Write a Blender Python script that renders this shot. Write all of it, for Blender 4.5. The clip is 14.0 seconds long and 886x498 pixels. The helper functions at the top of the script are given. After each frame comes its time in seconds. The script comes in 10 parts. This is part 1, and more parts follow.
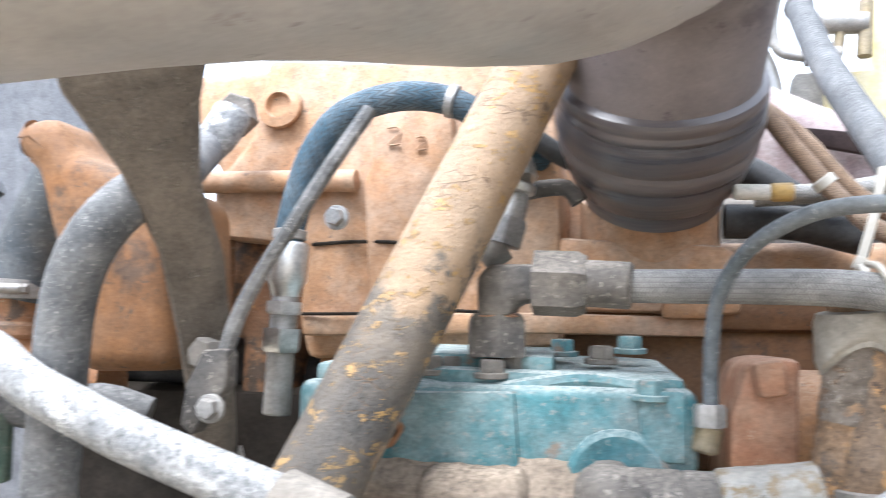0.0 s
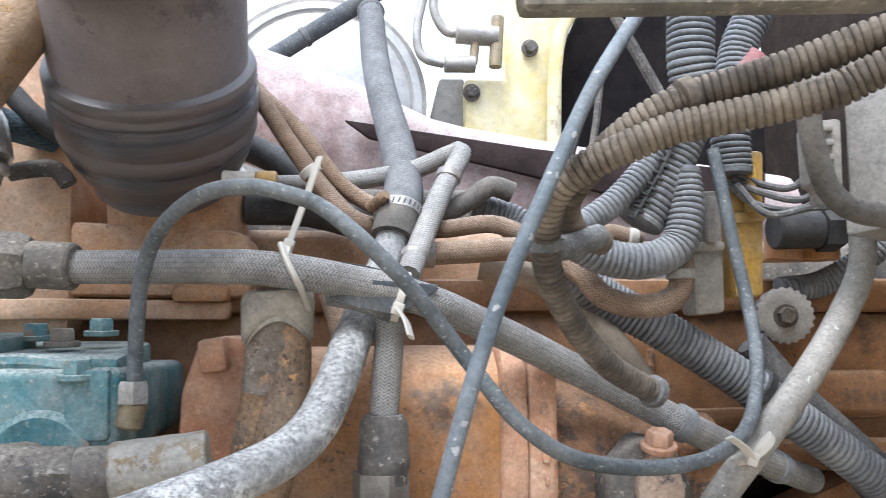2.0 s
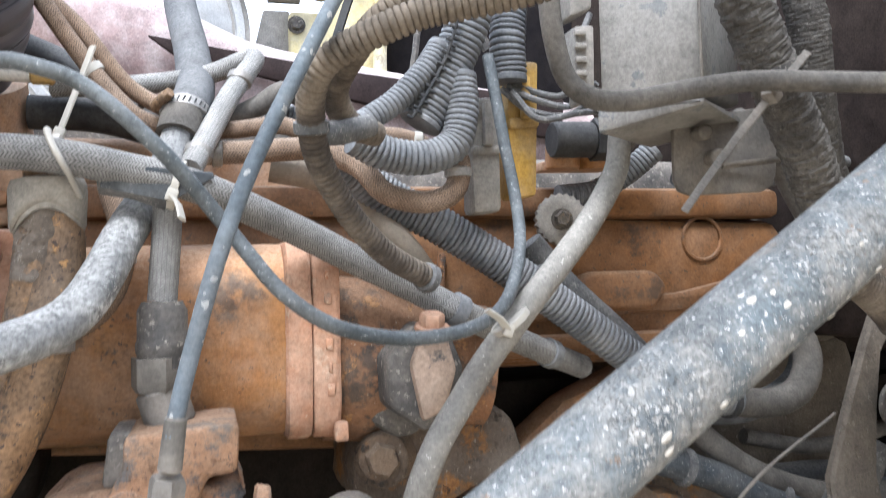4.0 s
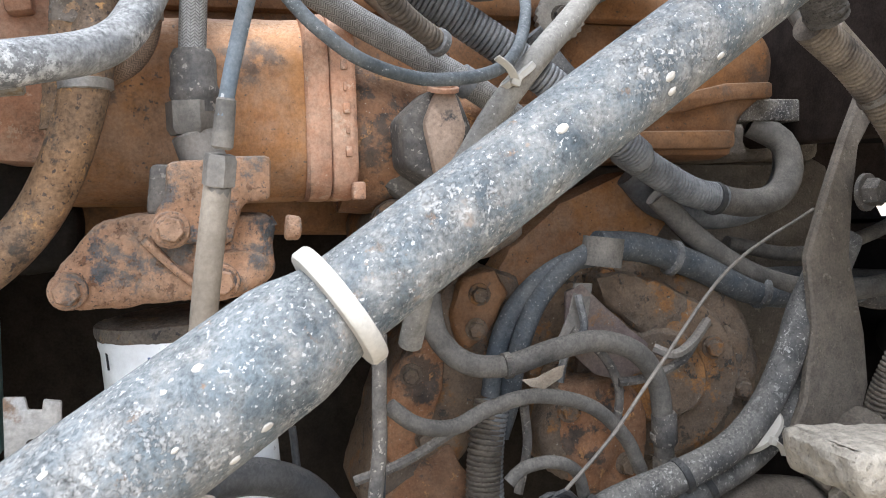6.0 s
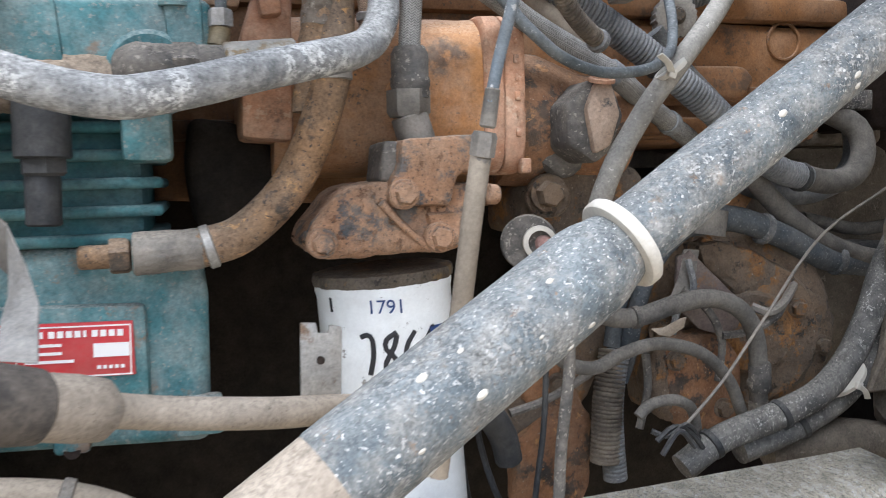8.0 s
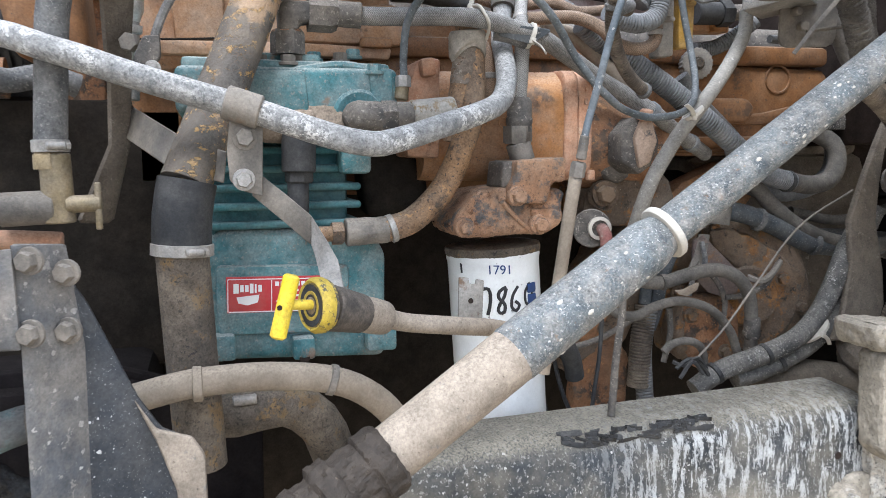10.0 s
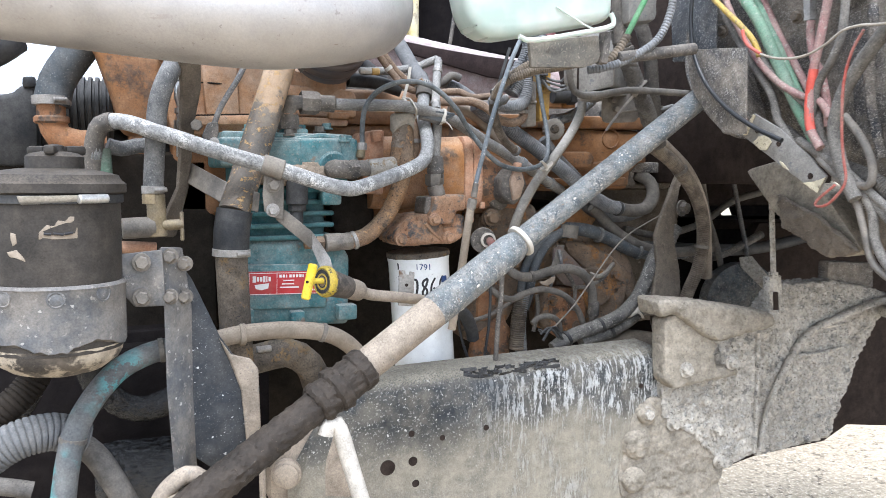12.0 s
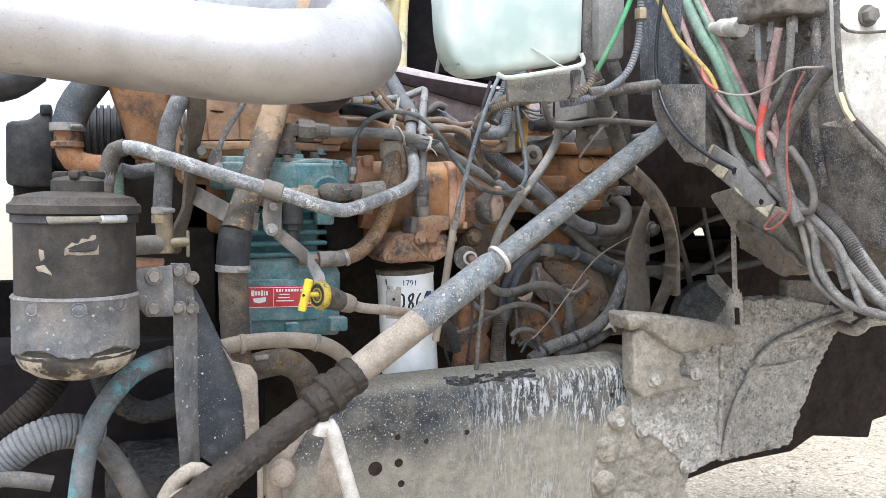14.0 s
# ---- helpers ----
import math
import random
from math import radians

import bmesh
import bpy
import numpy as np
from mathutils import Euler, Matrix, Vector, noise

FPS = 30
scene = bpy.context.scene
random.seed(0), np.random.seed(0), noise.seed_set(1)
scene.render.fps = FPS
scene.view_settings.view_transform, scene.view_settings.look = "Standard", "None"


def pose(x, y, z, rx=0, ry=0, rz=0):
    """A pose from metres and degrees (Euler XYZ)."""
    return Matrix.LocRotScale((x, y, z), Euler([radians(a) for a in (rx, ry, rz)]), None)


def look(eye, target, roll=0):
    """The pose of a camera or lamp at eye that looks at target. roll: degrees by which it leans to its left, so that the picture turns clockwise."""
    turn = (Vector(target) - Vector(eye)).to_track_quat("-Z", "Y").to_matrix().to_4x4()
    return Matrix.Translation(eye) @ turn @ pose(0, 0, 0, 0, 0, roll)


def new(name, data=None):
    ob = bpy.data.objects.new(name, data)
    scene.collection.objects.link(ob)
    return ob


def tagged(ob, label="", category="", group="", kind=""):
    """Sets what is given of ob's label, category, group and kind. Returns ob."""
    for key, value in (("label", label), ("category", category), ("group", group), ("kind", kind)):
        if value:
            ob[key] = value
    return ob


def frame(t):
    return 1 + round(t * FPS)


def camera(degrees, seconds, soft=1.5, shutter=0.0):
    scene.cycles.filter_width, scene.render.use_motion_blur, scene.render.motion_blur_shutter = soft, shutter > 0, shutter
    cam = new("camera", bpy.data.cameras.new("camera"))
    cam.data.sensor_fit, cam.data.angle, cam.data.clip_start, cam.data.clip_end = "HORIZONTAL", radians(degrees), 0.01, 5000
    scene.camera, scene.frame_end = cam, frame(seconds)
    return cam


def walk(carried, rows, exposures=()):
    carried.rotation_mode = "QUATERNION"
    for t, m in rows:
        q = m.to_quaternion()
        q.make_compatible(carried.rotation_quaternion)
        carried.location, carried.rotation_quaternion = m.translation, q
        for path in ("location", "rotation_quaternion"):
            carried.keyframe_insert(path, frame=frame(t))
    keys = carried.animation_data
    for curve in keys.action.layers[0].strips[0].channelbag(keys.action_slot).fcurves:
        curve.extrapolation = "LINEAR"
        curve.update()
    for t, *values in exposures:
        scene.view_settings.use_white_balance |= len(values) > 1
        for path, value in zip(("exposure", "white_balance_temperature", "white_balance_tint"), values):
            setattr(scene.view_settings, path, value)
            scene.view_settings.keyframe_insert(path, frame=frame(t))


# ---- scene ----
cam = camera(56.0, 14.0, soft=0.75, shutter=0.4)
PATH = [
    (0, (0.246, 0.176, 1.470), (-0.167, 2.122, 1.677), 1.0),
    (0.5, (0.302, 0.174, 1.476), (0.089, 2.152, 1.687), 1.4),
    (1, (0.363, 0.173, 1.466), (0.291, 2.157, 1.701), 0.5),
    (1.5, (0.407, 0.172, 1.460), (0.487, 2.159, 1.677), -0.0),
    (2, (0.433, 0.172, 1.460), (0.623, 2.154, 1.662), -0.4),
    (2.5, (0.449, 0.173, 1.455), (0.723, 2.144, 1.653), -0.8),
    (3, (0.465, 0.167, 1.448), (0.837, 2.123, 1.626), -1.2),
    (3.5, (0.477, 0.159, 1.442), (0.940, 2.098, 1.600), -1.5),
    (4, (0.474, 0.142, 1.416), (1.018, 2.064, 1.501), -1.5),
    (4.2, (0.470, 0.131, 1.399), (1.007, 2.056, 1.444), -1.2),
    (6.3, (0.430, 0.096, 1.303), (1.016, 2.003, 1.163), -2.2),
    (6.5, (0.423, 0.087, 1.301), (1.017, 1.992, 1.164), -2.4),
    (7, (0.402, 0.082, 1.304), (1.023, 1.977, 1.161), -2.4),
    (7.5, (0.343, 0.067, 1.308), (0.942, 1.969, 1.154), -1.7),
    (8, (0.271, 0.030, 1.302), (0.839, 1.940, 1.134), -1.5),
    (8.5, (0.224, -0.028, 1.308), (0.823, 1.870, 1.104), -1.5),
    (9, (0.154, -0.095, 1.331), (0.778, 1.791, 1.105), -1.0),
    (9.2, (0.122, -0.129, 1.333), (0.730, 1.763, 1.110), -0.9),
    (11.3, (0.023, -0.590, 1.373), (0.524, 1.332, 1.142), -0.7),
    (11.5, (-0.015, -0.654, 1.378), (0.571, 1.245, 1.152), -0.4),
    (12, (-0.138, -0.787, 1.375), (0.606, 1.061, 1.196), -0.3),
    (12.5, (-0.159, -0.836, 1.378), (0.603, 1.004, 1.205), -0.5),
    (13, (-0.150, -0.865, 1.384), (0.607, 0.978, 1.211), -0.3),
    (13.5, (-0.145, -0.876, 1.391), (0.608, 0.970, 1.228), -0.2),
    (14, (-0.179, -0.903, 1.386), (0.594, 0.937, 1.248), 0.1),
]
walk(cam, [(t, look(eye, target, roll)) for t, eye, target, roll in PATH],
     [(0, 1.72, 5750, 10), (1.0, 1.50, 5750, 10), (2, 1.24, 5750, 10), (3.2, 1.27, 5750, 10), (4.2, 1.45, 5750, 10), (6.5, 1.28, 5750, 10), (7.2, 1.21, 5750, 10), (8, 1.06, 5750, 10), (9, 1.0, 5750, 10), (11.5, 1.20, 5750, 10), (12.2, 1.06, 5750, 10), (14, 0.88, 5750, 10)])

# ---- world and light ----
world = bpy.data.worlds.new("sky")
scene.world = world
world.use_nodes = True
sky = world.node_tree.nodes.new("ShaderNodeTexSky")
sky.sky_type, sky.sun_disc = "NISHITA", False
sky.sun_elevation, sky.sun_rotation = radians(59), radians(200)
sky.air_density, sky.dust_density, sky.ozone_density = 1.0, 4.0, 1.0
back = world.node_tree.nodes["Background"]
cloud = world.node_tree.nodes.new("ShaderNodeMix")
cloud.data_type = "RGBA"
cloud.inputs[0].default_value = 0.8
cloud.inputs[7].default_value = (5.6, 5.85, 6.2, 1.0)
world.node_tree.links.new(sky.outputs[0], cloud.inputs[6])
world.node_tree.links.new(cloud.outputs[2], back.inputs[0])
back.inputs[1].default_value = 0.19
sun = new("sun", bpy.data.lights.new("sun", "SUN"))
sun.data.energy, sun.data.angle, sun.data.color = 2.2, radians(28), (1.0, 0.98, 0.95)
sun.matrix_world = look((-0.9, -1.9, 6.0), (0.4, 0.7, 1.2))

# ---- materials ----
DUST = (0.33, 0.29, 0.24)


def surf(name, base, alt=None, spots=None, spot_cut=0.62, spot_scale=60.0, rust=None, rust_cut=0.6, rust_scale=14.0,
         rough=0.7, metal=0.0, scale=9.0, dust=0.35, top=0.35, bump=0.25, dust_col=DUST, grain=380.0, braid=0.0, coat=0.0, stretch=None, flecks=None, fleck_cut=0.6, fleck_scale=450.0, mud=None, contrast=0.5, drops=None, drop_scale=70.0, drop_size=0.5, patch=None, side=None, wear=None, cracks=None, spec=0.3, relief=0.0015):
    """A worn, dusty surface: two tones, chips or spots, rust patches, dust in blotches and on upward faces, fine relief."""
    m = bpy.data.materials.new(name)
    m.use_nodes = True
    nt = m.node_tree
    N, L = nt.nodes, nt.links
    bsdf = N["Principled BSDF"]
    tc = N.new("ShaderNodeTexCoord")
    info = N.new("ShaderNodeObjectInfo")
    shift = N.new("ShaderNodeVectorMath")
    shift.operation = "MULTIPLY_ADD"
    L.new(info.outputs["Random"], shift.inputs[0])
    shift.inputs[1].default_value = (3.0, 5.0, 7.0)
    L.new(tc.outputs["Object"], shift.inputs[2])
    vec = shift.outputs[0]
    if stretch:
        mp = N.new("ShaderNodeMapping")
        mp.inputs["Scale"].default_value = stretch
        L.new(vec, mp.inputs["Vector"])
        vec_s = mp.outputs[0]
    else:
        vec_s = vec

    def noise_tex(sc, detail=4.0, rgh=0.6, v=None):
        n = N.new("ShaderNodeTexNoise")
        n.inputs["Scale"].default_value, n.inputs["Detail"].default_value, n.inputs["Roughness"].default_value = sc, detail, rgh
        L.new(v or vec, n.inputs["Vector"])
        return n.outputs["Fac"]

    def noise_vec(sc):
        n = N.new("ShaderNodeTexNoise")
        n.inputs["Scale"].default_value = sc
        L.new(vec, n.inputs["Vector"])
        return n.outputs["Color"]

    def ramp(fac, a, b):
        r = N.new("ShaderNodeMapRange")
        r.interpolation_type = "SMOOTHSTEP"
        r.inputs["From Min"].default_value, r.inputs["From Max"].default_value = a, b
        L.new(fac, r.inputs["Value"])
        return r.outputs["Result"]

    def mixc(fac, a, b):
        x = N.new("ShaderNodeMix")
        x.data_type = "RGBA"
        for sock, val in ((x.inputs[0], fac), (x.inputs[6], a), (x.inputs[7], b)):
            if isinstance(val, bpy.types.NodeSocket):
                L.new(val, sock)
            elif isinstance(val, tuple):
                sock.default_value = (*val, 1.0)
            else:
                sock.default_value = val
        return x.outputs[2]

    def mathn(op, a, b, clamped=True):
        x = N.new("ShaderNodeMath")
        x.operation, x.use_clamp = op, clamped
        for sock, val in ((x.inputs[0], a), (x.inputs[1], b)):
            if isinstance(val, bpy.types.NodeSocket):
                L.new(val, sock)
            else:
                sock.default_value = val
        return x.outputs[0]

    big = noise_tex(scale, 5.0, 0.65)
    fine = noise_tex(grain, 4.0, 0.7)
    col = mixc(ramp(big, 0.3, 0.7), base, alt or tuple(c * 0.72 for c in base))
    height = fine
    if rust:
        rn = noise_tex(rust_scale, 8.0, 0.72)
        if wear:
            sepw = N.new("ShaderNodeSeparateXYZ")
            L.new(tc.outputs["Object"], sepw.inputs[0])
            rn = mathn("ADD", rn, mathn("MULTIPLY", mathn("SUBTRACT", 1.0, ramp(sepw.outputs[2], wear[0], wear[1])), wear[2]))
        rf = ramp(rn, rust_cut - 0.03, rust_cut + 0.05)
        col = mixc(rf, col, mixc(ramp(fine, 0.35, 0.65), rust, tuple(c * 0.45 for c in rust)))
    if spots:
        sf = ramp(noise_tex(spot_scale, 6.0, 0.75, vec_s), spot_cut - 0.015, spot_cut + 0.02)
        if patch:
            sf = mathn("MULTIPLY", sf, ramp(noise_tex(patch, 3.0, 0.5), 0.44, 0.60))
        if side:
            seps = N.new("ShaderNodeSeparateXYZ")
            L.new(tc.outputs["Object"], seps.inputs[0])
            sf = mathn("MULTIPLY", sf, ramp(mathn("ADD", seps.outputs[0], mathn("MULTIPLY", noise_tex(12.0), 0.12)), side[0], side[1]))
        col = mixc(sf, col, spots)
        height = mathn("ADD", mathn("MULTIPLY", fine, 0.6), mathn("MULTIPLY", sf, 0.4))
    if flecks:
        ff = ramp(noise_tex(fleck_scale, 3.0, 0.6), fleck_cut - 0.01, fleck_cut + 0.02)
        col = mixc(ff, col, flecks)
    if cracks:
        cw = N.new("ShaderNodeVectorMath")
        cw.operation = "MULTIPLY_ADD"
        L.new(noise_vec(cracks * 1.7), cw.inputs[0])
        cw.inputs[1].default_value = (0.7 / cracks,) * 3
        L.new(vec_s, cw.inputs[2])
        cv = N.new("ShaderNodeTexVoronoi")
        cv.feature = "DISTANCE_TO_EDGE"
        cv.inputs["Scale"].default_value = cracks
        L.new(cw.outputs[0], cv.inputs["Vector"])
        cf = mathn("MULTIPLY", mathn("SUBTRACT", 1.0, ramp(cv.outputs["Distance"], 0.01, 0.035)), ramp(noise_tex(cracks * 0.35), 0.54, 0.62))
        col = mixc(cf, col, (0.15, 0.10, 0.065))
        height = mathn("SUBTRACT", height, mathn("MULTIPLY", cf, 0.6))
    if drops:
        warp = N.new("ShaderNodeVectorMath")
        warp.operation = "MULTIPLY_ADD"
        L.new(noise_vec(drop_scale * 2.0), warp.inputs[0])
        warp.inputs[1].default_value = (0.8 / drop_scale,) * 3
        L.new(vec, warp.inputs[2])
        vo = N.new("ShaderNodeTexVoronoi")
        vo.inputs["Scale"].default_value = drop_scale
        L.new(warp.outputs[0], vo.inputs["Vector"])
        sepc = N.new("ShaderNodeSeparateColor")
        L.new(vo.outputs["Color"], sepc.inputs[0])
        pw = N.new("ShaderNodeMath")
        pw.operation = "POWER"
        L.new(sepc.outputs[0], pw.inputs[0])
        pw.inputs[1].default_value = 7.0
        lim = mathn("MULTIPLY", pw.outputs[0], drop_size)
        dropf = mathn("LESS_THAN", vo.outputs["Distance"], lim)
        col = mixc(dropf, col, drops)
        height = mathn("ADD", mathn("MULTIPLY", height, 0.6), mathn("MULTIPLY", dropf, 0.4))
    if dust:
        df = mathn("MULTIPLY", ramp(noise_tex(scale * 2.3, 6.0, 0.7), 0.35, 0.68), dust)
        if mud:
            sepo = N.new("ShaderNodeSeparateXYZ")
            wob = N.new("ShaderNodeVectorMath")
            wob.operation = "MULTIPLY_ADD"
            L.new(noise_vec(scale * 1.5), wob.inputs[0])
            wob.inputs[1].default_value = (0.12, 0.12, 0.12)
            L.new(tc.outputs["Object"], wob.inputs[2])
            L.new(wob.outputs[0], sepo.inputs[0])
            df = mathn("MAXIMUM", df, mathn("MULTIPLY", mathn("SUBTRACT", 1.0, ramp(sepo.outputs[2], mud[1], mud[0])), mathn("ADD", mathn("MULTIPLY", fine, 0.35), mathn("ADD", mathn("MULTIPLY", ramp(noise_tex(scale * 1.9, 7.0, 0.7), 0.32, 0.62), 0.45), 0.42))))
        if top:
            geo = N.new("ShaderNodeNewGeometry")
            sep = N.new("ShaderNodeSeparateXYZ")
            L.new(geo.outputs["Normal"], sep.inputs[0])
            up = mathn("MULTIPLY", ramp(sep.outputs[2], 0.15, 0.95), top)
            df = mathn("MAXIMUM", df, mathn("MULTIPLY", up, ramp(fine, 0.2, 0.6)))
        col = mixc(df, col, dust_col)
        bsdf_r = mathn("ADD", mathn("MULTIPLY", df, 0.3), rough)
        L.new(bsdf_r, bsdf.inputs["Roughness"])
        if metal:
            L.new(mathn("MULTIPLY", mathn("SUBTRACT", 1.0, df), metal), bsdf.inputs["Metallic"])
    else:
        bsdf.inputs["Roughness"].default_value = rough
        bsdf.inputs["Metallic"].default_value = metal
    if braid:
        uv = N.new("ShaderNodeUVMap")
        sep2 = N.new("ShaderNodeSeparateXYZ")
        L.new(uv.outputs[0], sep2.inputs[0])
        fold = mathn("PINGPONG", mathn("MULTIPLY", sep2.outputs[1], 10.0, False), 0.5)
        run = mathn("ADD", mathn("MULTIPLY", sep2.outputs[0], braid, False), mathn("MULTIPLY", fold, 2.4, False), False)
        strand = mathn("SINE", mathn("MULTIPLY", run, math.tau, False), 0.0, False)
        edge = mathn("MULTIPLY", ramp(fold, 0.0, 0.07), mathn("SUBTRACT", 1.0, ramp(fold, 0.43, 0.5)))
        weave = mathn("MULTIPLY", ramp(strand, -0.95, 0.1), mathn("ADD", mathn("MULTIPLY", edge, 0.6), 0.4))
        col = mixc(weave, mixc(0.62, col, (0.04, 0.036, 0.032)), col)
        height = mathn("ADD", mathn("MULTIPLY", height, 0.3), mathn("MULTIPLY", weave, 0.7))
    if contrast:
        lo, hi = 1.0 - contrast * 0.80, 1.0 + contrast * 0.66
        gr = N.new("ShaderNodeMapRange")
        gr.inputs["From Min"].default_value, gr.inputs["From Max"].default_value = 0.35, 0.65
        gr.inputs["To Min"].default_value, gr.inputs["To Max"].default_value = lo, hi
        mid = noise_tex(max(scale * 4.0, 45.0), 7.0, 0.72)
        L.new(mathn("ADD", mathn("MULTIPLY", fine, 0.45), mathn("MULTIPLY", mid, 0.55)), gr.inputs["Value"])
        mul = N.new("ShaderNodeVectorMath")
        mul.operation = "SCALE"
        L.new(col, mul.inputs[0])
        L.new(gr.outputs[0], mul.inputs["Scale"])
        col = mul.outputs[0]
    L.new(col, bsdf.inputs["Base Color"])
    if coat:
        bsdf.inputs["Coat Weight"].default_value = coat
        bsdf.inputs["Coat Roughness"].default_value = 0.12
    bsdf.inputs["Specular IOR Level"].default_value = spec
    b = N.new("ShaderNodeBump")
    b.inputs["Strength"].default_value, b.inputs["Distance"].default_value = bump, relief
    L.new(height, b.inputs["Height"])
    L.new(b.outputs[0], bsdf.inputs["Normal"])
    return m


def plain(name, col, rough=0.5, metal=0.0):
    m = bpy.data.materials.new(name)
    m.use_nodes = True
    b = m.node_tree.nodes["Principled BSDF"]
    b.inputs["Base Color"].default_value, b.inputs["Roughness"].default_value, b.inputs["Metallic"].default_value = (*col, 1), rough, metal
    return m


M_BLOCK = surf("engine yellow paint", (0.39, 0.185, 0.062), (0.30, 0.135, 0.05), rust=(0.12, 0.065, 0.035), rust_cut=0.63, flecks=(0.09, 0.055, 0.035), fleck_cut=0.67, fleck_scale=182, dust=0.45, top=0.6, dust_col=(0.37, 0.285, 0.215), rough=0.55)
M_HEAD = surf("dusty engine paint", (0.41, 0.24, 0.13), (0.36, 0.19, 0.095), rust=(0.13, 0.075, 0.045), rust_cut=0.65, flecks=(0.16, 0.10, 0.065), fleck_cut=0.67, fleck_scale=156, dust=0.6, top=0.6, dust_col=(0.44, 0.345, 0.265), rough=0.6)
M_RUSTY = surf("rusted engine casting", (0.29, 0.135, 0.06), (0.175, 0.088, 0.045), rust=(0.06, 0.05, 0.045), rust_cut=0.54, rust_scale=24, spots=(0.40, 0.20, 0.075), spot_cut=0.61, spot_scale=55, flecks=(0.36, 0.29, 0.22), fleck_cut=0.68, fleck_scale=364, dust=0.32, top=0.5, dust_col=(0.33, 0.225, 0.15), bump=0.8, relief=0.003)
M_REDOX = surf("red oxide flange", (0.43, 0.225, 0.13), (0.33, 0.15, 0.082), rust=(0.13, 0.07, 0.045), rust_cut=0.61, spots=(0.47, 0.31, 0.21), spot_cut=0.6, spot_scale=40, dust=0.5, top=0.5, dust_col=(0.46, 0.345, 0.255))
M_TEAL = surf("teal compressor paint", (0.058, 0.165, 0.178), (0.038, 0.122, 0.138), rust=(0.21, 0.135, 0.09), rust_cut=0.60, rust_scale=24, flecks=(0.17, 0.20, 0.19), fleck_cut=0.62, fleck_scale=234, dust=0.5, top=0.85, dust_col=(0.34, 0.355, 0.33), rough=0.6, contrast=0.55)
M_TEALDARK = surf("teal cylinder fins", (0.04, 0.15, 0.165), (0.03, 0.10, 0.11), dust=0.35, top=0.5, dust_col=(0.2, 0.24, 0.23))
M_RAIL = surf("chassis rail paint", (0.018, 0.022, 0.027), (0.050, 0.057, 0.066), spots=(0.43, 0.44, 0.44), spot_cut=0.525, spot_scale=70, stretch=(1.7, 1.0, 0.34), side=(0.0, 0.16), flecks=(0.24, 0.24, 0.235), fleck_cut=0.60, fleck_scale=240, dust=0.45, top=0.97, scale=7, dust_col=(0.255, 0.230, 0.182), bump=0.7, mud=(0.315, 0.225), drops=(0.55, 0.54, 0.52), drop_scale=150, drop_size=0.30, contrast=0.4, relief=0.002)
M_SHAFT = surf("weathered blue grey paint", (0.145, 0.170, 0.182), (0.052, 0.064, 0.072), spots=(0.33, 0.325, 0.31), spot_cut=0.535, spot_scale=230, patch=13, flecks=(0.42, 0.415, 0.40), fleck_cut=0.625, fleck_scale=430, rust=(0.25, 0.15, 0.085), rust_cut=0.625, rust_scale=70, drops=(0.52, 0.51, 0.49), drop_scale=210, drop_size=0.26, dust=0.75, top=0.42, dust_col=(0.265, 0.25, 0.225), bump=1.0, rough=0.65, grain=480, contrast=0.8, scale=24, relief=0.0022)
M_SHAFT_DUSTY = surf("dusty tan shaft", (0.275, 0.228, 0.178), (0.20, 0.165, 0.128), dust=0.55, top=0.7, bump=0.5, dust_col=(0.36, 0.302, 0.238), spots=(0.13, 0.128, 0.122), spot_cut=0.605, spot_scale=70, patch=14, flecks=(0.11, 0.09, 0.07), fleck_cut=0.655, fleck_scale=300, contrast=0.5)
M_GREASE = surf("caked greasy dirt", (0.020, 0.016, 0.013), (0.045, 0.035, 0.027), dust=0.15, top=0.1, bump=1.0, grain=150, rough=0.7, spots=(0.11, 0.088, 0.068), spot_cut=0.64, spot_scale=150, dust_col=(0.12, 0.097, 0.074), contrast=0.6, relief=0.004)
M_PIPE = surf("chalky galvanised pipe", (0.24, 0.24, 0.238), (0.115, 0.12, 0.124), spots=(0.54, 0.535, 0.52), spot_cut=0.51, spot_scale=75, flecks=(0.19, 0.19, 0.188), fleck_cut=0.56, fleck_scale=330, dust=0.4, top=0.6, dust_col=(0.50, 0.485, 0.455), rough=0.65, scale=34, patch=18, contrast=0.8, bump=0.5)
M_SILVER = surf("aluminised intake pipe", (0.46, 0.435, 0.41), (0.35, 0.33, 0.31), rust=(0.25, 0.18, 0.13), rust_cut=0.70, spots=(0.23, 0.185, 0.155), spot_cut=0.64, spot_scale=60, stretch=(0.16, 0.5, 1.0), patch=5, flecks=(0.28, 0.26, 0.24), fleck_cut=0.68, fleck_scale=120, dust=0.45, top=0.2, dust_col=(0.36, 0.325, 0.295), rough=0.42, metal=0.6, bump=0.10, contrast=0.22, scale=12)
M_RUBBER = surf("dusty grey rubber", (0.10, 0.103, 0.105), (0.062, 0.064, 0.067), spots=(0.22, 0.21, 0.195), spot_cut=0.62, spot_scale=130, flecks=(0.26, 0.25, 0.235), fleck_cut=0.64, fleck_scale=420, dust=0.55, top=0.6, dust_col=(0.27, 0.257, 0.24), rough=0.75, contrast=0.65)
M_HOSEGREY = surf("grey cloth hose", (0.255, 0.248, 0.236), (0.185, 0.181, 0.173), dust=0.5, top=0.6, dust_col=(0.35, 0.335, 0.31), braid=470.0, bump=0.5, rough=0.8)
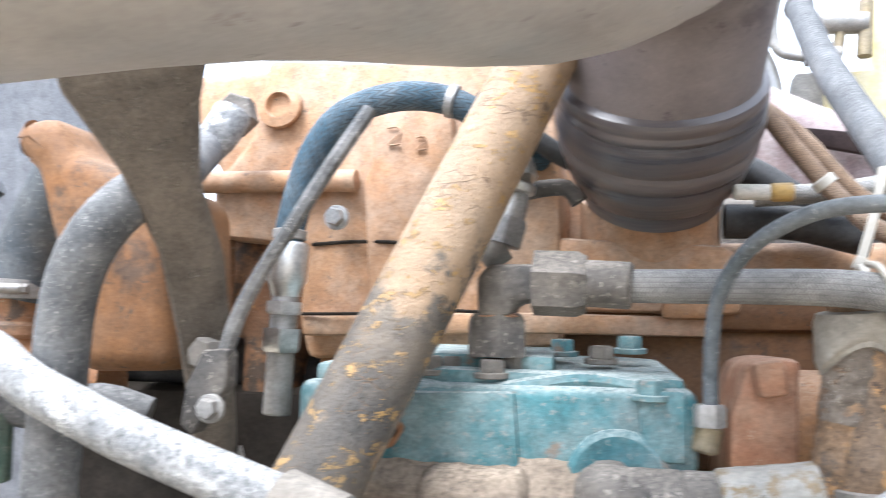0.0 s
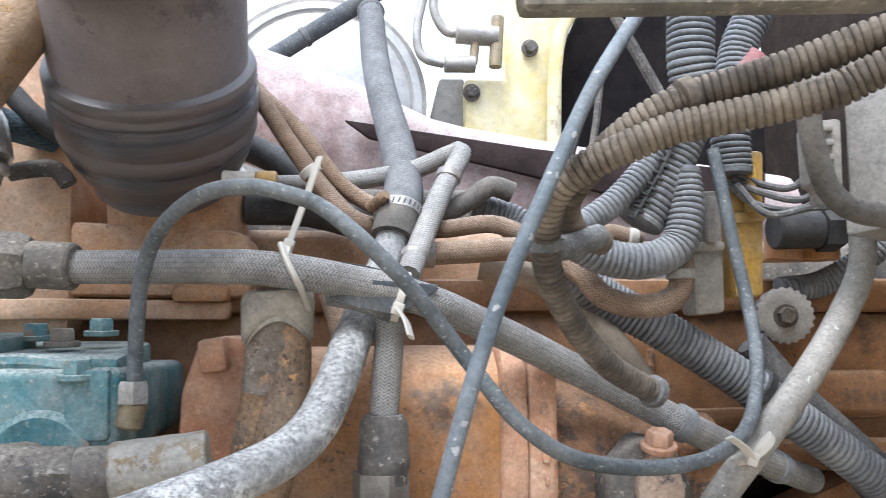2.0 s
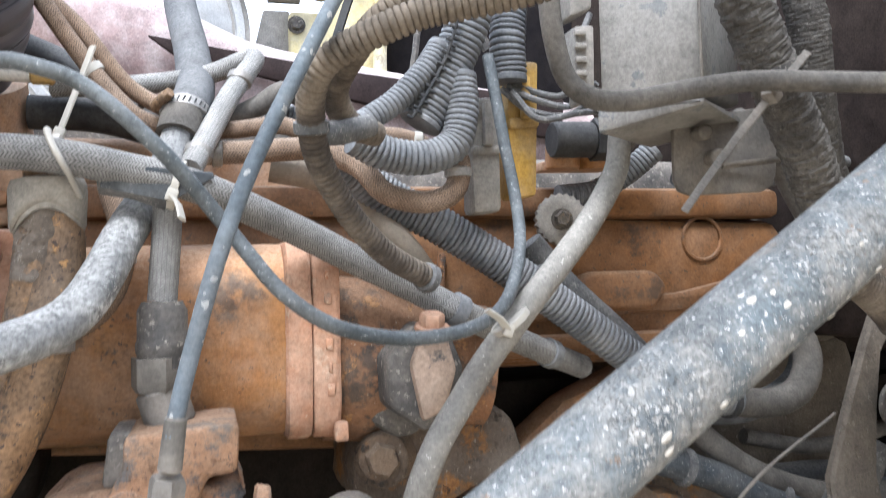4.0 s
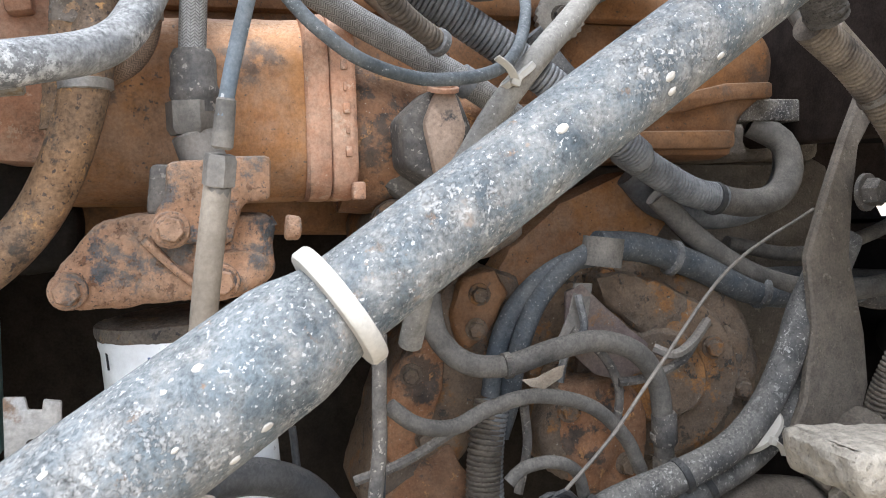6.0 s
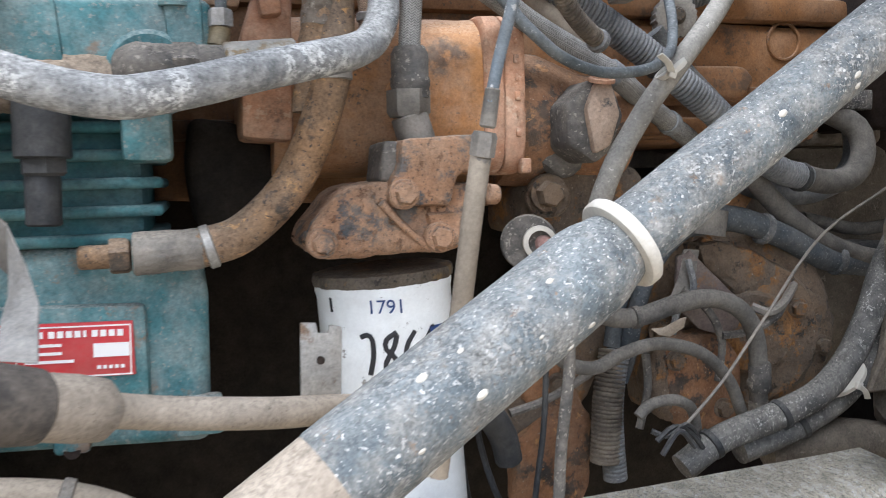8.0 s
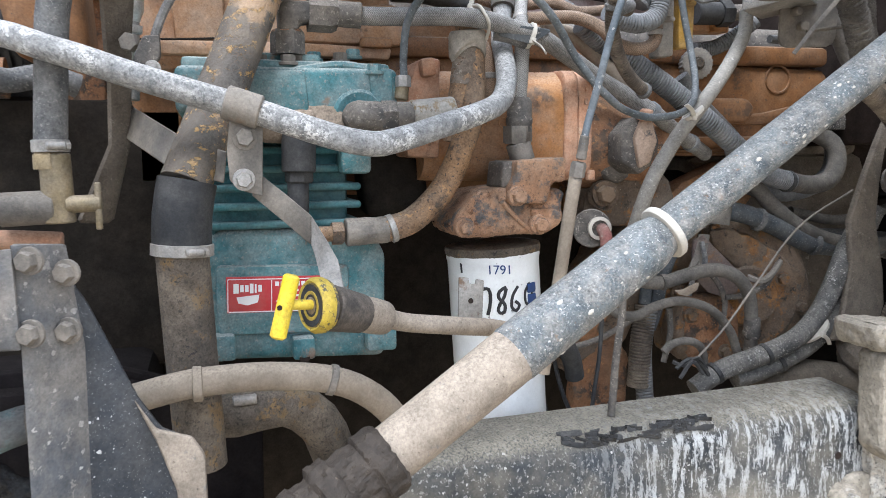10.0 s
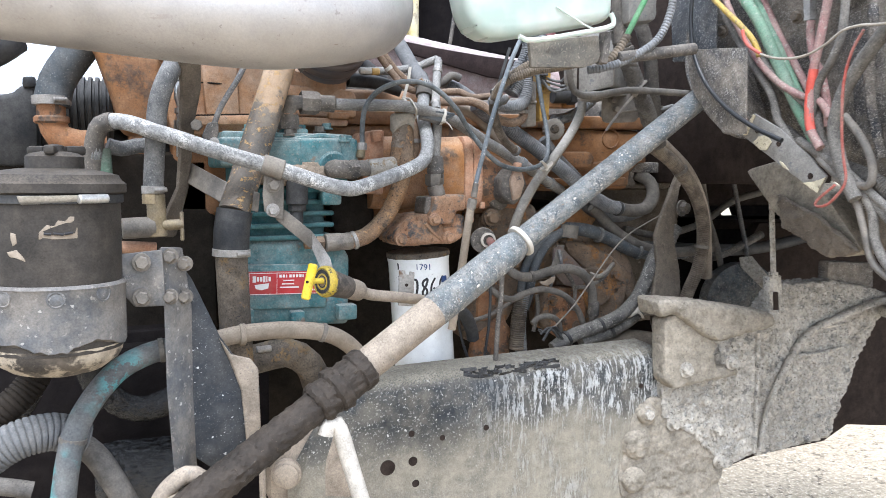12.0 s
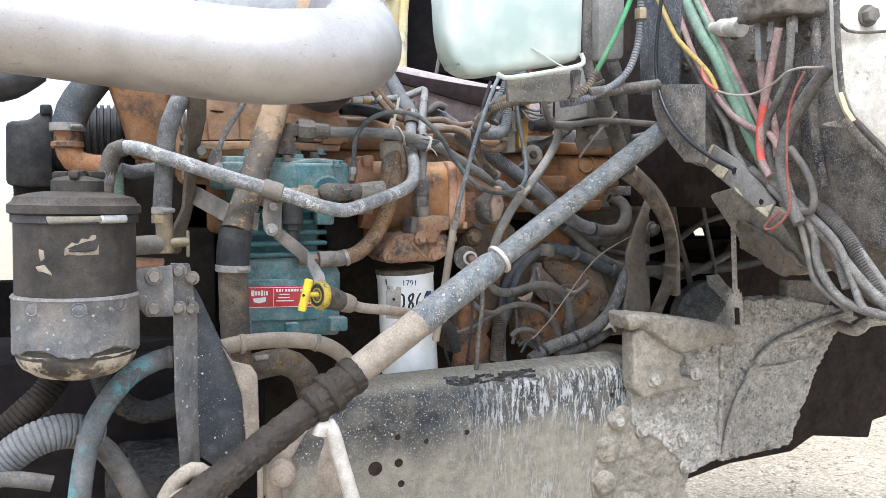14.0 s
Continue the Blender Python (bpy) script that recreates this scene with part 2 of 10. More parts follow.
M_HOSEBROWN = surf("tan braided hose", (0.27, 0.175, 0.11), (0.20, 0.13, 0.085), dust=0.4, top=0.6, dust_col=(0.42, 0.34, 0.27), braid=420.0, bump=0.5, rough=0.85)
M_HOSESTEEL = surf("steel braided hose", (0.40, 0.39, 0.37), (0.29, 0.285, 0.27), dust=0.4, top=0.5, dust_col=(0.42, 0.39, 0.35), braid=420.0, bump=0.6, rough=0.55)
M_HOSEBLUE = surf("blue hydraulic hose", (0.03, 0.085, 0.125), (0.025, 0.06, 0.09), dust=0.45, top=0.55, dust_col=(0.25, 0.27, 0.28), braid=120.0, bump=0.3)
M_LOOM = surf("corrugated loom", (0.135, 0.142, 0.15), (0.10, 0.105, 0.112), dust=0.5, top=0.65, dust_col=(0.30, 0.297, 0.29), rough=0.6)
M_LOOMBROWN = surf("dirty corrugated loom", (0.085, 0.069, 0.055), (0.050, 0.042, 0.036), dust=0.75, top=0.6, dust_col=(0.275, 0.228, 0.175), rough=0.85)
M_BLACK = surf("black rubber", (0.022, 0.023, 0.025), (0.035, 0.036, 0.038), dust=0.25, top=0.4, dust_col=(0.17, 0.16, 0.145), rough=0.5, spec=0.2)
M_OILY = surf("oily black", (0.012, 0.012, 0.012), (0.02, 0.019, 0.018), dust=0.0, rough=0.12, bump=1.0, grain=130, relief=0.005, spec=0.6)
M_BOOT = None
M_STEEL = surf("dull zinc steel", (0.36, 0.35, 0.33), (0.26, 0.25, 0.24), rust=(0.2, 0.12, 0.07), rust_cut=0.66, dust=0.45, top=0.55, metal=0.6, rough=0.45)
M_CHROME = surf("plated fitting", (0.62, 0.62, 0.60), (0.5, 0.5, 0.49), dust=0.25, top=0.4, metal=0.9, rough=0.3, bump=0.1)
M_CASTDARK = surf("dark dusty steel", (0.085, 0.079, 0.074), (0.05, 0.048, 0.046), flecks=(0.24, 0.22, 0.19), fleck_cut=0.62, fleck_scale=234, dust=0.55, top=0.7, dust_col=(0.26, 0.228, 0.192), rust=(0.14, 0.085, 0.05), rust_cut=0.66, spec=0.2)
M_BRASS = surf("tarnished brass", (0.30, 0.23, 0.13), (0.22, 0.18, 0.11), dust=0.45, top=0.5, metal=0.6, rough=0.5)
M_RUSTPIPE = surf("rust brown hose", (0.265, 0.155, 0.078), (0.16, 0.112, 0.074), rust=(0.085, 0.068, 0.054), rust_cut=0.57, rust_scale=22, spots=(0.36, 0.20, 0.08), spot_cut=0.60, spot_scale=90, flecks=(0.07, 0.05, 0.04), fleck_cut=0.62, fleck_scale=260, dust=0.3, top=0.5, dust_col=(0.27, 0.215, 0.165), bump=0.7, contrast=0.8)
M_ORANGETUBE = surf("flaking orange tube", (0.40, 0.275, 0.17), (0.34, 0.24, 0.155), rust=(0.125, 0.115, 0.103), rust_cut=0.64, rust_scale=16, wear=(0.36, 0.46, 0.24), spots=(0.47, 0.29, 0.11), spot_cut=0.575, spot_scale=60, stretch=(1, 1, 1.6), cracks=70, dust=0.4, top=0.5, dust_col=(0.34, 0.275, 0.205), bump=0.9, relief=0.003, contrast=0.35)
M_TAN = surf("tan dusty hose", (0.235, 0.192, 0.145), (0.175, 0.143, 0.108), dust=0.5, top=0.6, dust_col=(0.39, 0.332, 0.262), spots=(0.17, 0.14, 0.11), spot_cut=0.68, spot_scale=60, rough=0.8, contrast=0.3)
M_DIRT = surf("road grime on steel", (0.56, 0.525, 0.46), (0.41, 0.384, 0.335), spots=(0.60, 0.575, 0.53), spot_cut=0.56, spot_scale=80, rust=(0.22, 0.225, 0.22), rust_cut=0.58, rust_scale=22, flecks=(0.10, 0.092, 0.08), fleck_cut=0.625, fleck_scale=200, dust=0.45, top=0.7, dust_col=(0.44, 0.395, 0.335), bump=1.0, grain=150, rough=0.9, contrast=0.6, relief=0.009)
M_FIREWALL = surf("grimy firewall", (0.165, 0.147, 0.124), (0.034, 0.038, 0.046), spots=(0.27, 0.25, 0.225), spot_cut=0.575, spot_scale=150, flecks=(0.34, 0.325, 0.30), fleck_cut=0.585, fleck_scale=420, patch=5, contrast=0.75, dust=0.65, top=0.6, dust_col=(0.28, 0.243, 0.20), bump=0.9, rough=0.85, relief=0.003)
M_YELLOWCAB = surf("yellow cab paint", (0.60, 0.49, 0.20), (0.58, 0.51, 0.30), dust=0.5, top=0.3, dust_col=(0.64, 0.60, 0.49), rust=(0.28, 0.20, 0.11), rust_cut=0.66, rust_scale=8, rough=0.4, contrast=0.25)
M_WHITEPAINT = surf("white filter paint", (0.82, 0.84, 0.84), (0.77, 0.79, 0.79), spots=(0.22, 0.20, 0.18), spot_cut=0.655, spot_scale=60, dust=0.15, top=0.5, dust_col=(0.5, 0.46, 0.41), rough=0.3, bump=0.06, contrast=0.10)
M_CABWHITE = surf("cream cab paint", (0.66, 0.635, 0.565), (0.55, 0.515, 0.445), rust=(0.30, 0.23, 0.13), rust_cut=0.63, rust_scale=24, flecks=(0.25, 0.21, 0.16), fleck_cut=0.66, fleck_scale=300, dust=0.6, top=0.3, dust_col=(0.45, 0.40, 0.33), rough=0.5, contrast=0.4)
M_RED = surf("red label", (0.50, 0.028, 0.035), (0.42, 0.025, 0.03), dust=0.2, top=0.0, rough=0.4, bump=0.03, contrast=0.12)
M_LABELWHITE = plain("label white", (0.72, 0.70, 0.68), 0.5)
M_INK = plain("black ink", (0.015, 0.015, 0.018), 0.5)
M_INKBLUE = plain("blue ink", (0.02, 0.05, 0.16), 0.5)
M_YELLOW = surf("yellow plastic", (0.70, 0.52, 0.02), (0.62, 0.45, 0.02), dust=0.35, top=0.1, dust_col=(0.40, 0.33, 0.15), spots=(0.05, 0.045, 0.03), spot_cut=0.64, spot_scale=90, rough=0.45, bump=0.1)
M_TIE = surf("white nylon tie", (0.50, 0.47, 0.41), (0.42, 0.395, 0.345), dust=0.4, top=0.3, rough=0.5, bump=0.05, contrast=0.15)
M_RING = surf("cream plastic ring", (0.55, 0.52, 0.46), (0.42, 0.39, 0.34), dust=0.45, top=0.3, rough=0.5, bump=0.15, contrast=0.2)
M_BOXGREY = surf("grey control box", (0.245, 0.232, 0.212), (0.185, 0.177, 0.163), spots=(0.12, 0.125, 0.128), spot_cut=0.60, spot_scale=45, dust=0.45, top=0.5, dust_col=(0.28, 0.262, 0.235), rough=0.65, contrast=0.5)
M_PLUGGREY = surf("grey connector", (0.235, 0.222, 0.20), (0.18, 0.17, 0.155), dust=0.45, top=0.5, rough=0.6)
M_PLUGYELLOW = surf("amber connector", (0.42, 0.25, 0.045), (0.34, 0.2, 0.04), dust=0.4, top=0.5, rough=0.55)
M_WIREGREEN = surf("green wire", (0.04, 0.28, 0.09), (0.06, 0.20, 0.09), dust=0.4, top=0.3, dust_col=(0.2, 0.24, 0.16), rough=0.5)
M_WIREYELLOW = surf("yellow wire", (0.50, 0.35, 0.045), (0.36, 0.24, 0.06), dust=0.55, top=0.4, dust_col=(0.33, 0.27, 0.17), spots=(0.14, 0.11, 0.07), spot_cut=0.6, spot_scale=120, rough=0.55)
M_WIRERED = surf("red wire", (0.36, 0.055, 0.04), (0.27, 0.085, 0.065), dust=0.6, top=0.4, dust_col=(0.30, 0.21, 0.175), spots=(0.13, 0.09, 0.07), spot_cut=0.6, spot_scale=120, rough=0.55)
M_HOSEGREEN = surf("faded green hose", (0.085, 0.15, 0.105), (0.12, 0.155, 0.125), spots=(0.26, 0.25, 0.22), spot_cut=0.62, spot_scale=90, dust=0.6, top=0.5, dust_col=(0.245, 0.238, 0.205))
M_HOSERED = surf("faded red hose", (0.25, 0.085, 0.075), (0.19, 0.085, 0.078), spots=(0.28, 0.22, 0.19), spot_cut=0.60, spot_scale=90, dust=0.6, top=0.5, dust_col=(0.28, 0.225, 0.19))
M_TEALHOSE = surf("worn teal hose", (0.10, 0.105, 0.107), (0.07, 0.074, 0.077), spots=(0.09, 0.25, 0.26), spot_cut=0.50, spot_scale=40, patch=12, dust=0.4, top=0.5, dust_col=(0.22, 0.21, 0.19))
M_GROUND = surf("dry sandy ground", (0.47, 0.385, 0.275), (0.37, 0.30, 0.21), spots=(0.22, 0.175, 0.125), spot_cut=0.60, spot_scale=24, flecks=(0.54, 0.46, 0.35), fleck_cut=0.58, fleck_scale=80, dust=0.0, bump=1.0, grain=40, scale=1.6, rough=0.95, relief=0.02, contrast=0.6)
M_MAROON = surf("dusty maroon sheet", (0.33, 0.235, 0.225), (0.25, 0.175, 0.168), dust=0.6, top=0.7, dust_col=(0.50, 0.45, 0.435), rough=0.6)
# near black for closed discs drawn as holes and sheets standing for shade
M_DARKIN = surf("near black for hole discs and shaded sheets", (0.035, 0.026, 0.022), (0.025, 0.019, 0.017), dust=0.2, top=0.3, dust_col=(0.09, 0.07, 0.055), rough=0.8, spec=0.04)
M_BLACKPAINT = surf("specked black paint", (0.026, 0.030, 0.036), (0.034, 0.038, 0.044), drops=(0.50, 0.50, 0.49), drop_scale=170, drop_size=0.33, flecks=(0.20, 0.20, 0.20), fleck_cut=0.66, fleck_scale=500, dust=0.25, top=0.6, dust_col=(0.15, 0.14, 0.125), rough=0.5, spec=0.2)
M_RESBODY = surf("worn black reservoir paint", (0.050, 0.044, 0.038), (0.030, 0.027, 0.024), spots=(0.22, 0.18, 0.14), spot_cut=0.71, spot_scale=34, dust=0.18, top=0.5, dust_col=(0.14, 0.115, 0.088), rough=0.5, spec=0.2, contrast=0.6)
M_SHELL = surf("blue grey shell with pale smears", (0.125, 0.125, 0.125), (0.075, 0.080, 0.088), spots=(0.25, 0.238, 0.22), spot_cut=0.60, spot_scale=70, drops=(0.36, 0.35, 0.33), drop_scale=140, drop_size=0.36, dust=0.55, top=0.6, dust_col=(0.25, 0.22, 0.185), rough=0.55)
M_CABLE = surf("blue grey cable sheath", (0.15, 0.18, 0.205), (0.11, 0.132, 0.152), drops=(0.42, 0.42, 0.41), drop_scale=200, drop_size=0.45, dust=0.4, top=0.5, dust_col=(0.30, 0.30, 0.292), rough=0.6)
M_CAPWORN = surf("worn black and yellow cap", (0.42, 0.31, 0.03), (0.10, 0.08, 0.03), spots=(0.025, 0.024, 0.022), spot_cut=0.50, spot_scale=70, dust=0.3, top=0.1, rough=0.5)
M_CONDUIT = surf("speckled grey conduit", (0.245, 0.23, 0.205), (0.17, 0.16, 0.143), flecks=(0.48, 0.455, 0.41), fleck_cut=0.67, fleck_scale=286, dust=0.5, top=0.6, dust_col=(0.335, 0.312, 0.275), rough=0.8, bump=0.4)
M_RIBBED = surf("pale ribbed rubber hose", (0.115, 0.118, 0.122), (0.085, 0.088, 0.092), dust=0.45, top=0.55, dust_col=(0.21, 0.203, 0.192), rough=0.75)
# near black: grease on some parts, painted-in shade on the lower engine
M_BLACKSHADE = surf("greasy black, also for shade in gaps", (0.017, 0.015, 0.013), (0.026, 0.021, 0.017), dust=0.2, top=0.3, dust_col=(0.068, 0.056, 0.043), rough=0.6, spec=0.04)
# near black that puts deep shade into the colour of backing sheets
M_VOID = surf("near black painted in for deep shade", (0.009, 0.008, 0.009), (0.014, 0.012, 0.012), dust=0.15, top=0.2, dust_col=(0.04, 0.033, 0.028), rough=0.9, spec=0.04)
M_DUSTYSTEEL = surf("steel under thick dust", (0.175, 0.16, 0.14), (0.11, 0.102, 0.092), rust=(0.19, 0.115, 0.07), rust_cut=0.66, dust=0.6, top=0.65, dust_col=(0.295, 0.258, 0.213), metal=0.2, rough=0.6, contrast=0.4)
M_PALEROD = surf("pale bare rod", (0.50, 0.465, 0.41), (0.40, 0.37, 0.325), spots=(0.22, 0.20, 0.175), spot_cut=0.66, spot_scale=110, dust=0.4, top=0.5, dust_col=(0.46, 0.42, 0.36), rough=0.6)
M_BOWL = surf("black bowl with a cream mud rim", (0.40, 0.345, 0.265), (0.34, 0.29, 0.22), rust=(0.06, 0.052, 0.044), rust_cut=0.50, rust_scale=13, dust=0.3, top=0.3, dust_col=(0.34, 0.28, 0.21), rough=0.8)
M_GEAR = surf("grimy rust-stained housing", (0.175, 0.115, 0.070), (0.10, 0.078, 0.060), rust=(0.36, 0.165, 0.048), rust_cut=0.56, rust_scale=16, spots=(0.05, 0.043, 0.037), spot_cut=0.60, spot_scale=70, flecks=(0.28, 0.24, 0.19), fleck_cut=0.68, fleck_scale=260, dust=0.3, top=0.6, dust_col=(0.20, 0.165, 0.128), bump=0.9, relief=0.004)
M_LINEGREY = surf("dusty grey line", (0.175, 0.162, 0.145), (0.115, 0.108, 0.098), spots=(0.26, 0.245, 0.22), spot_cut=0.6, spot_scale=140, flecks=(0.09, 0.084, 0.078), fleck_cut=0.6, fleck_scale=400, dust=0.5, top=0.6, dust_col=(0.25, 0.23, 0.20), rough=0.85, contrast=0.7)
M_RUSTTUBE = surf("rusty grimy tube", (0.13, 0.105, 0.078), (0.062, 0.055, 0.048), rust=(0.25, 0.16, 0.07), rust_cut=0.57, rust_scale=26, flecks=(0.045, 0.04, 0.036), fleck_cut=0.6, fleck_scale=260, dust=0.35, top=0.5, dust_col=(0.24, 0.20, 0.155), rough=0.75, bump=0.7, contrast=0.7)
M_GRIME = surf("brown road grime", (0.165, 0.14, 0.112), (0.11, 0.093, 0.076), spots=(0.24, 0.21, 0.172), spot_cut=0.61, spot_scale=110, dust=0.5, top=0.5, dust_col=(0.205, 0.172, 0.136), bump=0.9, rough=0.9, relief=0.003)
M_BLACKSHEET = surf("black painted sheet", (0.026, 0.018, 0.018), (0.035, 0.024, 0.022), dust=0.2, top=0.0, dust_col=(0.08, 0.06, 0.055), rough=0.7, spec=0.1)
M_PLATED = surf("corroded plated barrel", (0.36, 0.345, 0.31), (0.27, 0.258, 0.23), rust=(0.30, 0.20, 0.085), rust_cut=0.54, rust_scale=60, spots=(0.11, 0.10, 0.085), spot_cut=0.63, spot_scale=90, dust=0.45, top=0.6, metal=0.3, rough=0.5)
# block paint with grime, plus a darker tone that stands in for shade
M_GRIMESHADE = surf("grimy engine block paint darkened for shade", (0.215, 0.098, 0.035), (0.135, 0.066, 0.029), rust=(0.10, 0.06, 0.038), rust_cut=0.58, rust_scale=10, flecks=(0.09, 0.055, 0.035), fleck_cut=0.66, fleck_scale=182, dust=0.25, top=0.5, dust_col=(0.27, 0.19, 0.13), rough=0.6)
M_HEADDUST = surf("brown dust bed", (0.215, 0.172, 0.13), (0.135, 0.108, 0.084), dust=0.55, top=0.8, dust_col=(0.30, 0.24, 0.18), rough=0.9, bump=0.6, scale=26, contrast=0.7)
M_OLDCREAM = surf("grimy cream plastic", (0.36, 0.325, 0.27), (0.25, 0.225, 0.19), dust=0.5, top=0.5, dust_col=(0.33, 0.29, 0.235), rough=0.75, contrast=0.5)
M_HOSEDUST = surf("dust brown rubber hose", (0.115, 0.106, 0.094), (0.075, 0.070, 0.064), dust=0.5, top=0.55, dust_col=(0.215, 0.192, 0.165), rough=0.85, bump=0.4)
M_MOUNT = surf("flaking red oxide casting", (0.36, 0.20, 0.115), (0.27, 0.148, 0.082), rust=(0.095, 0.10, 0.105), rust_cut=0.535, rust_scale=26, spots=(0.17, 0.085, 0.045), spot_cut=0.60, spot_scale=110, flecks=(0.09, 0.06, 0.045), fleck_cut=0.63, fleck_scale=420, dust=0.4, top=0.5, dust_col=(0.38, 0.28, 0.20), bump=0.9, rough=0.8, relief=0.003, contrast=0.5)
M_SLATEHOSE = surf("slate rubber hose", (0.062, 0.074, 0.086), (0.045, 0.052, 0.060), flecks=(0.20, 0.20, 0.195), fleck_cut=0.655, fleck_scale=380, dust=0.45, top=0.5, dust_col=(0.165, 0.158, 0.145), rough=0.7, contrast=0.6)
M_CRUSTMUD = surf("dry brown mud", (0.20, 0.165, 0.13), (0.135, 0.108, 0.085), spots=(0.30, 0.26, 0.215), spot_cut=0.6, spot_scale=120, flecks=(0.36, 0.32, 0.27), fleck_cut=0.66, fleck_scale=420, dust=0.4, top=0.5, dust_col=(0.30, 0.26, 0.22), rough=0.92, bump=0.6)
M_RIMYELLOW = surf("scuffed yellow rubber", (0.47, 0.345, 0.025), (0.36, 0.26, 0.03), dust=0.35, top=0.2, dust_col=(0.27, 0.22, 0.11), spots=(0.045, 0.04, 0.03), spot_cut=0.585, spot_scale=130, rough=0.6, bump=0.3)
M_GRIPDUST = surf("grimy black rubber", (0.045, 0.040, 0.036), (0.075, 0.062, 0.050), dust=0.5, top=0.35, dust_col=(0.16, 0.135, 0.11), rough=0.75, bump=0.4, scale=30)
M_AIRLINE = surf("slate blue air line", (0.088, 0.102, 0.110), (0.062, 0.073, 0.080), flecks=(0.24, 0.245, 0.245), fleck_cut=0.66, fleck_scale=380, dust=0.45, top=0.6, dust_col=(0.235, 0.238, 0.235), rough=0.6, contrast=0.6)
M_TWINHOSE = surf("dusty hose with dried white splashes", (0.085, 0.083, 0.080), (0.055, 0.054, 0.053), spots=(0.40, 0.39, 0.365), spot_cut=0.60, spot_scale=120, patch=9, flecks=(0.30, 0.285, 0.26), fleck_cut=0.64, fleck_scale=360, dust=0.6, top=0.6, dust_col=(0.24, 0.222, 0.195), rough=0.85, contrast=0.6)
M_AIRGREEN = surf("mint green air hose", (0.115, 0.235, 0.150), (0.145, 0.235, 0.170), spots=(0.27, 0.29, 0.24), spot_cut=0.61, spot_scale=90, flecks=(0.10, 0.11, 0.085), fleck_cut=0.66, fleck_scale=300, dust=0.45, top=0.5, dust_col=(0.27, 0.275, 0.23), rough=0.6)
M_AIRPINK = surf("dusty pink air hose", (0.33, 0.175, 0.165), (0.27, 0.16, 0.15), spots=(0.40, 0.33, 0.295), spot_cut=0.575, spot_scale=110, flecks=(0.14, 0.10, 0.085), fleck_cut=0.64, fleck_scale=320, dust=0.55, top=0.5, dust_col=(0.33, 0.275, 0.235), rough=0.7)
M_AIRRED = surf("bright red air hose", (0.56, 0.075, 0.050), (0.50, 0.105, 0.080), dust=0.3, top=0.4, dust_col=(0.42, 0.22, 0.18), rough=0.4, contrast=0.25)
M_CABLEBLACK = surf("glossy black cable", (0.014, 0.015, 0.017), (0.020, 0.021, 0.023), dust=0.12, top=0.25, dust_col=(0.10, 0.095, 0.09), rough=0.28, spec=0.5, contrast=0.25)
M_RUSTSHEET = surf("purple brown rusted sheet", (0.115, 0.085, 0.078), (0.075, 0.060, 0.056), rust=(0.23, 0.12, 0.055), rust_cut=0.60, rust_scale=20, flecks=(0.36, 0.34, 0.31), fleck_cut=0.70, fleck_scale=170, dust=0.45, top=0.5, dust_col=(0.23, 0.185, 0.145), bump=0.6)
M_TRAY = surf("tan film on dark steel", (0.15, 0.135, 0.112), (0.10, 0.098, 0.088), spots=(0.055, 0.052, 0.048), spot_cut=0.63, spot_scale=50, flecks=(0.26, 0.23, 0.19), fleck_cut=0.62, fleck_scale=300, dust=0.6, top=0.5, dust_col=(0.235, 0.205, 0.165), rough=0.75)
M_MUDTAN = surf("brown dried mud", (0.285, 0.255, 0.205), (0.205, 0.184, 0.15), spots=(0.42, 0.385, 0.33), spot_cut=0.63, spot_scale=130, flecks=(0.11, 0.095, 0.078), fleck_cut=0.65, fleck_scale=260, dust=0.5, top=0.6, dust_col=(0.36, 0.315, 0.255), bump=1.0, grain=170, rough=0.95, contrast=0.55, relief=0.004)
# pipe metal darkened to mauve brown: the elbow's shade is in the colour
M_ELBOWSHADE = surf("mauve brown pipe elbow with its shade in the colour", (0.225, 0.192, 0.186), (0.17, 0.145, 0.14), spots=(0.125, 0.105, 0.105), spot_cut=0.60, spot_scale=26, flecks=(0.15, 0.13, 0.125), fleck_cut=0.68, fleck_scale=140, dust=0.5, top=0.3, dust_col=(0.25, 0.215, 0.20), rough=0.5, metal=0.3, bump=0.12, contrast=0.2, scale=10)
M_CRUSTHOSE = surf("mud-crusted dark hose", (0.105, 0.096, 0.086), (0.065, 0.060, 0.055), spots=(0.19, 0.175, 0.155), spot_cut=0.60, spot_scale=260, flecks=(0.045, 0.042, 0.039), fleck_cut=0.60, fleck_scale=420, dust=0.45, top=0.5, dust_col=(0.19, 0.172, 0.148), bump=1.0, rough=0.95, contrast=0.6, relief=0.003)
M_PEEL = surf("pale peeling paint over slate", (0.42, 0.31, 0.235), (0.36, 0.25, 0.18), rust=(0.085, 0.088, 0.095), rust_cut=0.56, rust_scale=22, dust=0.3, top=0.3, rough=0.7)
M_RADIATOR = surf("dusty grey radiator core", (0.135, 0.138, 0.148), (0.10, 0.103, 0.112), dust=0.4, top=0.3, dust_col=(0.20, 0.198, 0.20), rough=0.8, stretch=(1, 1, 6))
M_SCRAP = surf("dirty cream paint", (0.58, 0.52, 0.36), (0.48, 0.43, 0.31), spots=(0.15, 0.13, 0.10), spot_cut=0.60, spot_scale=120, dust=0.35, top=0.3, rough=0.6, contrast=0.4)
M_BLUEBLACK = surf("flaking blue black paint", (0.040, 0.046, 0.056), (0.070, 0.074, 0.080), spots=(0.24, 0.24, 0.235), spot_cut=0.57, spot_scale=260, flecks=(0.33, 0.33, 0.32), fleck_cut=0.64, fleck_scale=520, dust=0.4, top=0.4, dust_col=(0.17, 0.158, 0.14), rough=0.55, contrast=0.7)
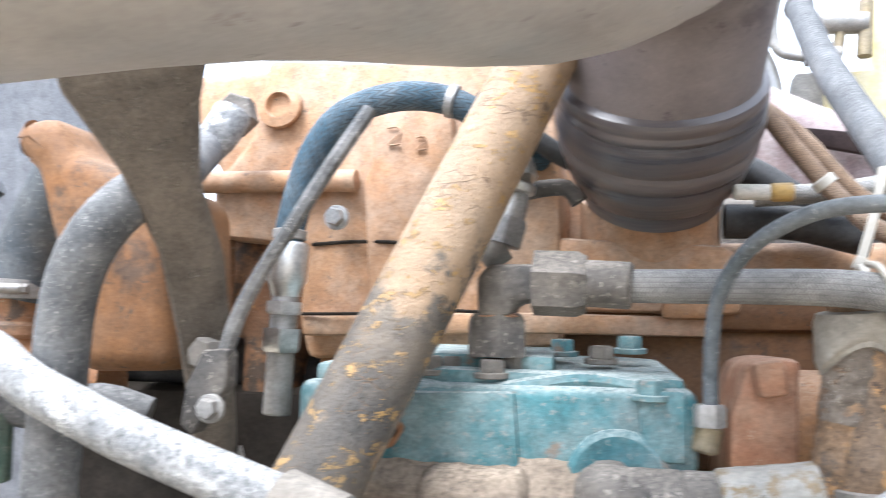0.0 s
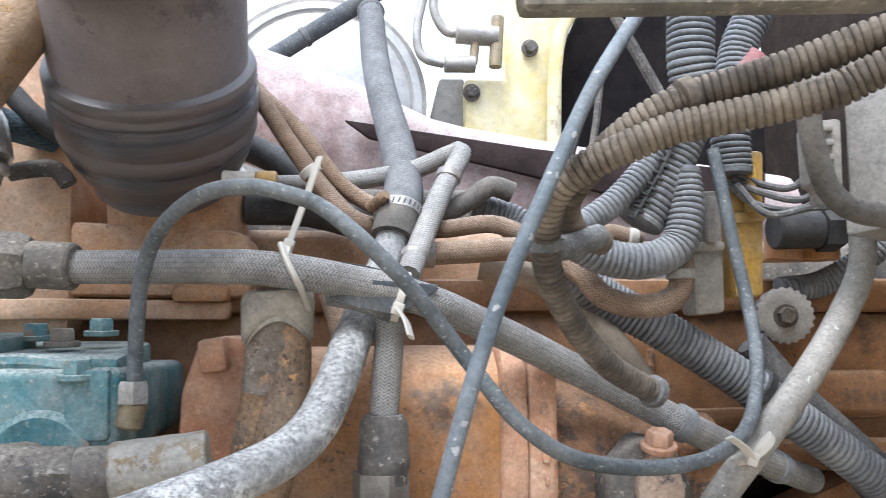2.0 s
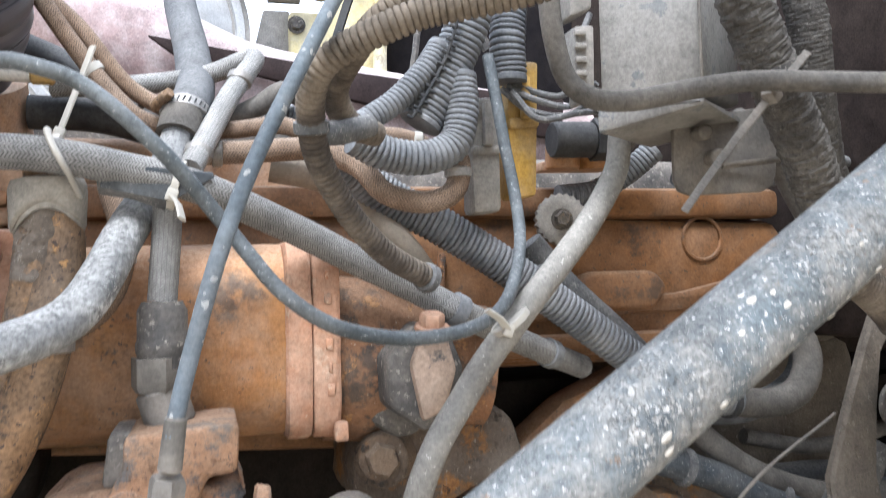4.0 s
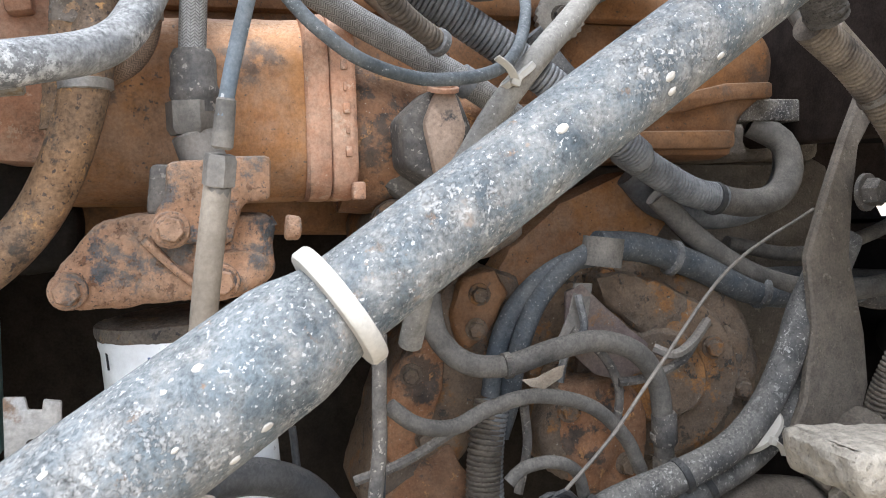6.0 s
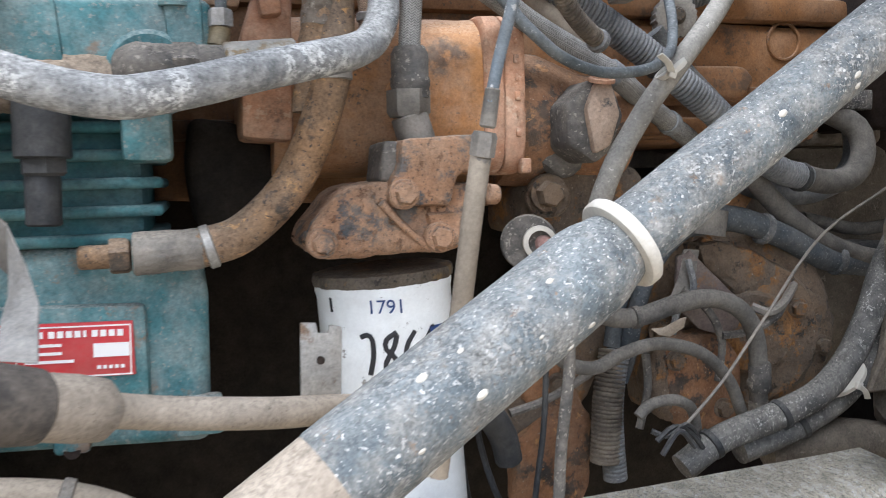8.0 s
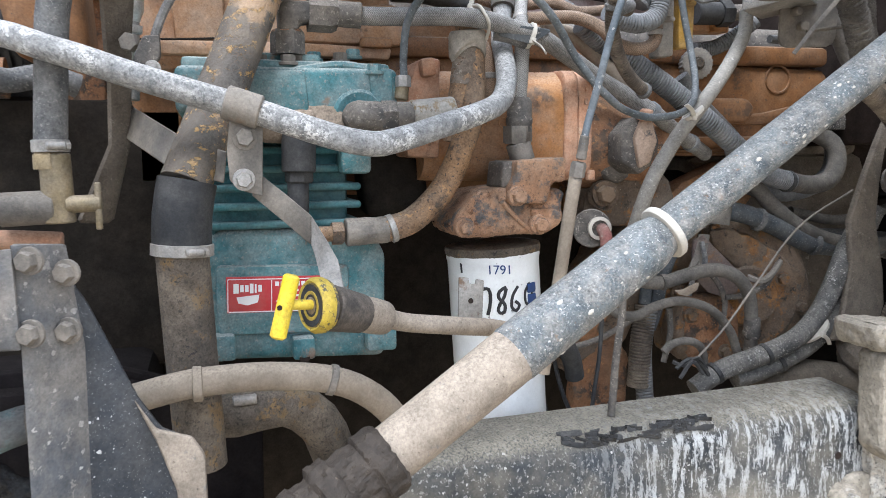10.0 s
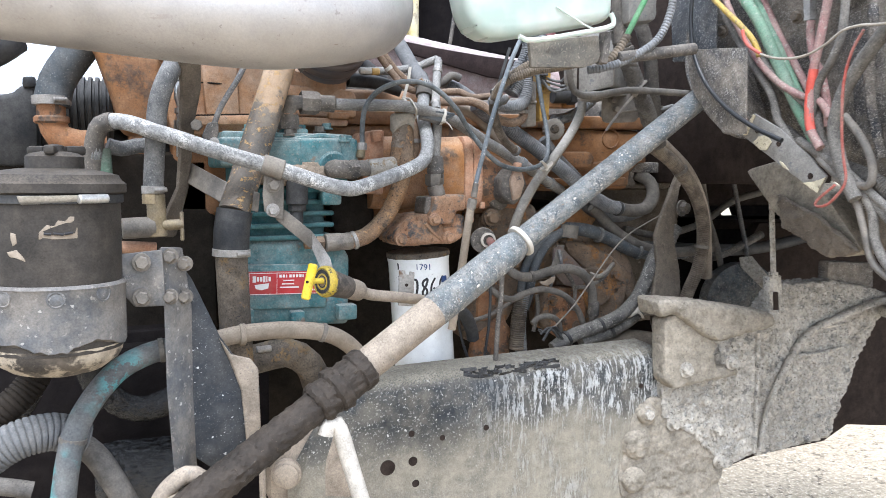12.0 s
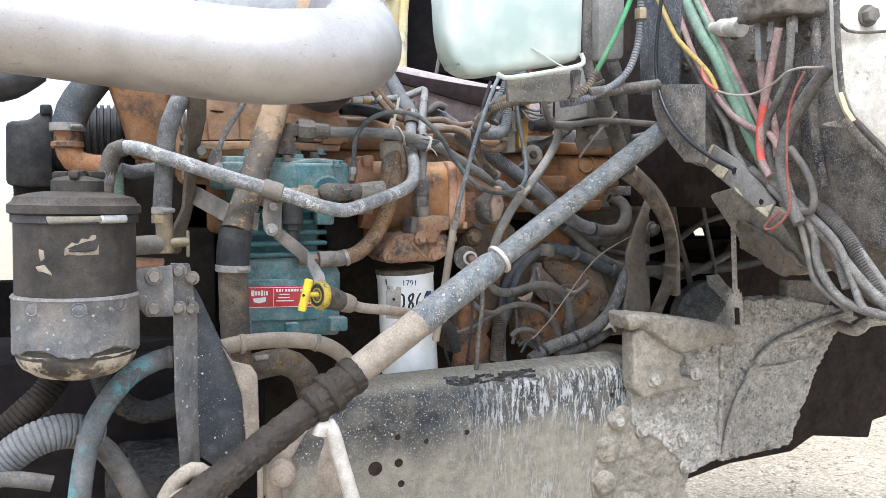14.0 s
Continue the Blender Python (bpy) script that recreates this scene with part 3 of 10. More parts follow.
M_TAPERED = surf("faded red tape", (0.30, 0.105, 0.105), (0.24, 0.095, 0.095), dust=0.5, top=0.5, dust_col=(0.30, 0.22, 0.205), rough=0.6)
M_DRUM = surf("dull silver drum", (0.36, 0.36, 0.355), (0.29, 0.29, 0.288), dust=0.45, top=0.4, dust_col=(0.42, 0.41, 0.39), rough=0.45, metal=0.35, contrast=0.3)
M_TANKPLASTIC = None


def translucent(name):
    m = bpy.data.materials.new(name)
    m.use_nodes = True
    N, L = m.node_tree.nodes, m.node_tree.links
    b = N["Principled BSDF"]
    n = N.new("ShaderNodeTexNoise")
    n.inputs["Scale"].default_value, n.inputs["Detail"].default_value = 14.0, 8.0
    tc = N.new("ShaderNodeTexCoord")
    L.new(tc.outputs["Object"], n.inputs["Vector"])
    r = N.new("ShaderNodeValToRGB")
    r.color_ramp.elements[0].position, r.color_ramp.elements[0].color = 0.38, (0.46, 0.55, 0.49, 1)
    r.color_ramp.elements[1].position, r.color_ramp.elements[1].color = 0.65, (0.68, 0.71, 0.64, 1)
    L.new(n.outputs["Fac"], r.inputs[0])
    L.new(r.outputs[0], b.inputs["Base Color"])
    b.inputs["Roughness"].default_value, b.inputs["Subsurface Weight"].default_value = 0.35, 0.35
    b.inputs["Subsurface Radius"].default_value = (0.02, 0.03, 0.025)
    b.inputs["Transmission Weight"].default_value = 0.25
    return m


def sleeve_rubber(name, axis):
    """Glossy worn silicone rubber: scuffed bands that run round the sleeve, dust on upward faces."""
    m = bpy.data.materials.new(name)
    m.use_nodes = True
    N, L = m.node_tree.nodes, m.node_tree.links
    b = N["Principled BSDF"]
    tc = N.new("ShaderNodeTexCoord")
    dot = N.new("ShaderNodeVectorMath")
    dot.operation = "DOT_PRODUCT"
    dot.inputs[1].default_value = axis
    L.new(tc.outputs["Object"], dot.inputs[0])
    soft = N.new("ShaderNodeVectorMath")
    soft.operation = "SCALE"
    soft.inputs["Scale"].default_value = 0.10
    L.new(tc.outputs["Object"], soft.inputs[0])
    along = N.new("ShaderNodeVectorMath")
    along.operation = "MULTIPLY_ADD"
    along.inputs[1].default_value = (1.0, 1.0, 1.0)
    L.new(dot.outputs["Value"], along.inputs[0])
    L.new(soft.outputs[0], along.inputs[2])

    def tex(vec, sc, detail, rgh):
        n = N.new("ShaderNodeTexNoise")
        n.inputs["Scale"].default_value, n.inputs["Detail"].default_value, n.inputs["Roughness"].default_value = sc, detail, rgh
        L.new(vec, n.inputs["Vector"])
        return n.outputs["Fac"]

    def ramp(fac, a, c0, e, c1):
        r = N.new("ShaderNodeValToRGB")
        r.color_ramp.elements[0].position, r.color_ramp.elements[0].color = a, (*c0, 1)
        r.color_ramp.elements[1].position, r.color_ramp.elements[1].color = e, (*c1, 1)
        L.new(fac, r.inputs[0])
        return r.outputs[0]

    def mix(fac, a, c):
        x = N.new("ShaderNodeMix")
        x.data_type = "RGBA"
        L.new(fac, x.inputs[0])
        L.new(a, x.inputs[6])
        L.new(c, x.inputs[7]) if isinstance(c, bpy.types.NodeSocket) else None
        return x.outputs[2]

    rings = tex(along.outputs[0], 42.0, 4.0, 0.6)
    fine = tex(along.outputs[0], 230.0, 3.0, 0.6)
    blot = tex(tc.outputs["Object"], 14.0, 6.0, 0.65)
    c_ring = ramp(rings, 0.40, (0.052, 0.050, 0.058), 0.62, (0.135, 0.108, 0.098))
    c_fine = ramp(fine, 0.42, (0.060, 0.056, 0.060), 0.66, (0.150, 0.125, 0.112))
    half = ramp(blot, 0.38, (0.1, 0.1, 0.1), 0.64, (0.7, 0.7, 0.7))
    L.new(mix(half, c_ring, c_fine), b.inputs["Base Color"])
    L.new(ramp(rings, 0.35, (0.24, 0.24, 0.24), 0.65, (0.46, 0.46, 0.46)), b.inputs["Roughness"])
    b.inputs["Specular IOR Level"].default_value = 0.55
    bump = N.new("ShaderNodeBump")
    bump.inputs["Strength"].default_value, bump.inputs["Distance"].default_value = 0.25, 0.001
    L.new(fine, bump.inputs["Height"])
    L.new(bump.outputs[0], b.inputs["Normal"])
    return m


M_BOOT = sleeve_rubber("brown black silicone sleeve", (-0.034, 0.699, -0.714))
M_TANKPLASTIC = translucent("translucent green tinted plastic")


# ---- builders ----
def part(name, bm, material, parent=None, label=""):
    """Links a bmesh (in world metres) as one mesh object under parent, with smooth shading over soft angles."""
    origin = parent.matrix_world.translation if parent else Vector(sum((v.co for v in bm.verts), Vector())) / len(bm.verts)
    if parent and parent.parent:
        origin = parent.parent.location + parent.location
    elif parent:
        origin = parent.location
    bmesh.ops.translate(bm, verts=bm.verts, vec=-Vector(origin))
    me = bpy.data.meshes.new(name)
    for f in bm.faces:
        f.smooth = True
    for e in bm.edges:
        e.smooth = len(e.link_faces) == 2 and e.calc_face_angle(0) < 0.7
    bm.to_mesh(me)
    bm.free()
    me.materials.append(material)
    ob = new(name, me)
    if parent:
        ob.parent = parent
    else:
        ob.location = origin
    if label:
        tagged(ob, label)
    return ob


def thing(name, at, label, category, group="", kind=""):
    ob = new(name)
    ob.empty_display_size = 0.02
    ob.location = at
    return tagged(ob, label, category, group, kind)


def single(name, bm, material, label, category, group="", kind=""):
    return tagged(part(name, bm, material), label, category, group, kind)


def spline(pts, step):
    """Catmull-Rom through the points, resampled about every step metres."""
    p = [Vector(q) for q in pts]
    if len(p) == 2:
        n = max(1, int((p[1] - p[0]).length / step))
        return [p[0].lerp(p[1], k / n) for k in range(n + 1)]
    p = [2 * p[0] - p[1]] + p + [2 * p[-1] - p[-2]]
    out = []
    for i in range(1, len(p) - 2):
        a, b, c, d = p[i - 1:i + 3]
        n = max(2, int((c - b).length / step))
        for k in range(n):
            t = k / n
            out.append(0.5 * (2 * b + (c - a) * t + (2 * a - 5 * b + 4 * c - d) * t * t + (3 * b - a - 3 * c + d) * t ** 3))
    out.append(p[-2])
    return out


def tube(pts, r, seg=12, step=None, wave=None, ends=True, flat=1.0):
    """A swept tube with UVs (along in metres, round 0 to 1). wave=(pitch, depth) gives corrugations; r may be a pair to taper."""
    r0, r1 = r if isinstance(r, tuple) else (r, r)
    if wave:
        step = wave[0] / 7
    path = spline(pts, step or max(0.006, min(r0, r1) * 0.7))
    bm = bmesh.new()
    uvl = bm.loops.layers.uv.new("UVMap")
    dirs = [(path[min(i + 1, len(path) - 1)] - path[max(i - 1, 0)]).normalized() for i in range(len(path))]
    up = dirs[0].orthogonal().normalized()
    rings, length = [], 0.0
    lens = []
    for i, q in enumerate(path):
        if i:
            length += (q - path[i - 1]).length
        lens.append(length)
    for i, q in enumerate(path):
        up = (up - dirs[i] * up.dot(dirs[i])).normalized()
        side = dirs[i].cross(up)
        rr = r0 + (r1 - r0) * lens[i] / max(length, 1e-6)
        if wave:
            rr *= 1 - wave[1] * (1.25, 0.35, 0.04, 0.0, 0.0, 0.04, 0.35)[i % 7]
        rings.append([bm.verts.new(q + rr * (math.cos(math.tau * k / seg) * up * flat + math.sin(math.tau * k / seg) * side)) for k in range(seg)])
    for i in range(len(rings) - 1):
        for k in range(seg):
            f = bm.faces.new((rings[i][k], rings[i][(k + 1) % seg], rings[i + 1][(k + 1) % seg], rings[i + 1][k]))
            for lp, uvv in zip(f.loops, ((lens[i], k / seg), (lens[i], (k + 1) / seg), (lens[i + 1], (k + 1) / seg), (lens[i + 1], k / seg))):
                lp[uvl].uv = uvv
    if ends:
        bm.faces.new(rings[0][::-1])
        bm.faces.new(rings[-1])
    return bm


def lathe(p, axis, profile, seg=28):
    """A turned form: profile holds (distance along the axis, radius)."""
    axis = Vector(axis).normalized()
    a = axis.orthogonal().normalized()
    b = axis.cross(a)
    bm = bmesh.new()
    rings = []
    for s, r in profile:
        rings.append([bm.verts.new(Vector(p) + axis * s + max(r, 1e-5) * (math.cos(math.tau * k / seg) * a + math.sin(math.tau * k / seg) * b)) for k in range(seg)])
    for i in range(len(rings) - 1):
        for k in range(seg):
            bm.faces.new((rings[i][k], rings[i][(k + 1) % seg], rings[i + 1][(k + 1) % seg], rings[i + 1][k]))
    bm.faces.new(rings[0][::-1])
    bm.faces.new(rings[-1])
    bmesh.ops.recalc_face_normals(bm, faces=bm.faces)
    return bm


def rod(p0, p1, r, r2=None, seg=20, bev=0.0015):
    p0, p1 = Vector(p0), Vector(p1)
    n = (p1 - p0).length
    r2 = r if r2 is None else r2
    b = min(bev, n * 0.3, r * 0.4)
    return lathe(p0, p1 - p0, [(0, r - b), (b, r), (n - b, r2), (n, r2 - b)], seg)


def box(c, size, rot=(0, 0, 0), bev=0.003, cuts=2):
    bm = bmesh.new()
    bmesh.ops.create_cube(bm, size=1.0)
    bmesh.ops.scale(bm, verts=bm.verts, vec=size)
    if bev:
        bmesh.ops.bevel(bm, geom=bm.edges[:], offset=min(bev, min(size) * 0.45), segments=cuts, affect="EDGES", profile=0.5)
    bmesh.ops.transform(bm, matrix=pose(*c, *rot), verts=bm.verts)
    return bm


def plate(pts, thick, bev=0.0025, push=(0, 1, 0), cuts=2):
    """A polygon given by its corner points, pushed back by thick along push, with rounded edges."""
    bm = bmesh.new()
    f = bm.faces.new([bm.verts.new(q) for q in pts])
    r = bmesh.ops.extrude_face_region(bm, geom=[f])
    bmesh.ops.translate(bm, verts=[v for v in r["geom"] if isinstance(v, bmesh.types.BMVert)], vec=Vector(push).normalized() * thick)
    bmesh.ops.recalc_face_normals(bm, faces=bm.faces)
    if bev:
        bmesh.ops.bevel(bm, geom=bm.edges[:], offset=bev, segments=cuts, affect="EDGES", profile=0.5)
    return bm


def join(*bms):
    out = bmesh.new()
    for b in bms:
        me = bpy.data.meshes.new("tmp")
        b.to_mesh(me)
        b.free()
        out.from_mesh(me)
        bpy.data.meshes.remove(me)
    return out


def crust(bm, amount=0.0018, scale=55.0, edge=0.011):
    """Cuts a form into small triangles and roughens it like baked-on dirt or rough casting."""
    for _ in range(8):
        bmesh.ops.triangulate(bm, faces=bm.faces[:])
        long = [e for e in bm.edges if e.calc_length() > edge]
        if not long:
            break
        bmesh.ops.subdivide_edges(bm, edges=long, cuts=1)
    bmesh.ops.triangulate(bm, faces=bm.faces[:])
    bm.normal_update()
    moved = [(v, v.co + v.normal * amount * (noise.noise(v.co * scale) + 0.6 * noise.noise(v.co * scale * 2.7))) for v in bm.verts]
    for v, q in moved:
        v.co = q
    return bm


def hexnut(p, axis, r, h, seg=6):
    """A six-sided nut or bolt head with chamfered corners."""
    b = h * 0.18
    return lathe(p, axis, [(0, r), (h - b, r), (h, r * 0.86)], seg)


def bolt(p, axis, r, material, parent, washer=True, h=None):
    h = h or r * 1.0
    a = Vector(axis).normalized()
    bms = [hexnut(Vector(p) + a * (r * 0.18 if washer else 0), a, r, h)]
    if washer:
        bms.append(rod(Vector(p) - a * 0.002, Vector(p) + a * r * 0.2, r * 1.35, seg=18, bev=0.0005))
    return part("bolt", join(*bms), material, parent)


def clamp(p, axis, r, parent, material, width=0.012, side=(0.35, -0.85, 0.1), slots=None):
    """A worm-drive hose clamp: a band and its screw housing."""
    a = Vector(axis).normalized()
    p = Vector(p)
    band = lathe(p - a * width / 2, a, [(0, r), (0.0005, r + 0.0012), (width - 0.0005, r + 0.0012), (width, r)], 24)
    side = Vector(side)
    side = (side - a * side.dot(a)).normalized()
    t = a.cross(side)
    screw = rod(p + side * (r + 0.004) - t * 0.009, p + side * (r + 0.004) + t * 0.009, 0.0042, seg=12)
    head = hexnut(p + side * (r + 0.004) + t * 0.009, t, 0.004, 0.004)
    if not slots:
        return part("hose_clamp", join(band, screw, head), material, parent)
    ring = part("hose_clamp", band, material, parent)
    part("worm_screw", join(screw, head), slots, ring, "rusty worm screw")
    for k in range(16):
        ang = math.radians(28 + 13 * k)
        d = side * math.cos(ang) + t * math.sin(ang)
        c = p + d * (r + 0.0011)
        lean = (a + a.cross(d) * 0.25).normalized()
        part("slot", rod(c - lean * width * 0.27, c + lean * width * 0.27, 0.0007, seg=6), M_BLACK, ring)
    return ring


def bands(parent, spots, r, material, name="tie_band", label=""):
    """Narrow bands round a hose, each given by its place and the direction of the hose there."""
    for p, axis in spots:
        ax_ = Vector(axis).normalized()
        part(name, lathe(Vector(p) - ax_ * 0.004, ax_, [(0, r), (0.001, r + 0.0016), (0.007, r + 0.0016), (0.008, r)], 18), material, parent, label)


def hose(name, pts, r, material, label, category="hose", group="", seg=12, wave=None, step=None, flat=1.0):
    ob = single(name, tube(pts, r, seg, step, wave, True, flat), material, label, category, group)
    if wave:
        rr = max(r) if isinstance(r, tuple) else r
        for a_, b_ in ((pts[0], pts[1]), (pts[-1], pts[-2])):
            d_ = (Vector(b_) - Vector(a_)).normalized()
            part("end_cuff", lathe(Vector(a_) - d_ * 0.004, d_, [(0, rr * 0.55), (0.0005, rr * 0.97), (0.003, rr * 1.0), (0.006, rr * 0.9)], 18), material, ob)
    return ob


def zip_tie(p, axis, r, tail, material=None):
    """A nylon tie: band, head and loose tail."""
    a, p = Vector(axis).normalized(), Vector(p)
    t = thing("cable_tie", p, "pale nylon cable tie cinched round a hose", "cable tie", "cable ties")
    part("band", lathe(p - a * 0.0025, a, [(0, r), (0.0004, r + 0.0011), (0.0046, r + 0.0011), (0.005, r)], 22), material or M_TIE, t)
    d = (Vector(tail) - p)
    q = p + (d - a * d.dot(a)).normalized() * (r + 0.002)
    part("head", box(q, (0.007, 0.005, 0.008), (0, 20, 0), 0.001), material or M_TIE, t)
    part("tail", tube([q, q.lerp(Vector(tail), 0.5) + Vector((0.001, -0.002, 0.001)), tail], 0.0034, 6, 0.004, None, True, 0.35), material or M_TIE, t)
    return t


# ---- ground ----
def ground():
    bm = bmesh.new()
    xs = [-400, -120, -40, -15, -8] + [-5 + 0.25 * k for k in range(57)] + [12, 20, 45, 120, 400]
    ys = [-400, -120, -40, -15, -6] + [-3 + 0.25 * k for k in range(57)] + [14, 25, 60, 150, 400]
    grid = [[bm.verts.new((x, y, 0.03 * noise.noise((x * 0.7, y * 0.7, 0)) + 0.012 * noise.noise((x * 2.9, y * 2.9, 3)))) for y in ys] for x in xs]
    for i in range(len(xs) - 1):
        for j in range(len(ys) - 1):
            bm.faces.new((grid[i][j], grid[i + 1][j], grid[i + 1][j + 1], grid[i][j + 1]))
    single("ground", bm, M_GROUND, "pale dry gravel ground under the truck", "ground", kind="structure")


ground()

# ---- chassis rail ----
rail = thing("chassis_rail", (0.5, 0.56, 0.7), "heavy chassis rail with chipped black paint and white streaks under dust", "chassis rail")
# the rail's channel: web, rounded top corner and flange, swept along its length
RAIL0, RAIL1 = Vector((0.12, 0.545, 0.0)), Vector((0.90, 0.600, 0.0))


def rail_channel():
    bm = bmesh.new()
    prof = [(0.0, 0.66)] + [(0.0, z) for z in (0.72, 0.80, 0.88, 0.95, 0.985)]
    prof += [(0.035 - 0.035 * math.cos(a), 0.985 + 0.035 * math.sin(a)) for a in (0.3, 0.6, 0.9, 1.2, 1.571)]
    prof += [(0.06, 1.021), (0.095, 1.022), (0.095, 1.013), (0.035, 1.011), (0.010, 0.985), (0.010, 0.66)]
    n = 40
    rows = []
    for i in range(n + 1):
        f = i / n
        q = RAIL0.lerp(RAIL1, f)
        rows.append([bm.verts.new((q.x + 0.10 * max(0.0, 1 - f / 0.15) * min(1.0, max(0.0, (z - 0.90) / 0.12)), q.y + dy + 0.0015 * noise.noise((f * 9, z * 6, dy * 8)), z)) for dy, z in prof])
    for i in range(n):
        for k in range(len(prof)):
            kk = (k + 1) % len(prof)
            bm.faces.new((rows[i][k], rows[i + 1][k], rows[i + 1][kk], rows[i][kk]))
    bm.faces.new(rows[0][::-1])
    bm.faces.new(rows[-1])
    bmesh.ops.recalc_face_normals(bm, faces=bm.faces)
    return bm


part("channel", rail_channel(), M_RAIL, rail)
for q, r in (((0.297, 0.557, 0.867), 0.0110), ((0.345, 0.561, 0.871), 0.0068), ((0.350, 0.561, 0.830), 0.0055), ((0.343, 0.561, 0.921), 0.0046), ((0.403, 0.565, 0.905), 0.0042), ((0.492, 0.571, 0.911), 0.0044), ((0.848, 0.596, 0.947), 0.0042)):
    v = Vector(q)
    v.y = RAIL0.lerp(RAIL1, (v.x - 0.12) / 0.78).y
    # closed dark plug on the web, painted for the shade inside a hole
    part("bolt_hole", lathe(v + Vector((0, -0.0012, 0)), (0, 1, 0), [(0, r * 1.25), (0.0008, r), (0.006, r), (0.0061, 0.0)], 20), M_DARKIN, rail, "dark disc standing in for a hole")
# cast end bracket welded over the rail's end
part("end_cap", crust(plate([(0.858, 0.588, 0.919), (0.900, 0.588, 0.921), (0.976, 0.588, 0.890), (1.026, 0.588, 0.796), (1.057, 0.588, 0.745), (1.048, 0.588, 0.724), (1.054, 0.588, 0.661), (0.808, 0.588, 0.701), (0.792, 0.588, 0.762), (0.810, 0.588, 0.825), (0.830, 0.588, 0.887)], 0.04, 0.006), 0.0042, 45, 0.007), M_MUDTAN, rail, "crusted end of the rail")

hanger = thing("hanger_bracket", (0.95, 0.6, 0.75), "cast hanger bracket caked in grey road grime", "bracket")
part("foot_plate", crust(plate([(0.864, 0.545, 1.087), (0.890, 0.545, 1.099), (0.938, 0.545, 1.075), (0.974, 0.545, 1.047), (1.000, 0.545, 1.029), (0.988, 0.545, 1.010), (0.996, 0.545, 0.980), (1.048, 0.545, 0.977), (1.052, 0.545, 0.961), (0.891, 0.545, 0.947), (0.869, 0.545, 0.967)], 0.045, 0.006), 0.0016, 70, 0.007), M_MUDTAN, hanger)
part("arm", crust(plate([(0.840, 0.530, 1.131), (0.861, 0.530, 1.131), (0.956, 0.530, 1.120), (1.027, 0.530, 1.107), (1.108, 0.530, 1.092), (1.132, 0.530, 1.082), (1.136, 0.530, 1.056), (1.059, 0.530, 1.048), (1.005, 0.530, 1.037), (0.987, 0.530, 1.037), (0.950, 0.530, 1.054), (0.915, 0.530, 1.079), (0.879, 0.530, 1.102), (0.851, 0.530, 1.092)], 0.085, 0.012, cuts=3), 0.0022, 60, 0.007), M_MUDTAN, hanger, "rounded arm under brown dust")
part("back_plate", crust(plate([(0.992, 0.583, 1.068), (1.137, 0.583, 1.071), (1.143, 0.583, 0.775), (1.052, 0.583, 0.749), (1.038, 0.583, 0.769), (0.973, 0.583, 0.831), (0.893, 0.583, 0.881), (0.889, 0.583, 0.960)], 0.03, 0.004), 0.0042, 80, 0.0055), M_DIRT, hanger, "back plate under crusted mud")
part("edge_rib", crust(tube([(1.135, 0.582, 1.036), (1.134, 0.582, 0.969), (1.133, 0.582, 0.894), (1.133, 0.582, 0.825), (1.129, 0.582, 0.776)], 0.0055, 8), 0.0015, 90, 0.006), M_DIRT, hanger)
for q, r in (((0.832, 0.582, 0.83), 0.030), ((0.825, 0.582, 0.759), 0.027), ((0.856, 0.585, 0.891), 0.022)):
    part("boss", crust(lathe(q, (0, -1, 0), [(-0.012, r), (0.002, r * 0.94), (0.008, r * 0.7), (0.011, r * 0.25)], 20), 0.004, 45, 0.006), M_MUDTAN, hanger, "boss buried in brown dust")
for q in ((0.917, 0.543, 0.985), (1.031, 0.543, 0.99), (0.995, 0.582, 0.906), (1.029, 0.582, 0.838), (1.039, 0.582, 0.769), (0.854, 0.582, 0.892), (0.918, 0.582, 0.865)):
    bolt(q, (0, -1, 0), 0.0115, M_DIRT, hanger)

crossmember = thing("cab_support", (1.2, 0.65, 0.75), "grime-covered pressed steel cab support with ribs", "bracket")
part("web", crust(plate([(1.157, 0.605, 1.066), (1.225, 0.605, 1.134), (1.274, 0.605, 1.133), (1.357, 0.605, 1.134), (1.472, 0.605, 1.113), (1.555, 0.605, 1.088), (1.589, 0.605, 1.071), (1.507, 0.605, 1.033), (1.461, 0.605, 0.963), (1.407, 0.605, 0.858), (1.377, 0.605, 0.779), (1.375, 0.605, 0.772), (1.268, 0.605, 0.764), (1.164, 0.605, 0.757), (1.155, 0.605, 0.900)], 0.05, 0.006), 0.0052, 95, 0.0055), M_DIRT, crossmember, "web caked in lumpy grey mud")
part("rib", crust(tube([(1.547, 0.596, 1.087), (1.464, 0.596, 1.073), (1.379, 0.596, 1.050), (1.323, 0.596, 1.036), (1.278, 0.596, 1.013), (1.245, 0.596, 0.977), (1.214, 0.596, 0.931), (1.189, 0.596, 0.885), (1.170, 0.596, 0.824), (1.153, 0.596, 0.764)], (0.0095, 0.007), 8, 0.008), 0.0018, 80, 0.006), M_DIRT, crossmember)
part("rib", crust(tube([(1.248, 0.599, 0.971), (1.319, 0.599, 0.973), (1.394, 0.599, 0.981)], (0.0055, 0.003), 8, 0.008), 0.0012, 80, 0.006), M_DIRT, crossmember)
part("rib", crust(tube([(1.290, 0.599, 1.026), (1.345, 0.599, 1.031), (1.406, 0.599, 1.035)], (0.0050, 0.003), 8, 0.008), 0.0012, 80, 0.006), M_DIRT, crossmember)
part("hole", lathe((1.273, 0.618, 1.049), (0, 1, 0), [(0, 0.006), (0.003, 0.005)], 16), M_DARKIN, crossmember)
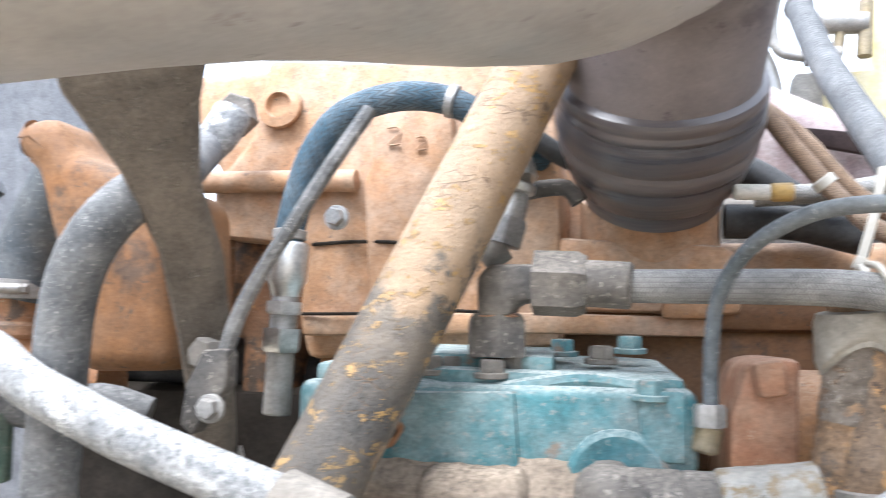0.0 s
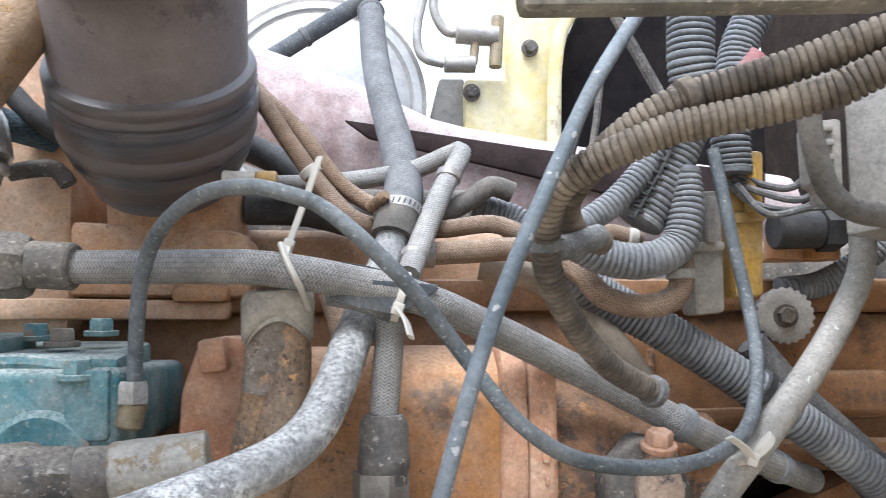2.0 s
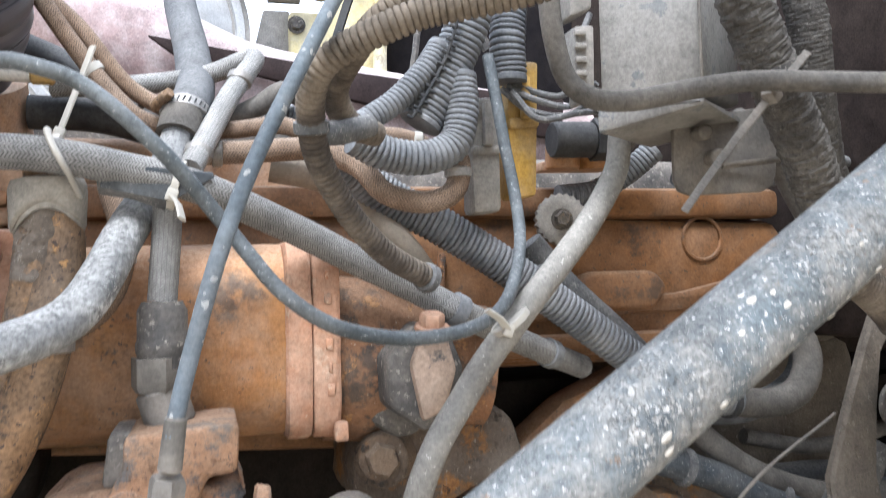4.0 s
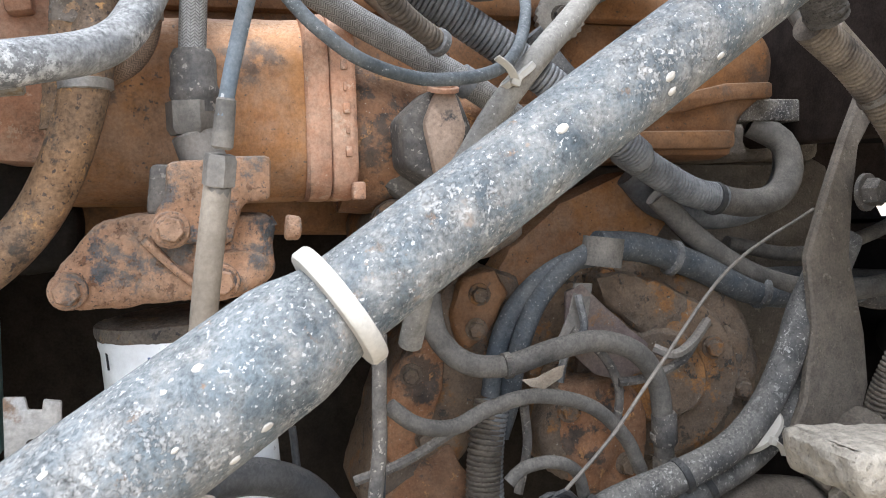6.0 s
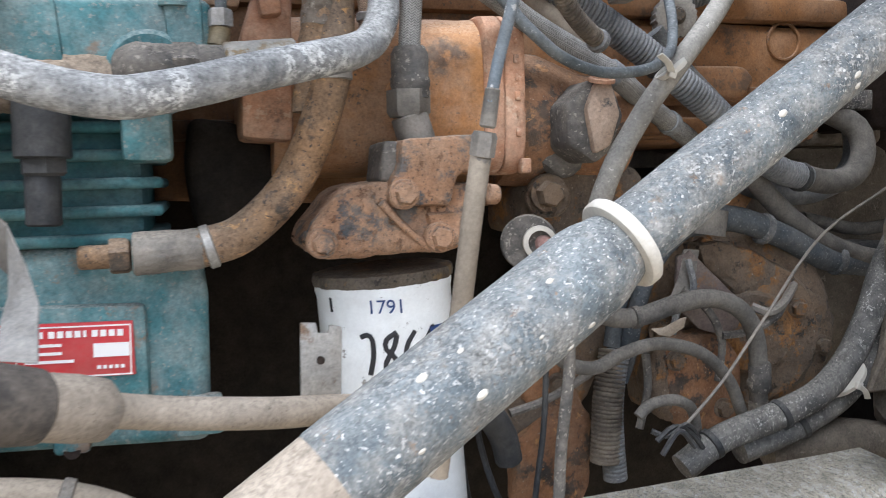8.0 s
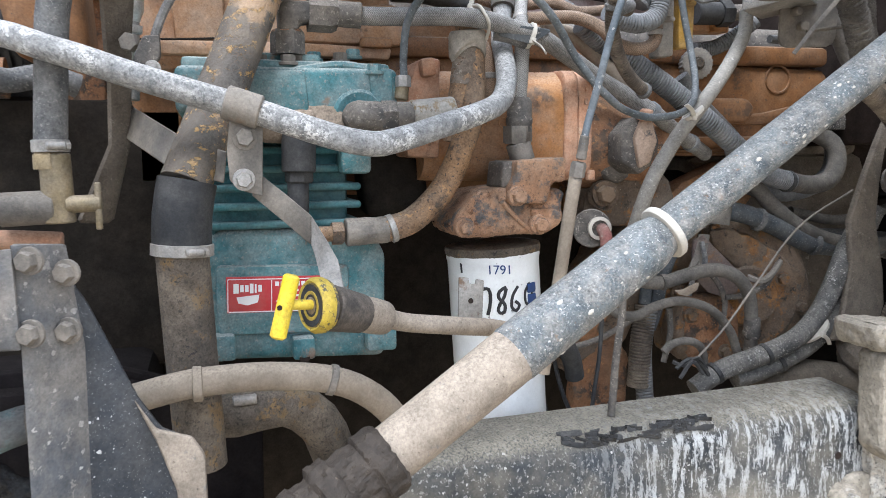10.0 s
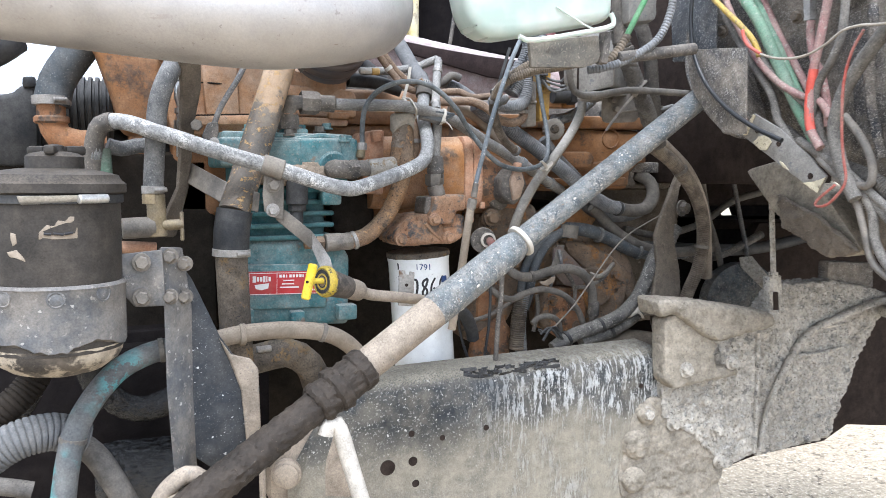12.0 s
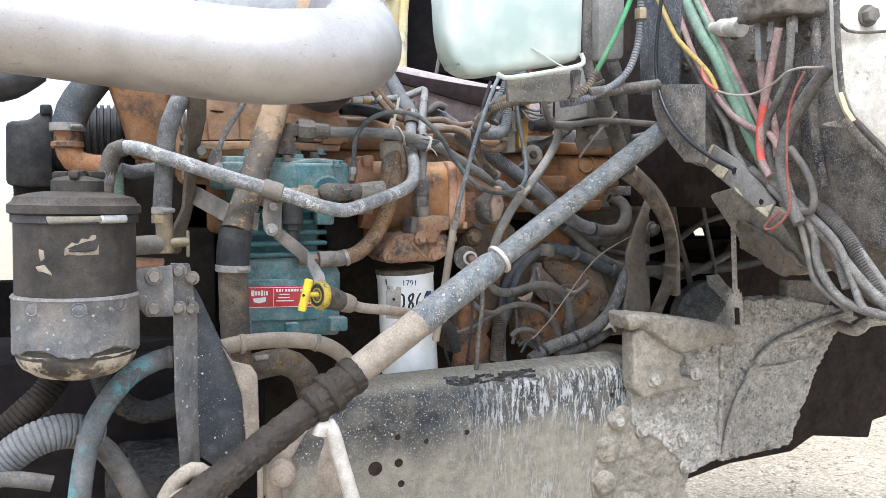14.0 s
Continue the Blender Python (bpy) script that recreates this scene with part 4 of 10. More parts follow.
part("upper_lug", plate([(1.365, 0.620, 1.175), (1.504, 0.620, 1.165), (1.506, 0.620, 1.106), (1.362, 0.620, 1.120)], 0.03, 0.004), M_FIREWALL, crossmember)

# ---- under-cab darkness: added dark sheets, most of them standing in for shade ----
def setting_box(name, c, size, mat_, label, cat, rot=(0, 0, 0)):
    return single(name, box(c, size, rot, 0.01), mat_, label, cat, kind="structure")


single("wall_front_case", plate([(-0.211, 0.975, 1.464), (-0.032, 0.975, 1.469), (-0.020, 0.975, 1.252), (-0.240, 0.975, 1.241)], 0.03, 0.01), M_GRIMESHADE, "grimy orange front gear case of the engine", "engine part", kind="structure")
# added sheet, cut to the outline of the dark area below the cab
single("wall_inner_fender", plate([(1.654, 1.150, 1.227), (2.719, 1.150, 1.203), (2.754, 1.150, 0.660), (2.311, 1.150, 0.591), (2.295, 1.150, 0.532), (2.036, 1.150, 0.568), (1.938, 1.150, 0.525), (1.677, 1.150, 0.517), (1.510, 1.150, 0.487), (1.266, 1.150, 0.607)], 0.04, 0.006), M_DARKIN, "dark sheet added below the cab", "panel", kind="structure")
# two added backing sheets, black where only shade is seen
setting_box("wall_far_side", (0.15, 1.46, 0.80), (1.6, 0.03, 0.72), M_VOID, "black backing sheet for the shade on the far side", "panel")
setting_box("wall_far_rear", (1.33, 1.46, 0.83), (0.75, 0.03, 0.66), M_VOID, "black backing sheet for the shade behind the transmission", "panel")
single("wall_radiator", box((-0.64, 1.12, 1.50), (0.47, 0.03, 1.0), (0, 0, 0), 0.008), M_RADIATOR, "dusty grey radiator core at the front", "radiator", kind="structure")
# black sheets for under-cab shade, with slots left for bright gaps
under = thing("wall_under_cab", (1.5, 1.5, 0.6), "black sheets standing in for the shade under the cab", "panel", kind="structure")
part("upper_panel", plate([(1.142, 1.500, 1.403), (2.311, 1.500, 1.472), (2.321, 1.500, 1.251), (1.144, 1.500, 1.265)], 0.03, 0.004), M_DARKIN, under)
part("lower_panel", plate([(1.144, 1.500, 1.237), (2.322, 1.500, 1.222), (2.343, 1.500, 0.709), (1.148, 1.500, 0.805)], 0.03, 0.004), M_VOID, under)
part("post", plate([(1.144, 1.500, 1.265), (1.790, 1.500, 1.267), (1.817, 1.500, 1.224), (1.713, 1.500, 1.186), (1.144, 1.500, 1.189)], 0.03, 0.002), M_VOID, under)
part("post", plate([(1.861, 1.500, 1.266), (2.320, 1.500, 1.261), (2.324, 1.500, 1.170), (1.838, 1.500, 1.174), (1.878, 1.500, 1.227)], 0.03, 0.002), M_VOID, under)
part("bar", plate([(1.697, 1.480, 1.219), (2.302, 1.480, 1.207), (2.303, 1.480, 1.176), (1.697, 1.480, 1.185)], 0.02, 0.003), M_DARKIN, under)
# wall and floor sheets added to darken and enclose the cab side
setting_box("wall_cab_front", (1.12, 0.95, 1.75), (0.03, 1.1, 0.80), M_DARKIN, "added near-black cab front wall for the shade above the engine", "panel")
setting_box("floor_cab", (1.9, 0.65, 1.40), (1.5, 1.7, 0.04), M_VOID, "added black sheet keeping light out under the cab", "panel")

# ---- engine block ----
FRONT_LUG = [(-0.169, 0.670, 1.606), (-0.163, 0.670, 1.616), (-0.133, 0.670, 1.618), (-0.118, 0.670, 1.590), (-0.045, 0.670, 1.566), (-0.038, 0.670, 1.444), (-0.110, 0.670, 1.442), (-0.126, 0.670, 1.508), (-0.150, 0.670, 1.582), (-0.166, 0.670, 1.590)]
engine = thing("engine", (0.4, 0.95, 0.75), "large diesel engine in worn dusty yellow orange paint", "engine")
# block and rails use the grime colour with shade painted in
part("block", plate([(-0.02, 0.89, 1.30), (0.60, 0.89, 1.27), (0.66, 0.89, 1.335), (1.010, 0.89, 1.335), (1.022, 0.89, 1.379), (1.046, 0.89, 1.396), (1.064, 0.89, 1.420), (1.066, 0.89, 1.450), (1.052, 0.89, 1.475), (0.55, 0.89, 1.485), (-0.02, 0.89, 1.475)], 0.30, 0.012), M_GRIMESHADE, engine)
# set back and near black, so the colour holds the shade between parts
part("crankcase", box((0.46, 1.20, 1.03), (0.98, 0.34, 0.56), (0, 0, 0), 0.02), M_BLACKSHADE, engine, "lower crankcase in near black for the shade of the gaps")
part("deck_rail", box((0.52, 0.915, 1.492), (1.06, 0.07, 0.03), (0, 0, 0), 0.008), M_GRIMESHADE, engine)
part("side_flange", box((0.61, 0.885, 1.355), (0.78, 0.03, 0.02), (0, 0, 0), 0.006), M_GRIMESHADE, engine)
part("cylinder_head", box((0.12, 1.08, 1.55), (0.34, 0.26, 0.17), (0, 0, 0), 0.012), M_HEAD, engine)
part("intake_manifold", box((0.34, 1.02, 1.47), (0.46, 0.20, 0.17), (0, 0, 0), 0.02, 3), M_HEAD, engine)
# dark filler boxes added to close bright gaps behind the hoses
part("valve_cover", box((0.70, 1.10, 1.49), (0.86, 0.22, 0.13), (0, 0, 0), 0.03, 3), M_CASTDARK, engine, "dark filler box behind the hoses")
part("rocker_cover", box((0.42, 1.14, 1.575), (0.30, 0.18, 0.08), (0, 0, 0), 0.012, 3), M_CASTDARK, engine, "dark filler box behind the intake neck")
part("front_cover", plate([(-0.114, 0.860, 1.601), (-0.111, 0.860, 1.555), (-0.021, 0.860, 1.546), (-0.028, 0.860, 1.487), (-0.018, 0.860, 1.448), (0.201, 0.860, 1.463), (0.200, 0.860, 1.614), (0.187, 0.860, 1.705), (0.102, 0.860, 1.707), (0.031, 0.860, 1.709), (-0.065, 0.860, 1.717), (-0.077, 0.860, 1.647)], 0.10, 0.008), M_HEAD, engine)
part("cover_wing", plate([(-0.170, 0.905, 1.720), (-0.075, 0.905, 1.724), (-0.054, 0.905, 1.608), (-0.099, 0.905, 1.592), (-0.123, 0.905, 1.609), (-0.155, 0.905, 1.666)], 0.06, 0.010, cuts=3), M_HEAD, engine)
part("cover_pad", plate([(0.038, 0.845, 1.662), (0.108, 0.845, 1.663), (0.114, 0.845, 1.612), (0.100, 0.845, 1.602), (0.104, 0.845, 1.489), (0.041, 0.845, 1.488), (0.033, 0.845, 1.603), (0.040, 0.845, 1.612)], 0.03, 0.006), M_HEAD, engine)
part("cast_mark", tube([(0.054, 0.843, 1.644), (0.063, 0.843, 1.645), (0.065, 0.843, 1.639), (0.055, 0.843, 1.630), (0.066, 0.843, 1.630)], 0.0009, 6), M_HEAD, engine)
part("cast_mark", tube([(0.080, 0.843, 1.635), (0.086, 0.843, 1.636), (0.088, 0.843, 1.631), (0.080, 0.843, 1.625), (0.089, 0.843, 1.625)], 0.0009, 6), M_HEAD, engine)
part("cover_ledge", tube([(-0.114, 0.850, 1.602), (-0.064, 0.850, 1.602), (0.026, 0.850, 1.601)], 0.010, 10), M_HEAD, engine)
part("oil_cap", lathe((-0.049, 0.860, 1.670), (0, -1, 0.1), [(-0.02, 0.016), (0, 0.016), (0.002, 0.020), (0.008, 0.020), (0.010, 0.012), (0.004, 0.010)], 24), M_HEAD, engine)
part("cover_seam", tube([(-0.015, 0.858, 1.547), (0.018, 0.858, 1.549), (0.058, 0.843, 1.547), (0.093, 0.858, 1.546)], 0.0016, 6), M_BLACKSHADE, engine, "dark gasket seam")
part("cover_seam", tube([(-0.014, 0.834, 1.486), (0.040, 0.834, 1.487), (0.107, 0.834, 1.490), (0.144, 0.834, 1.489)], 0.0014, 6), M_BLACKSHADE, engine, "dark gasket seam")
part("lower_flange", plate([(-0.014, 0.835, 1.486), (0.180, 0.852, 1.490), (0.325, 0.872, 1.488), (0.322, 0.872, 1.472), (0.180, 0.852, 1.473), (-0.014, 0.835, 1.468)], 0.03, 0.004), M_HEAD, engine)
bolt((0.012, 0.842, 1.568), (0, -1, 0), 0.008, M_CHROME, engine)
# intake manifold flange under the rubber sleeve
part("intake_flange", plate([(0.186, 0.863, 1.548), (0.192, 0.863, 1.553), (0.330, 0.868, 1.546), (0.341, 0.868, 1.538), (0.341, 0.868, 1.490), (0.186, 0.863, 1.492)], 0.12, 0.007), M_HEAD, engine)
part("intake_neck", lathe((0.272, 0.935, 1.525), (0, -0.5, 1), [(0, 0.068), (0.010, 0.063), (0.030, 0.059), (0.075, 0.058)], 40), M_HEAD, engine)
part("flange_pad", plate([(0.279, 0.858, 1.500), (0.325, 0.858, 1.500), (0.324, 0.858, 1.486), (0.279, 0.858, 1.486)], 0.03, 0.005), M_BLOCK, engine)
part("core_ring", tube([(0.961 + 0.022 * math.cos(k * math.tau / 16), 0.889, 1.456 + 0.022 * math.sin(k * math.tau / 16)) for k in range(17)], 0.0022, 6, 0.004), M_GRIMESHADE, engine)
part("block_ledge", plate([(0.66, 0.884, 1.392), (0.79, 0.884, 1.394), (0.93, 0.884, 1.402), (1.00, 0.884, 1.416), (1.058, 0.884, 1.418), (1.058, 0.884, 1.400), (1.01, 0.884, 1.398), (0.94, 0.884, 1.384), (0.66, 0.884, 1.374)], 0.02, 0.004), M_GRIMESHADE, engine)
part("block_pad", plate([(0.80, 0.878, 1.385), (0.90, 0.878, 1.385), (0.915, 0.878, 1.41), (0.90, 0.878, 1.425), (0.83, 0.878, 1.425), (0.80, 0.878, 1.41)], 0.02, 0.007, cuts=3), M_GRIMESHADE, engine)
part("oil_gallery", plate([(0.62, 0.886, 1.356), (1.005, 0.886, 1.352), (1.005, 0.886, 1.338), (0.62, 0.886, 1.342)], 0.02, 0.005), M_GRIMESHADE, engine)
part("block_seam", box((0.68, 0.886, 1.40), (0.006, 0.012, 0.09), (0, 4, 0), 0.002), M_RUSTY, engine)
# darker rust colour puts the intake pipe's shade into post and rib
part("front_post", plate([(-0.131, 0.900, 1.586), (0.022, 0.900, 1.594), (0.020, 0.900, 1.478), (-0.047, 0.900, 1.474), (-0.050, 0.900, 1.349), (-0.099, 0.900, 1.349), (-0.096, 0.900, 1.464), (-0.133, 0.900, 1.472)], 0.12, 0.006), M_RUSTY, engine, "front bracket in a darker orange brown for its shade")
part("front_lug", plate(FRONT_LUG, 0.10, 0.014, cuts=4), M_GRIMESHADE, engine, "orange brown front casting with a rounded lug")
part("front_post_rib", tube([(-0.107, 0.885, 1.580), (-0.109, 0.885, 1.474)], 0.008, 8), M_RUSTY, engine)

def squircle(at, sections, seg=44):
    """A rounded-square body along x: sections of (x, half width, half height, squareness)."""
    bm = bmesh.new()
    rows = []
    for x, hy, hz, n_ in sections:
        row = []
        for k in range(seg):
            c_, s_ = math.cos(math.tau * k / seg), math.sin(math.tau * k / seg)
            row.append(bm.verts.new((at[0] + x, at[1] + hy * math.copysign(abs(c_) ** (2 / n_), c_), at[2] + hz * math.copysign(abs(s_) ** (2 / n_), s_))))
        rows.append(row)
    for a_, b_ in zip(rows, rows[1:]):
        for k in range(seg):
            bm.faces.new((a_[k], a_[(k + 1) % seg], b_[(k + 1) % seg], b_[k]))
    bm.faces.new(rows[0][::-1])
    bm.faces.new(rows[-1])
    bmesh.ops.recalc_face_normals(bm, faces=bm.faces)
    return bm


# ---- accessory drive housing (horizontal orange cylinder) ----
drive = thing("accessory_drive", (0.44, 0.81, 1.30), "orange painted cylindrical accessory drive housing with rusty flanges", "engine part")
DRIVE = (0.0, 0.812, 1.378)
part("left_housing", crust(plate([(0.270, 0.800, 1.363), (0.310, 0.800, 1.358), (0.346, 0.800, 1.335), (0.358, 0.800, 1.298), (0.349, 0.800, 1.258), (0.306, 0.800, 1.255), (0.271, 0.800, 1.264), (0.264, 0.800, 1.318)], 0.06, 0.012, cuts=3), 0.0012, 50, 0.010), M_BLACKSHADE, drive, "dark slate gear cover beside the compressor")
part("barrel", crust(squircle(DRIVE, [(0.34, 0.060, 0.070, 2.6), (0.36, 0.062, 0.072, 2.7), (0.44, 0.0625, 0.073, 2.8), (0.515, 0.0625, 0.073, 2.9), (0.530, 0.064, 0.0725, 3.2)]), 0.0007, 60, 0.010), M_BLOCK, drive)
part("cast_mark", tube([(0.443 + 0.006 * math.cos(a_ * 0.7), 0.7495, 1.381 + 0.006 * math.sin(a_ * 0.7)) for a_ in range(9)], 0.0010, 6, 0.002), M_BLOCK, drive)
part("cast_mark", tube([(0.4445, 0.7495, 1.372), (0.4485, 0.7495, 1.369), (0.4445, 0.7495, 1.366)], 0.0010, 6, 0.002), M_BLOCK, drive)
for x_, z_ in ((0.4425, 1.371), (0.446, 1.357)):
    part("cast_mark", lathe((x_, 0.7500, z_), (0, -1, 0), [(-0.003, 0.0026), (0.0006, 0.0022), (0.0012, 0.0008)], 12), M_BLOCK, drive)
part("flange", plate([(0.325, 0.735, 1.456), (0.342, 0.735, 1.460), (0.358, 0.735, 1.459), (0.356, 0.735, 1.443), (0.354, 0.735, 1.336), (0.311, 0.735, 1.339), (0.314, 0.735, 1.422)], 0.12, 0.006), M_REDOX, drive, "flaking red oxide flange")
part("flange_lug", box((0.337, 0.728, 1.447), (0.018, 0.02, 0.022), (0, -8, 0), 0.004), M_REDOX, drive)
part("end_flange", crust(squircle(DRIVE, [(0.527, 0.0655, 0.0715, 5.0), (0.529, 0.0675, 0.0735, 5.5), (0.543, 0.0680, 0.0738, 5.5), (0.5455, 0.0665, 0.0722, 5.5)], 56), 0.0005, 90, 0.008), M_REDOX, drive)
part("end_plate", crust(squircle(DRIVE, [(0.5458, 0.0640, 0.0700, 5.0), (0.5470, 0.0672, 0.0728, 5.5), (0.5490, 0.0682, 0.0738, 5.5), (0.5630, 0.0682, 0.0738, 5.5), (0.5660, 0.0662, 0.0715, 5.5)], 56), 0.0005, 90, 0.008), M_REDOX, drive)
part("flange_foot", box((0.5655, 0.749, 1.312), (0.010, 0.012, 0.014), (0, 0, 0), 0.002), M_REDOX, drive)
for a in (200, 235, 300, 330):
    v = Vector((0.566, 0.812 + 0.052 * math.cos(radians(a)), 1.378 + 0.058 * math.sin(radians(a))))
    bolt(v, (1, 0, 0), 0.007, M_RUSTY, drive)
for k in range(6):
    part("cast_mark", box((0.5565 + 0.0004 * k, 0.7436, 1.425 - 0.0165 * k), (0.0055 if k % 2 else 0.003, 0.003, 0.008 if k % 2 else 0.0065), (0, 0, 0), 0.0010), M_REDOX, drive)
part("rear_housing", lathe((0.566, 0.82, 1.36), (1, -0.05, -0.1), [(0, 0.066), (0.03, 0.066), (0.08, 0.052), (0.13, 0.05)], 32), M_RUSTY, drive)
part("rear_neck", crust(plate([(0.574, 0.765, 1.370), (0.592, 0.765, 1.369), (0.612, 0.765, 1.380), (0.637, 0.765, 1.393), (0.636, 0.765, 1.306), (0.612, 0.765, 1.297), (0.589, 0.765, 1.314), (0.578, 0.765, 1.324)], 0.08, 0.010), 0.0010, 60, 0.009), M_CASTDARK, drive, "dark slate shoulder behind the end plate")
part("rear_cover", plate([(0.593, 0.715, 1.365), (0.622, 0.715, 1.389), (0.639, 0.715, 1.386), (0.651, 0.715, 1.355), (0.638, 0.715, 1.323), (0.621, 0.715, 1.311), (0.596, 0.715, 1.329)], 0.07, 0.006), M_CASTDARK, drive, "peeling brown cover plate")
part("cover_face", plate([(0.609, 0.708, 1.361), (0.620, 0.708, 1.385), (0.635, 0.708, 1.384), (0.643, 0.708, 1.356), (0.634, 0.708, 1.328), (0.617, 0.708, 1.320)], 0.012, 0.004), M_PEEL, drive, "pale peeling face")
bolt((0.625, 0.710, 1.386), (0, -0.3, 1), 0.009, M_REDOX, drive)

# cast brackets and lump below the housing
lower = thing("filter_mount", (0.42, 0.75, 1.22), "rust-speckled filter mounting casting bolted to the engine", "engine part")
part("head_casting", crust(plate([(0.352, 0.667, 1.255), (0.355, 0.667, 1.264), (0.364, 0.667, 1.276), (0.377, 0.667, 1.292), (0.390, 0.667, 1.299), (0.423, 0.667, 1.302), (0.464, 0.667, 1.299), (0.491, 0.667, 1.298), (0.495, 0.667, 1.290), (0.489, 0.667, 1.276), (0.494, 0.667, 1.261), (0.477, 0.667, 1.245), (0.460, 0.667, 1.244), (0.420, 0.667, 1.243), (0.366, 0.667, 1.241), (0.356, 0.667, 1.247)], 0.11, 0.008, cuts=3), 0.0016, 80, 0.006), M_MOUNT, lower)
part("neck_block", crust(plate([(0.426, 0.655, 1.333), (0.471, 0.655, 1.336), (0.491, 0.658, 1.336), (0.490, 0.658, 1.307), (0.472, 0.655, 1.306), (0.464, 0.655, 1.281), (0.416, 0.655, 1.282), (0.417, 0.655, 1.301), (0.425, 0.655, 1.312)], 0.08, 0.004), 0.0007, 100, 0.007), M_MOUNT, lower)
part("neck_side", crust(plate([(0.416, 0.672, 1.333), (0.430, 0.672, 1.333), (0.430, 0.672, 1.300), (0.412, 0.672, 1.300)], 0.06, 0.004), 0.0007, 100, 0.007), M_CASTDARK, lower)
part("rib", crust(tube([(0.410, 0.664, 1.285), (0.420, 0.664, 1.274), (0.435, 0.664, 1.259), (0.450, 0.664, 1.246)], (0.0032, 0.0026), 8, 0.004), 0.0006, 120, 0.004), M_MOUNT, lower)
part("lobe", crust(plate([(0.444, 0.660, 1.276), (0.470, 0.660, 1.276), (0.488, 0.662, 1.272), (0.490, 0.662, 1.259), (0.476, 0.662, 1.247), (0.456, 0.662, 1.248)], 0.03, 0.007), 0.0010, 80, 0.006), M_MOUNT, lower)
part("lug", crust(rod((0.499, 0.668, 1.289), (0.509, 0.668, 1.288), 0.0085), 0.0006, 90, 0.005), M_MOUNT, lower)
for q in ((0.364, 0.664, 1.255), (0.427, 0.654, 1.291), (0.456, 0.657, 1.256)):
    part("bolt_boss", crust(lathe(q, (0, -1, 0), [(-0.008, 0.0125), (0.000, 0.0120), (0.002, 0.009)], 20), 0.0006, 90, 0.005), M_MOUNT, lower)
    bolt(q, (0, -1, 0), 0.0085, M_MOUNT, lower)
filt = thing("oil_filter", (0.432, 0.765, 0.955), "white spin-on oil filter with black handwriting and paint chips", "oil filter")
FA, FD = Vector((0.430, 0.757, 1.222)), Vector((0.055, 0.0, -1)).normalized()
CAN = part("can", lathe(FA, FD, [(0, 0.052), (0.004, 0.060), (0.012, 0.0615), (0.018, 0.0600), (0.24, 0.0600), (0.258, 0.054), (0.265, 0.04)], 48), M_WHITEPAINT, filt)
part("seam_ring", crust(lathe(FA, FD, [(-0.004, 0.050), (-0.002, 0.0618), (0.003, 0.0630), (0.007, 0.0622), (0.0085, 0.0605)], 64), 0.0009, 130, 0.005), M_RUSTTUBE, filt, "chipped rusty crimped rim")
part("boss_nut", hexnut(FA + FD * 0.262, FD, 0.014, 0.012), M_STEEL, filt)


# ---- air compressor ----
comp = thing("air_compressor", (0.17, 0.8, 1.09), "teal painted piston air compressor with dusty head and red label", "air compressor")
part("crankcase", plate([(0.062, 0.715, 1.105), (0.276, 0.715, 1.095), (0.279, 0.715, 1.225), (0.255, 0.715, 1.255), (0.085, 0.715, 1.258), (0.062, 0.715, 1.235)], 0.19, 0.010, cuts=3), M_TEAL, comp)
part("label_pad", plate([(0.078, 0.706, 1.135), (0.232, 0.706, 1.130), (0.232, 0.706, 1.212), (0.078, 0.706, 1.217)], 0.03, 0.006), M_TEAL, comp)
part("foot", box((0.175, 0.708, 1.116), (0.026, 0.03, 0.026), (0, 0, 0), 0.004), M_TEAL, comp)
part("foot_hole", lathe((0.175, 0.6935, 1.106), (0, -1, 0), [(0, 0.0), (0.0005, 0.006), (0, 0.0062)], 16), M_DARKIN, comp)
part("foot", box((0.268, 0.708, 1.121), (0.036, 0.03, 0.028), (0, 0, 0), 0.004), M_TEAL, comp)
part("foot", box((0.082, 0.708, 1.123), (0.03, 0.03, 0.03), (0, 0, 0), 0.004), M_TEAL, comp)
part("cylinder", box((0.156, 0.80, 1.32), (0.160, 0.15, 0.16), (0, 0, 0), 0.012), M_TEALDARK, comp)
for k in range(5):
    part("cooling_fin", box((0.156, 0.80, 1.262 + 0.0215 * k), (0.186, 0.185, 0.009), (0, 0, 0), 0.0042, 3), M_TEALDARK, comp)
part("head_body", box((0.167, 0.775, 1.415), (0.248, 0.175, 0.052), (0, 0, 0), 0.008, 3), M_TEAL, comp)
part("head_top", plate([(0.05, 0.70, 1.452), (0.285, 0.70, 1.447), (0.275, 0.82, 1.456), (0.245, 0.86, 1.456), (0.06, 0.86, 1.456)], 0.020, 0.005, push=(0, 0, -1)), M_TEAL, comp, "teal cylinder head under pale dust")
part("head_step", plate([(0.105, 0.715, 1.460), (0.205, 0.715, 1.458), (0.200, 0.80, 1.463), (0.11, 0.80, 1.464)], 0.012, 0.003, push=(0, 0, -1)), M_TEAL, comp)
part("head_ledge", crust(plate([(0.085, 0.672, 1.375), (0.235, 0.672, 1.373), (0.225, 0.690, 1.402), (0.10, 0.690, 1.404)], 0.02, 0.006, push=(0, 0.6, -1)), 0.0015, 60, 0.008), M_HEADDUST, comp, "ledge buried in brown dust")
part("ear_hole", lathe((0.107, 0.679, 1.412), (0, 1, 0), [(0, 0.0055), (0.003, 0.005)], 16), M_DARKIN, comp)
part("corner_block", plate([(0.093, 0.684, 1.435), (0.184, 0.684, 1.437), (0.188, 0.684, 1.388), (0.097, 0.684, 1.384)], 0.02, 0.004), M_TEAL, comp)
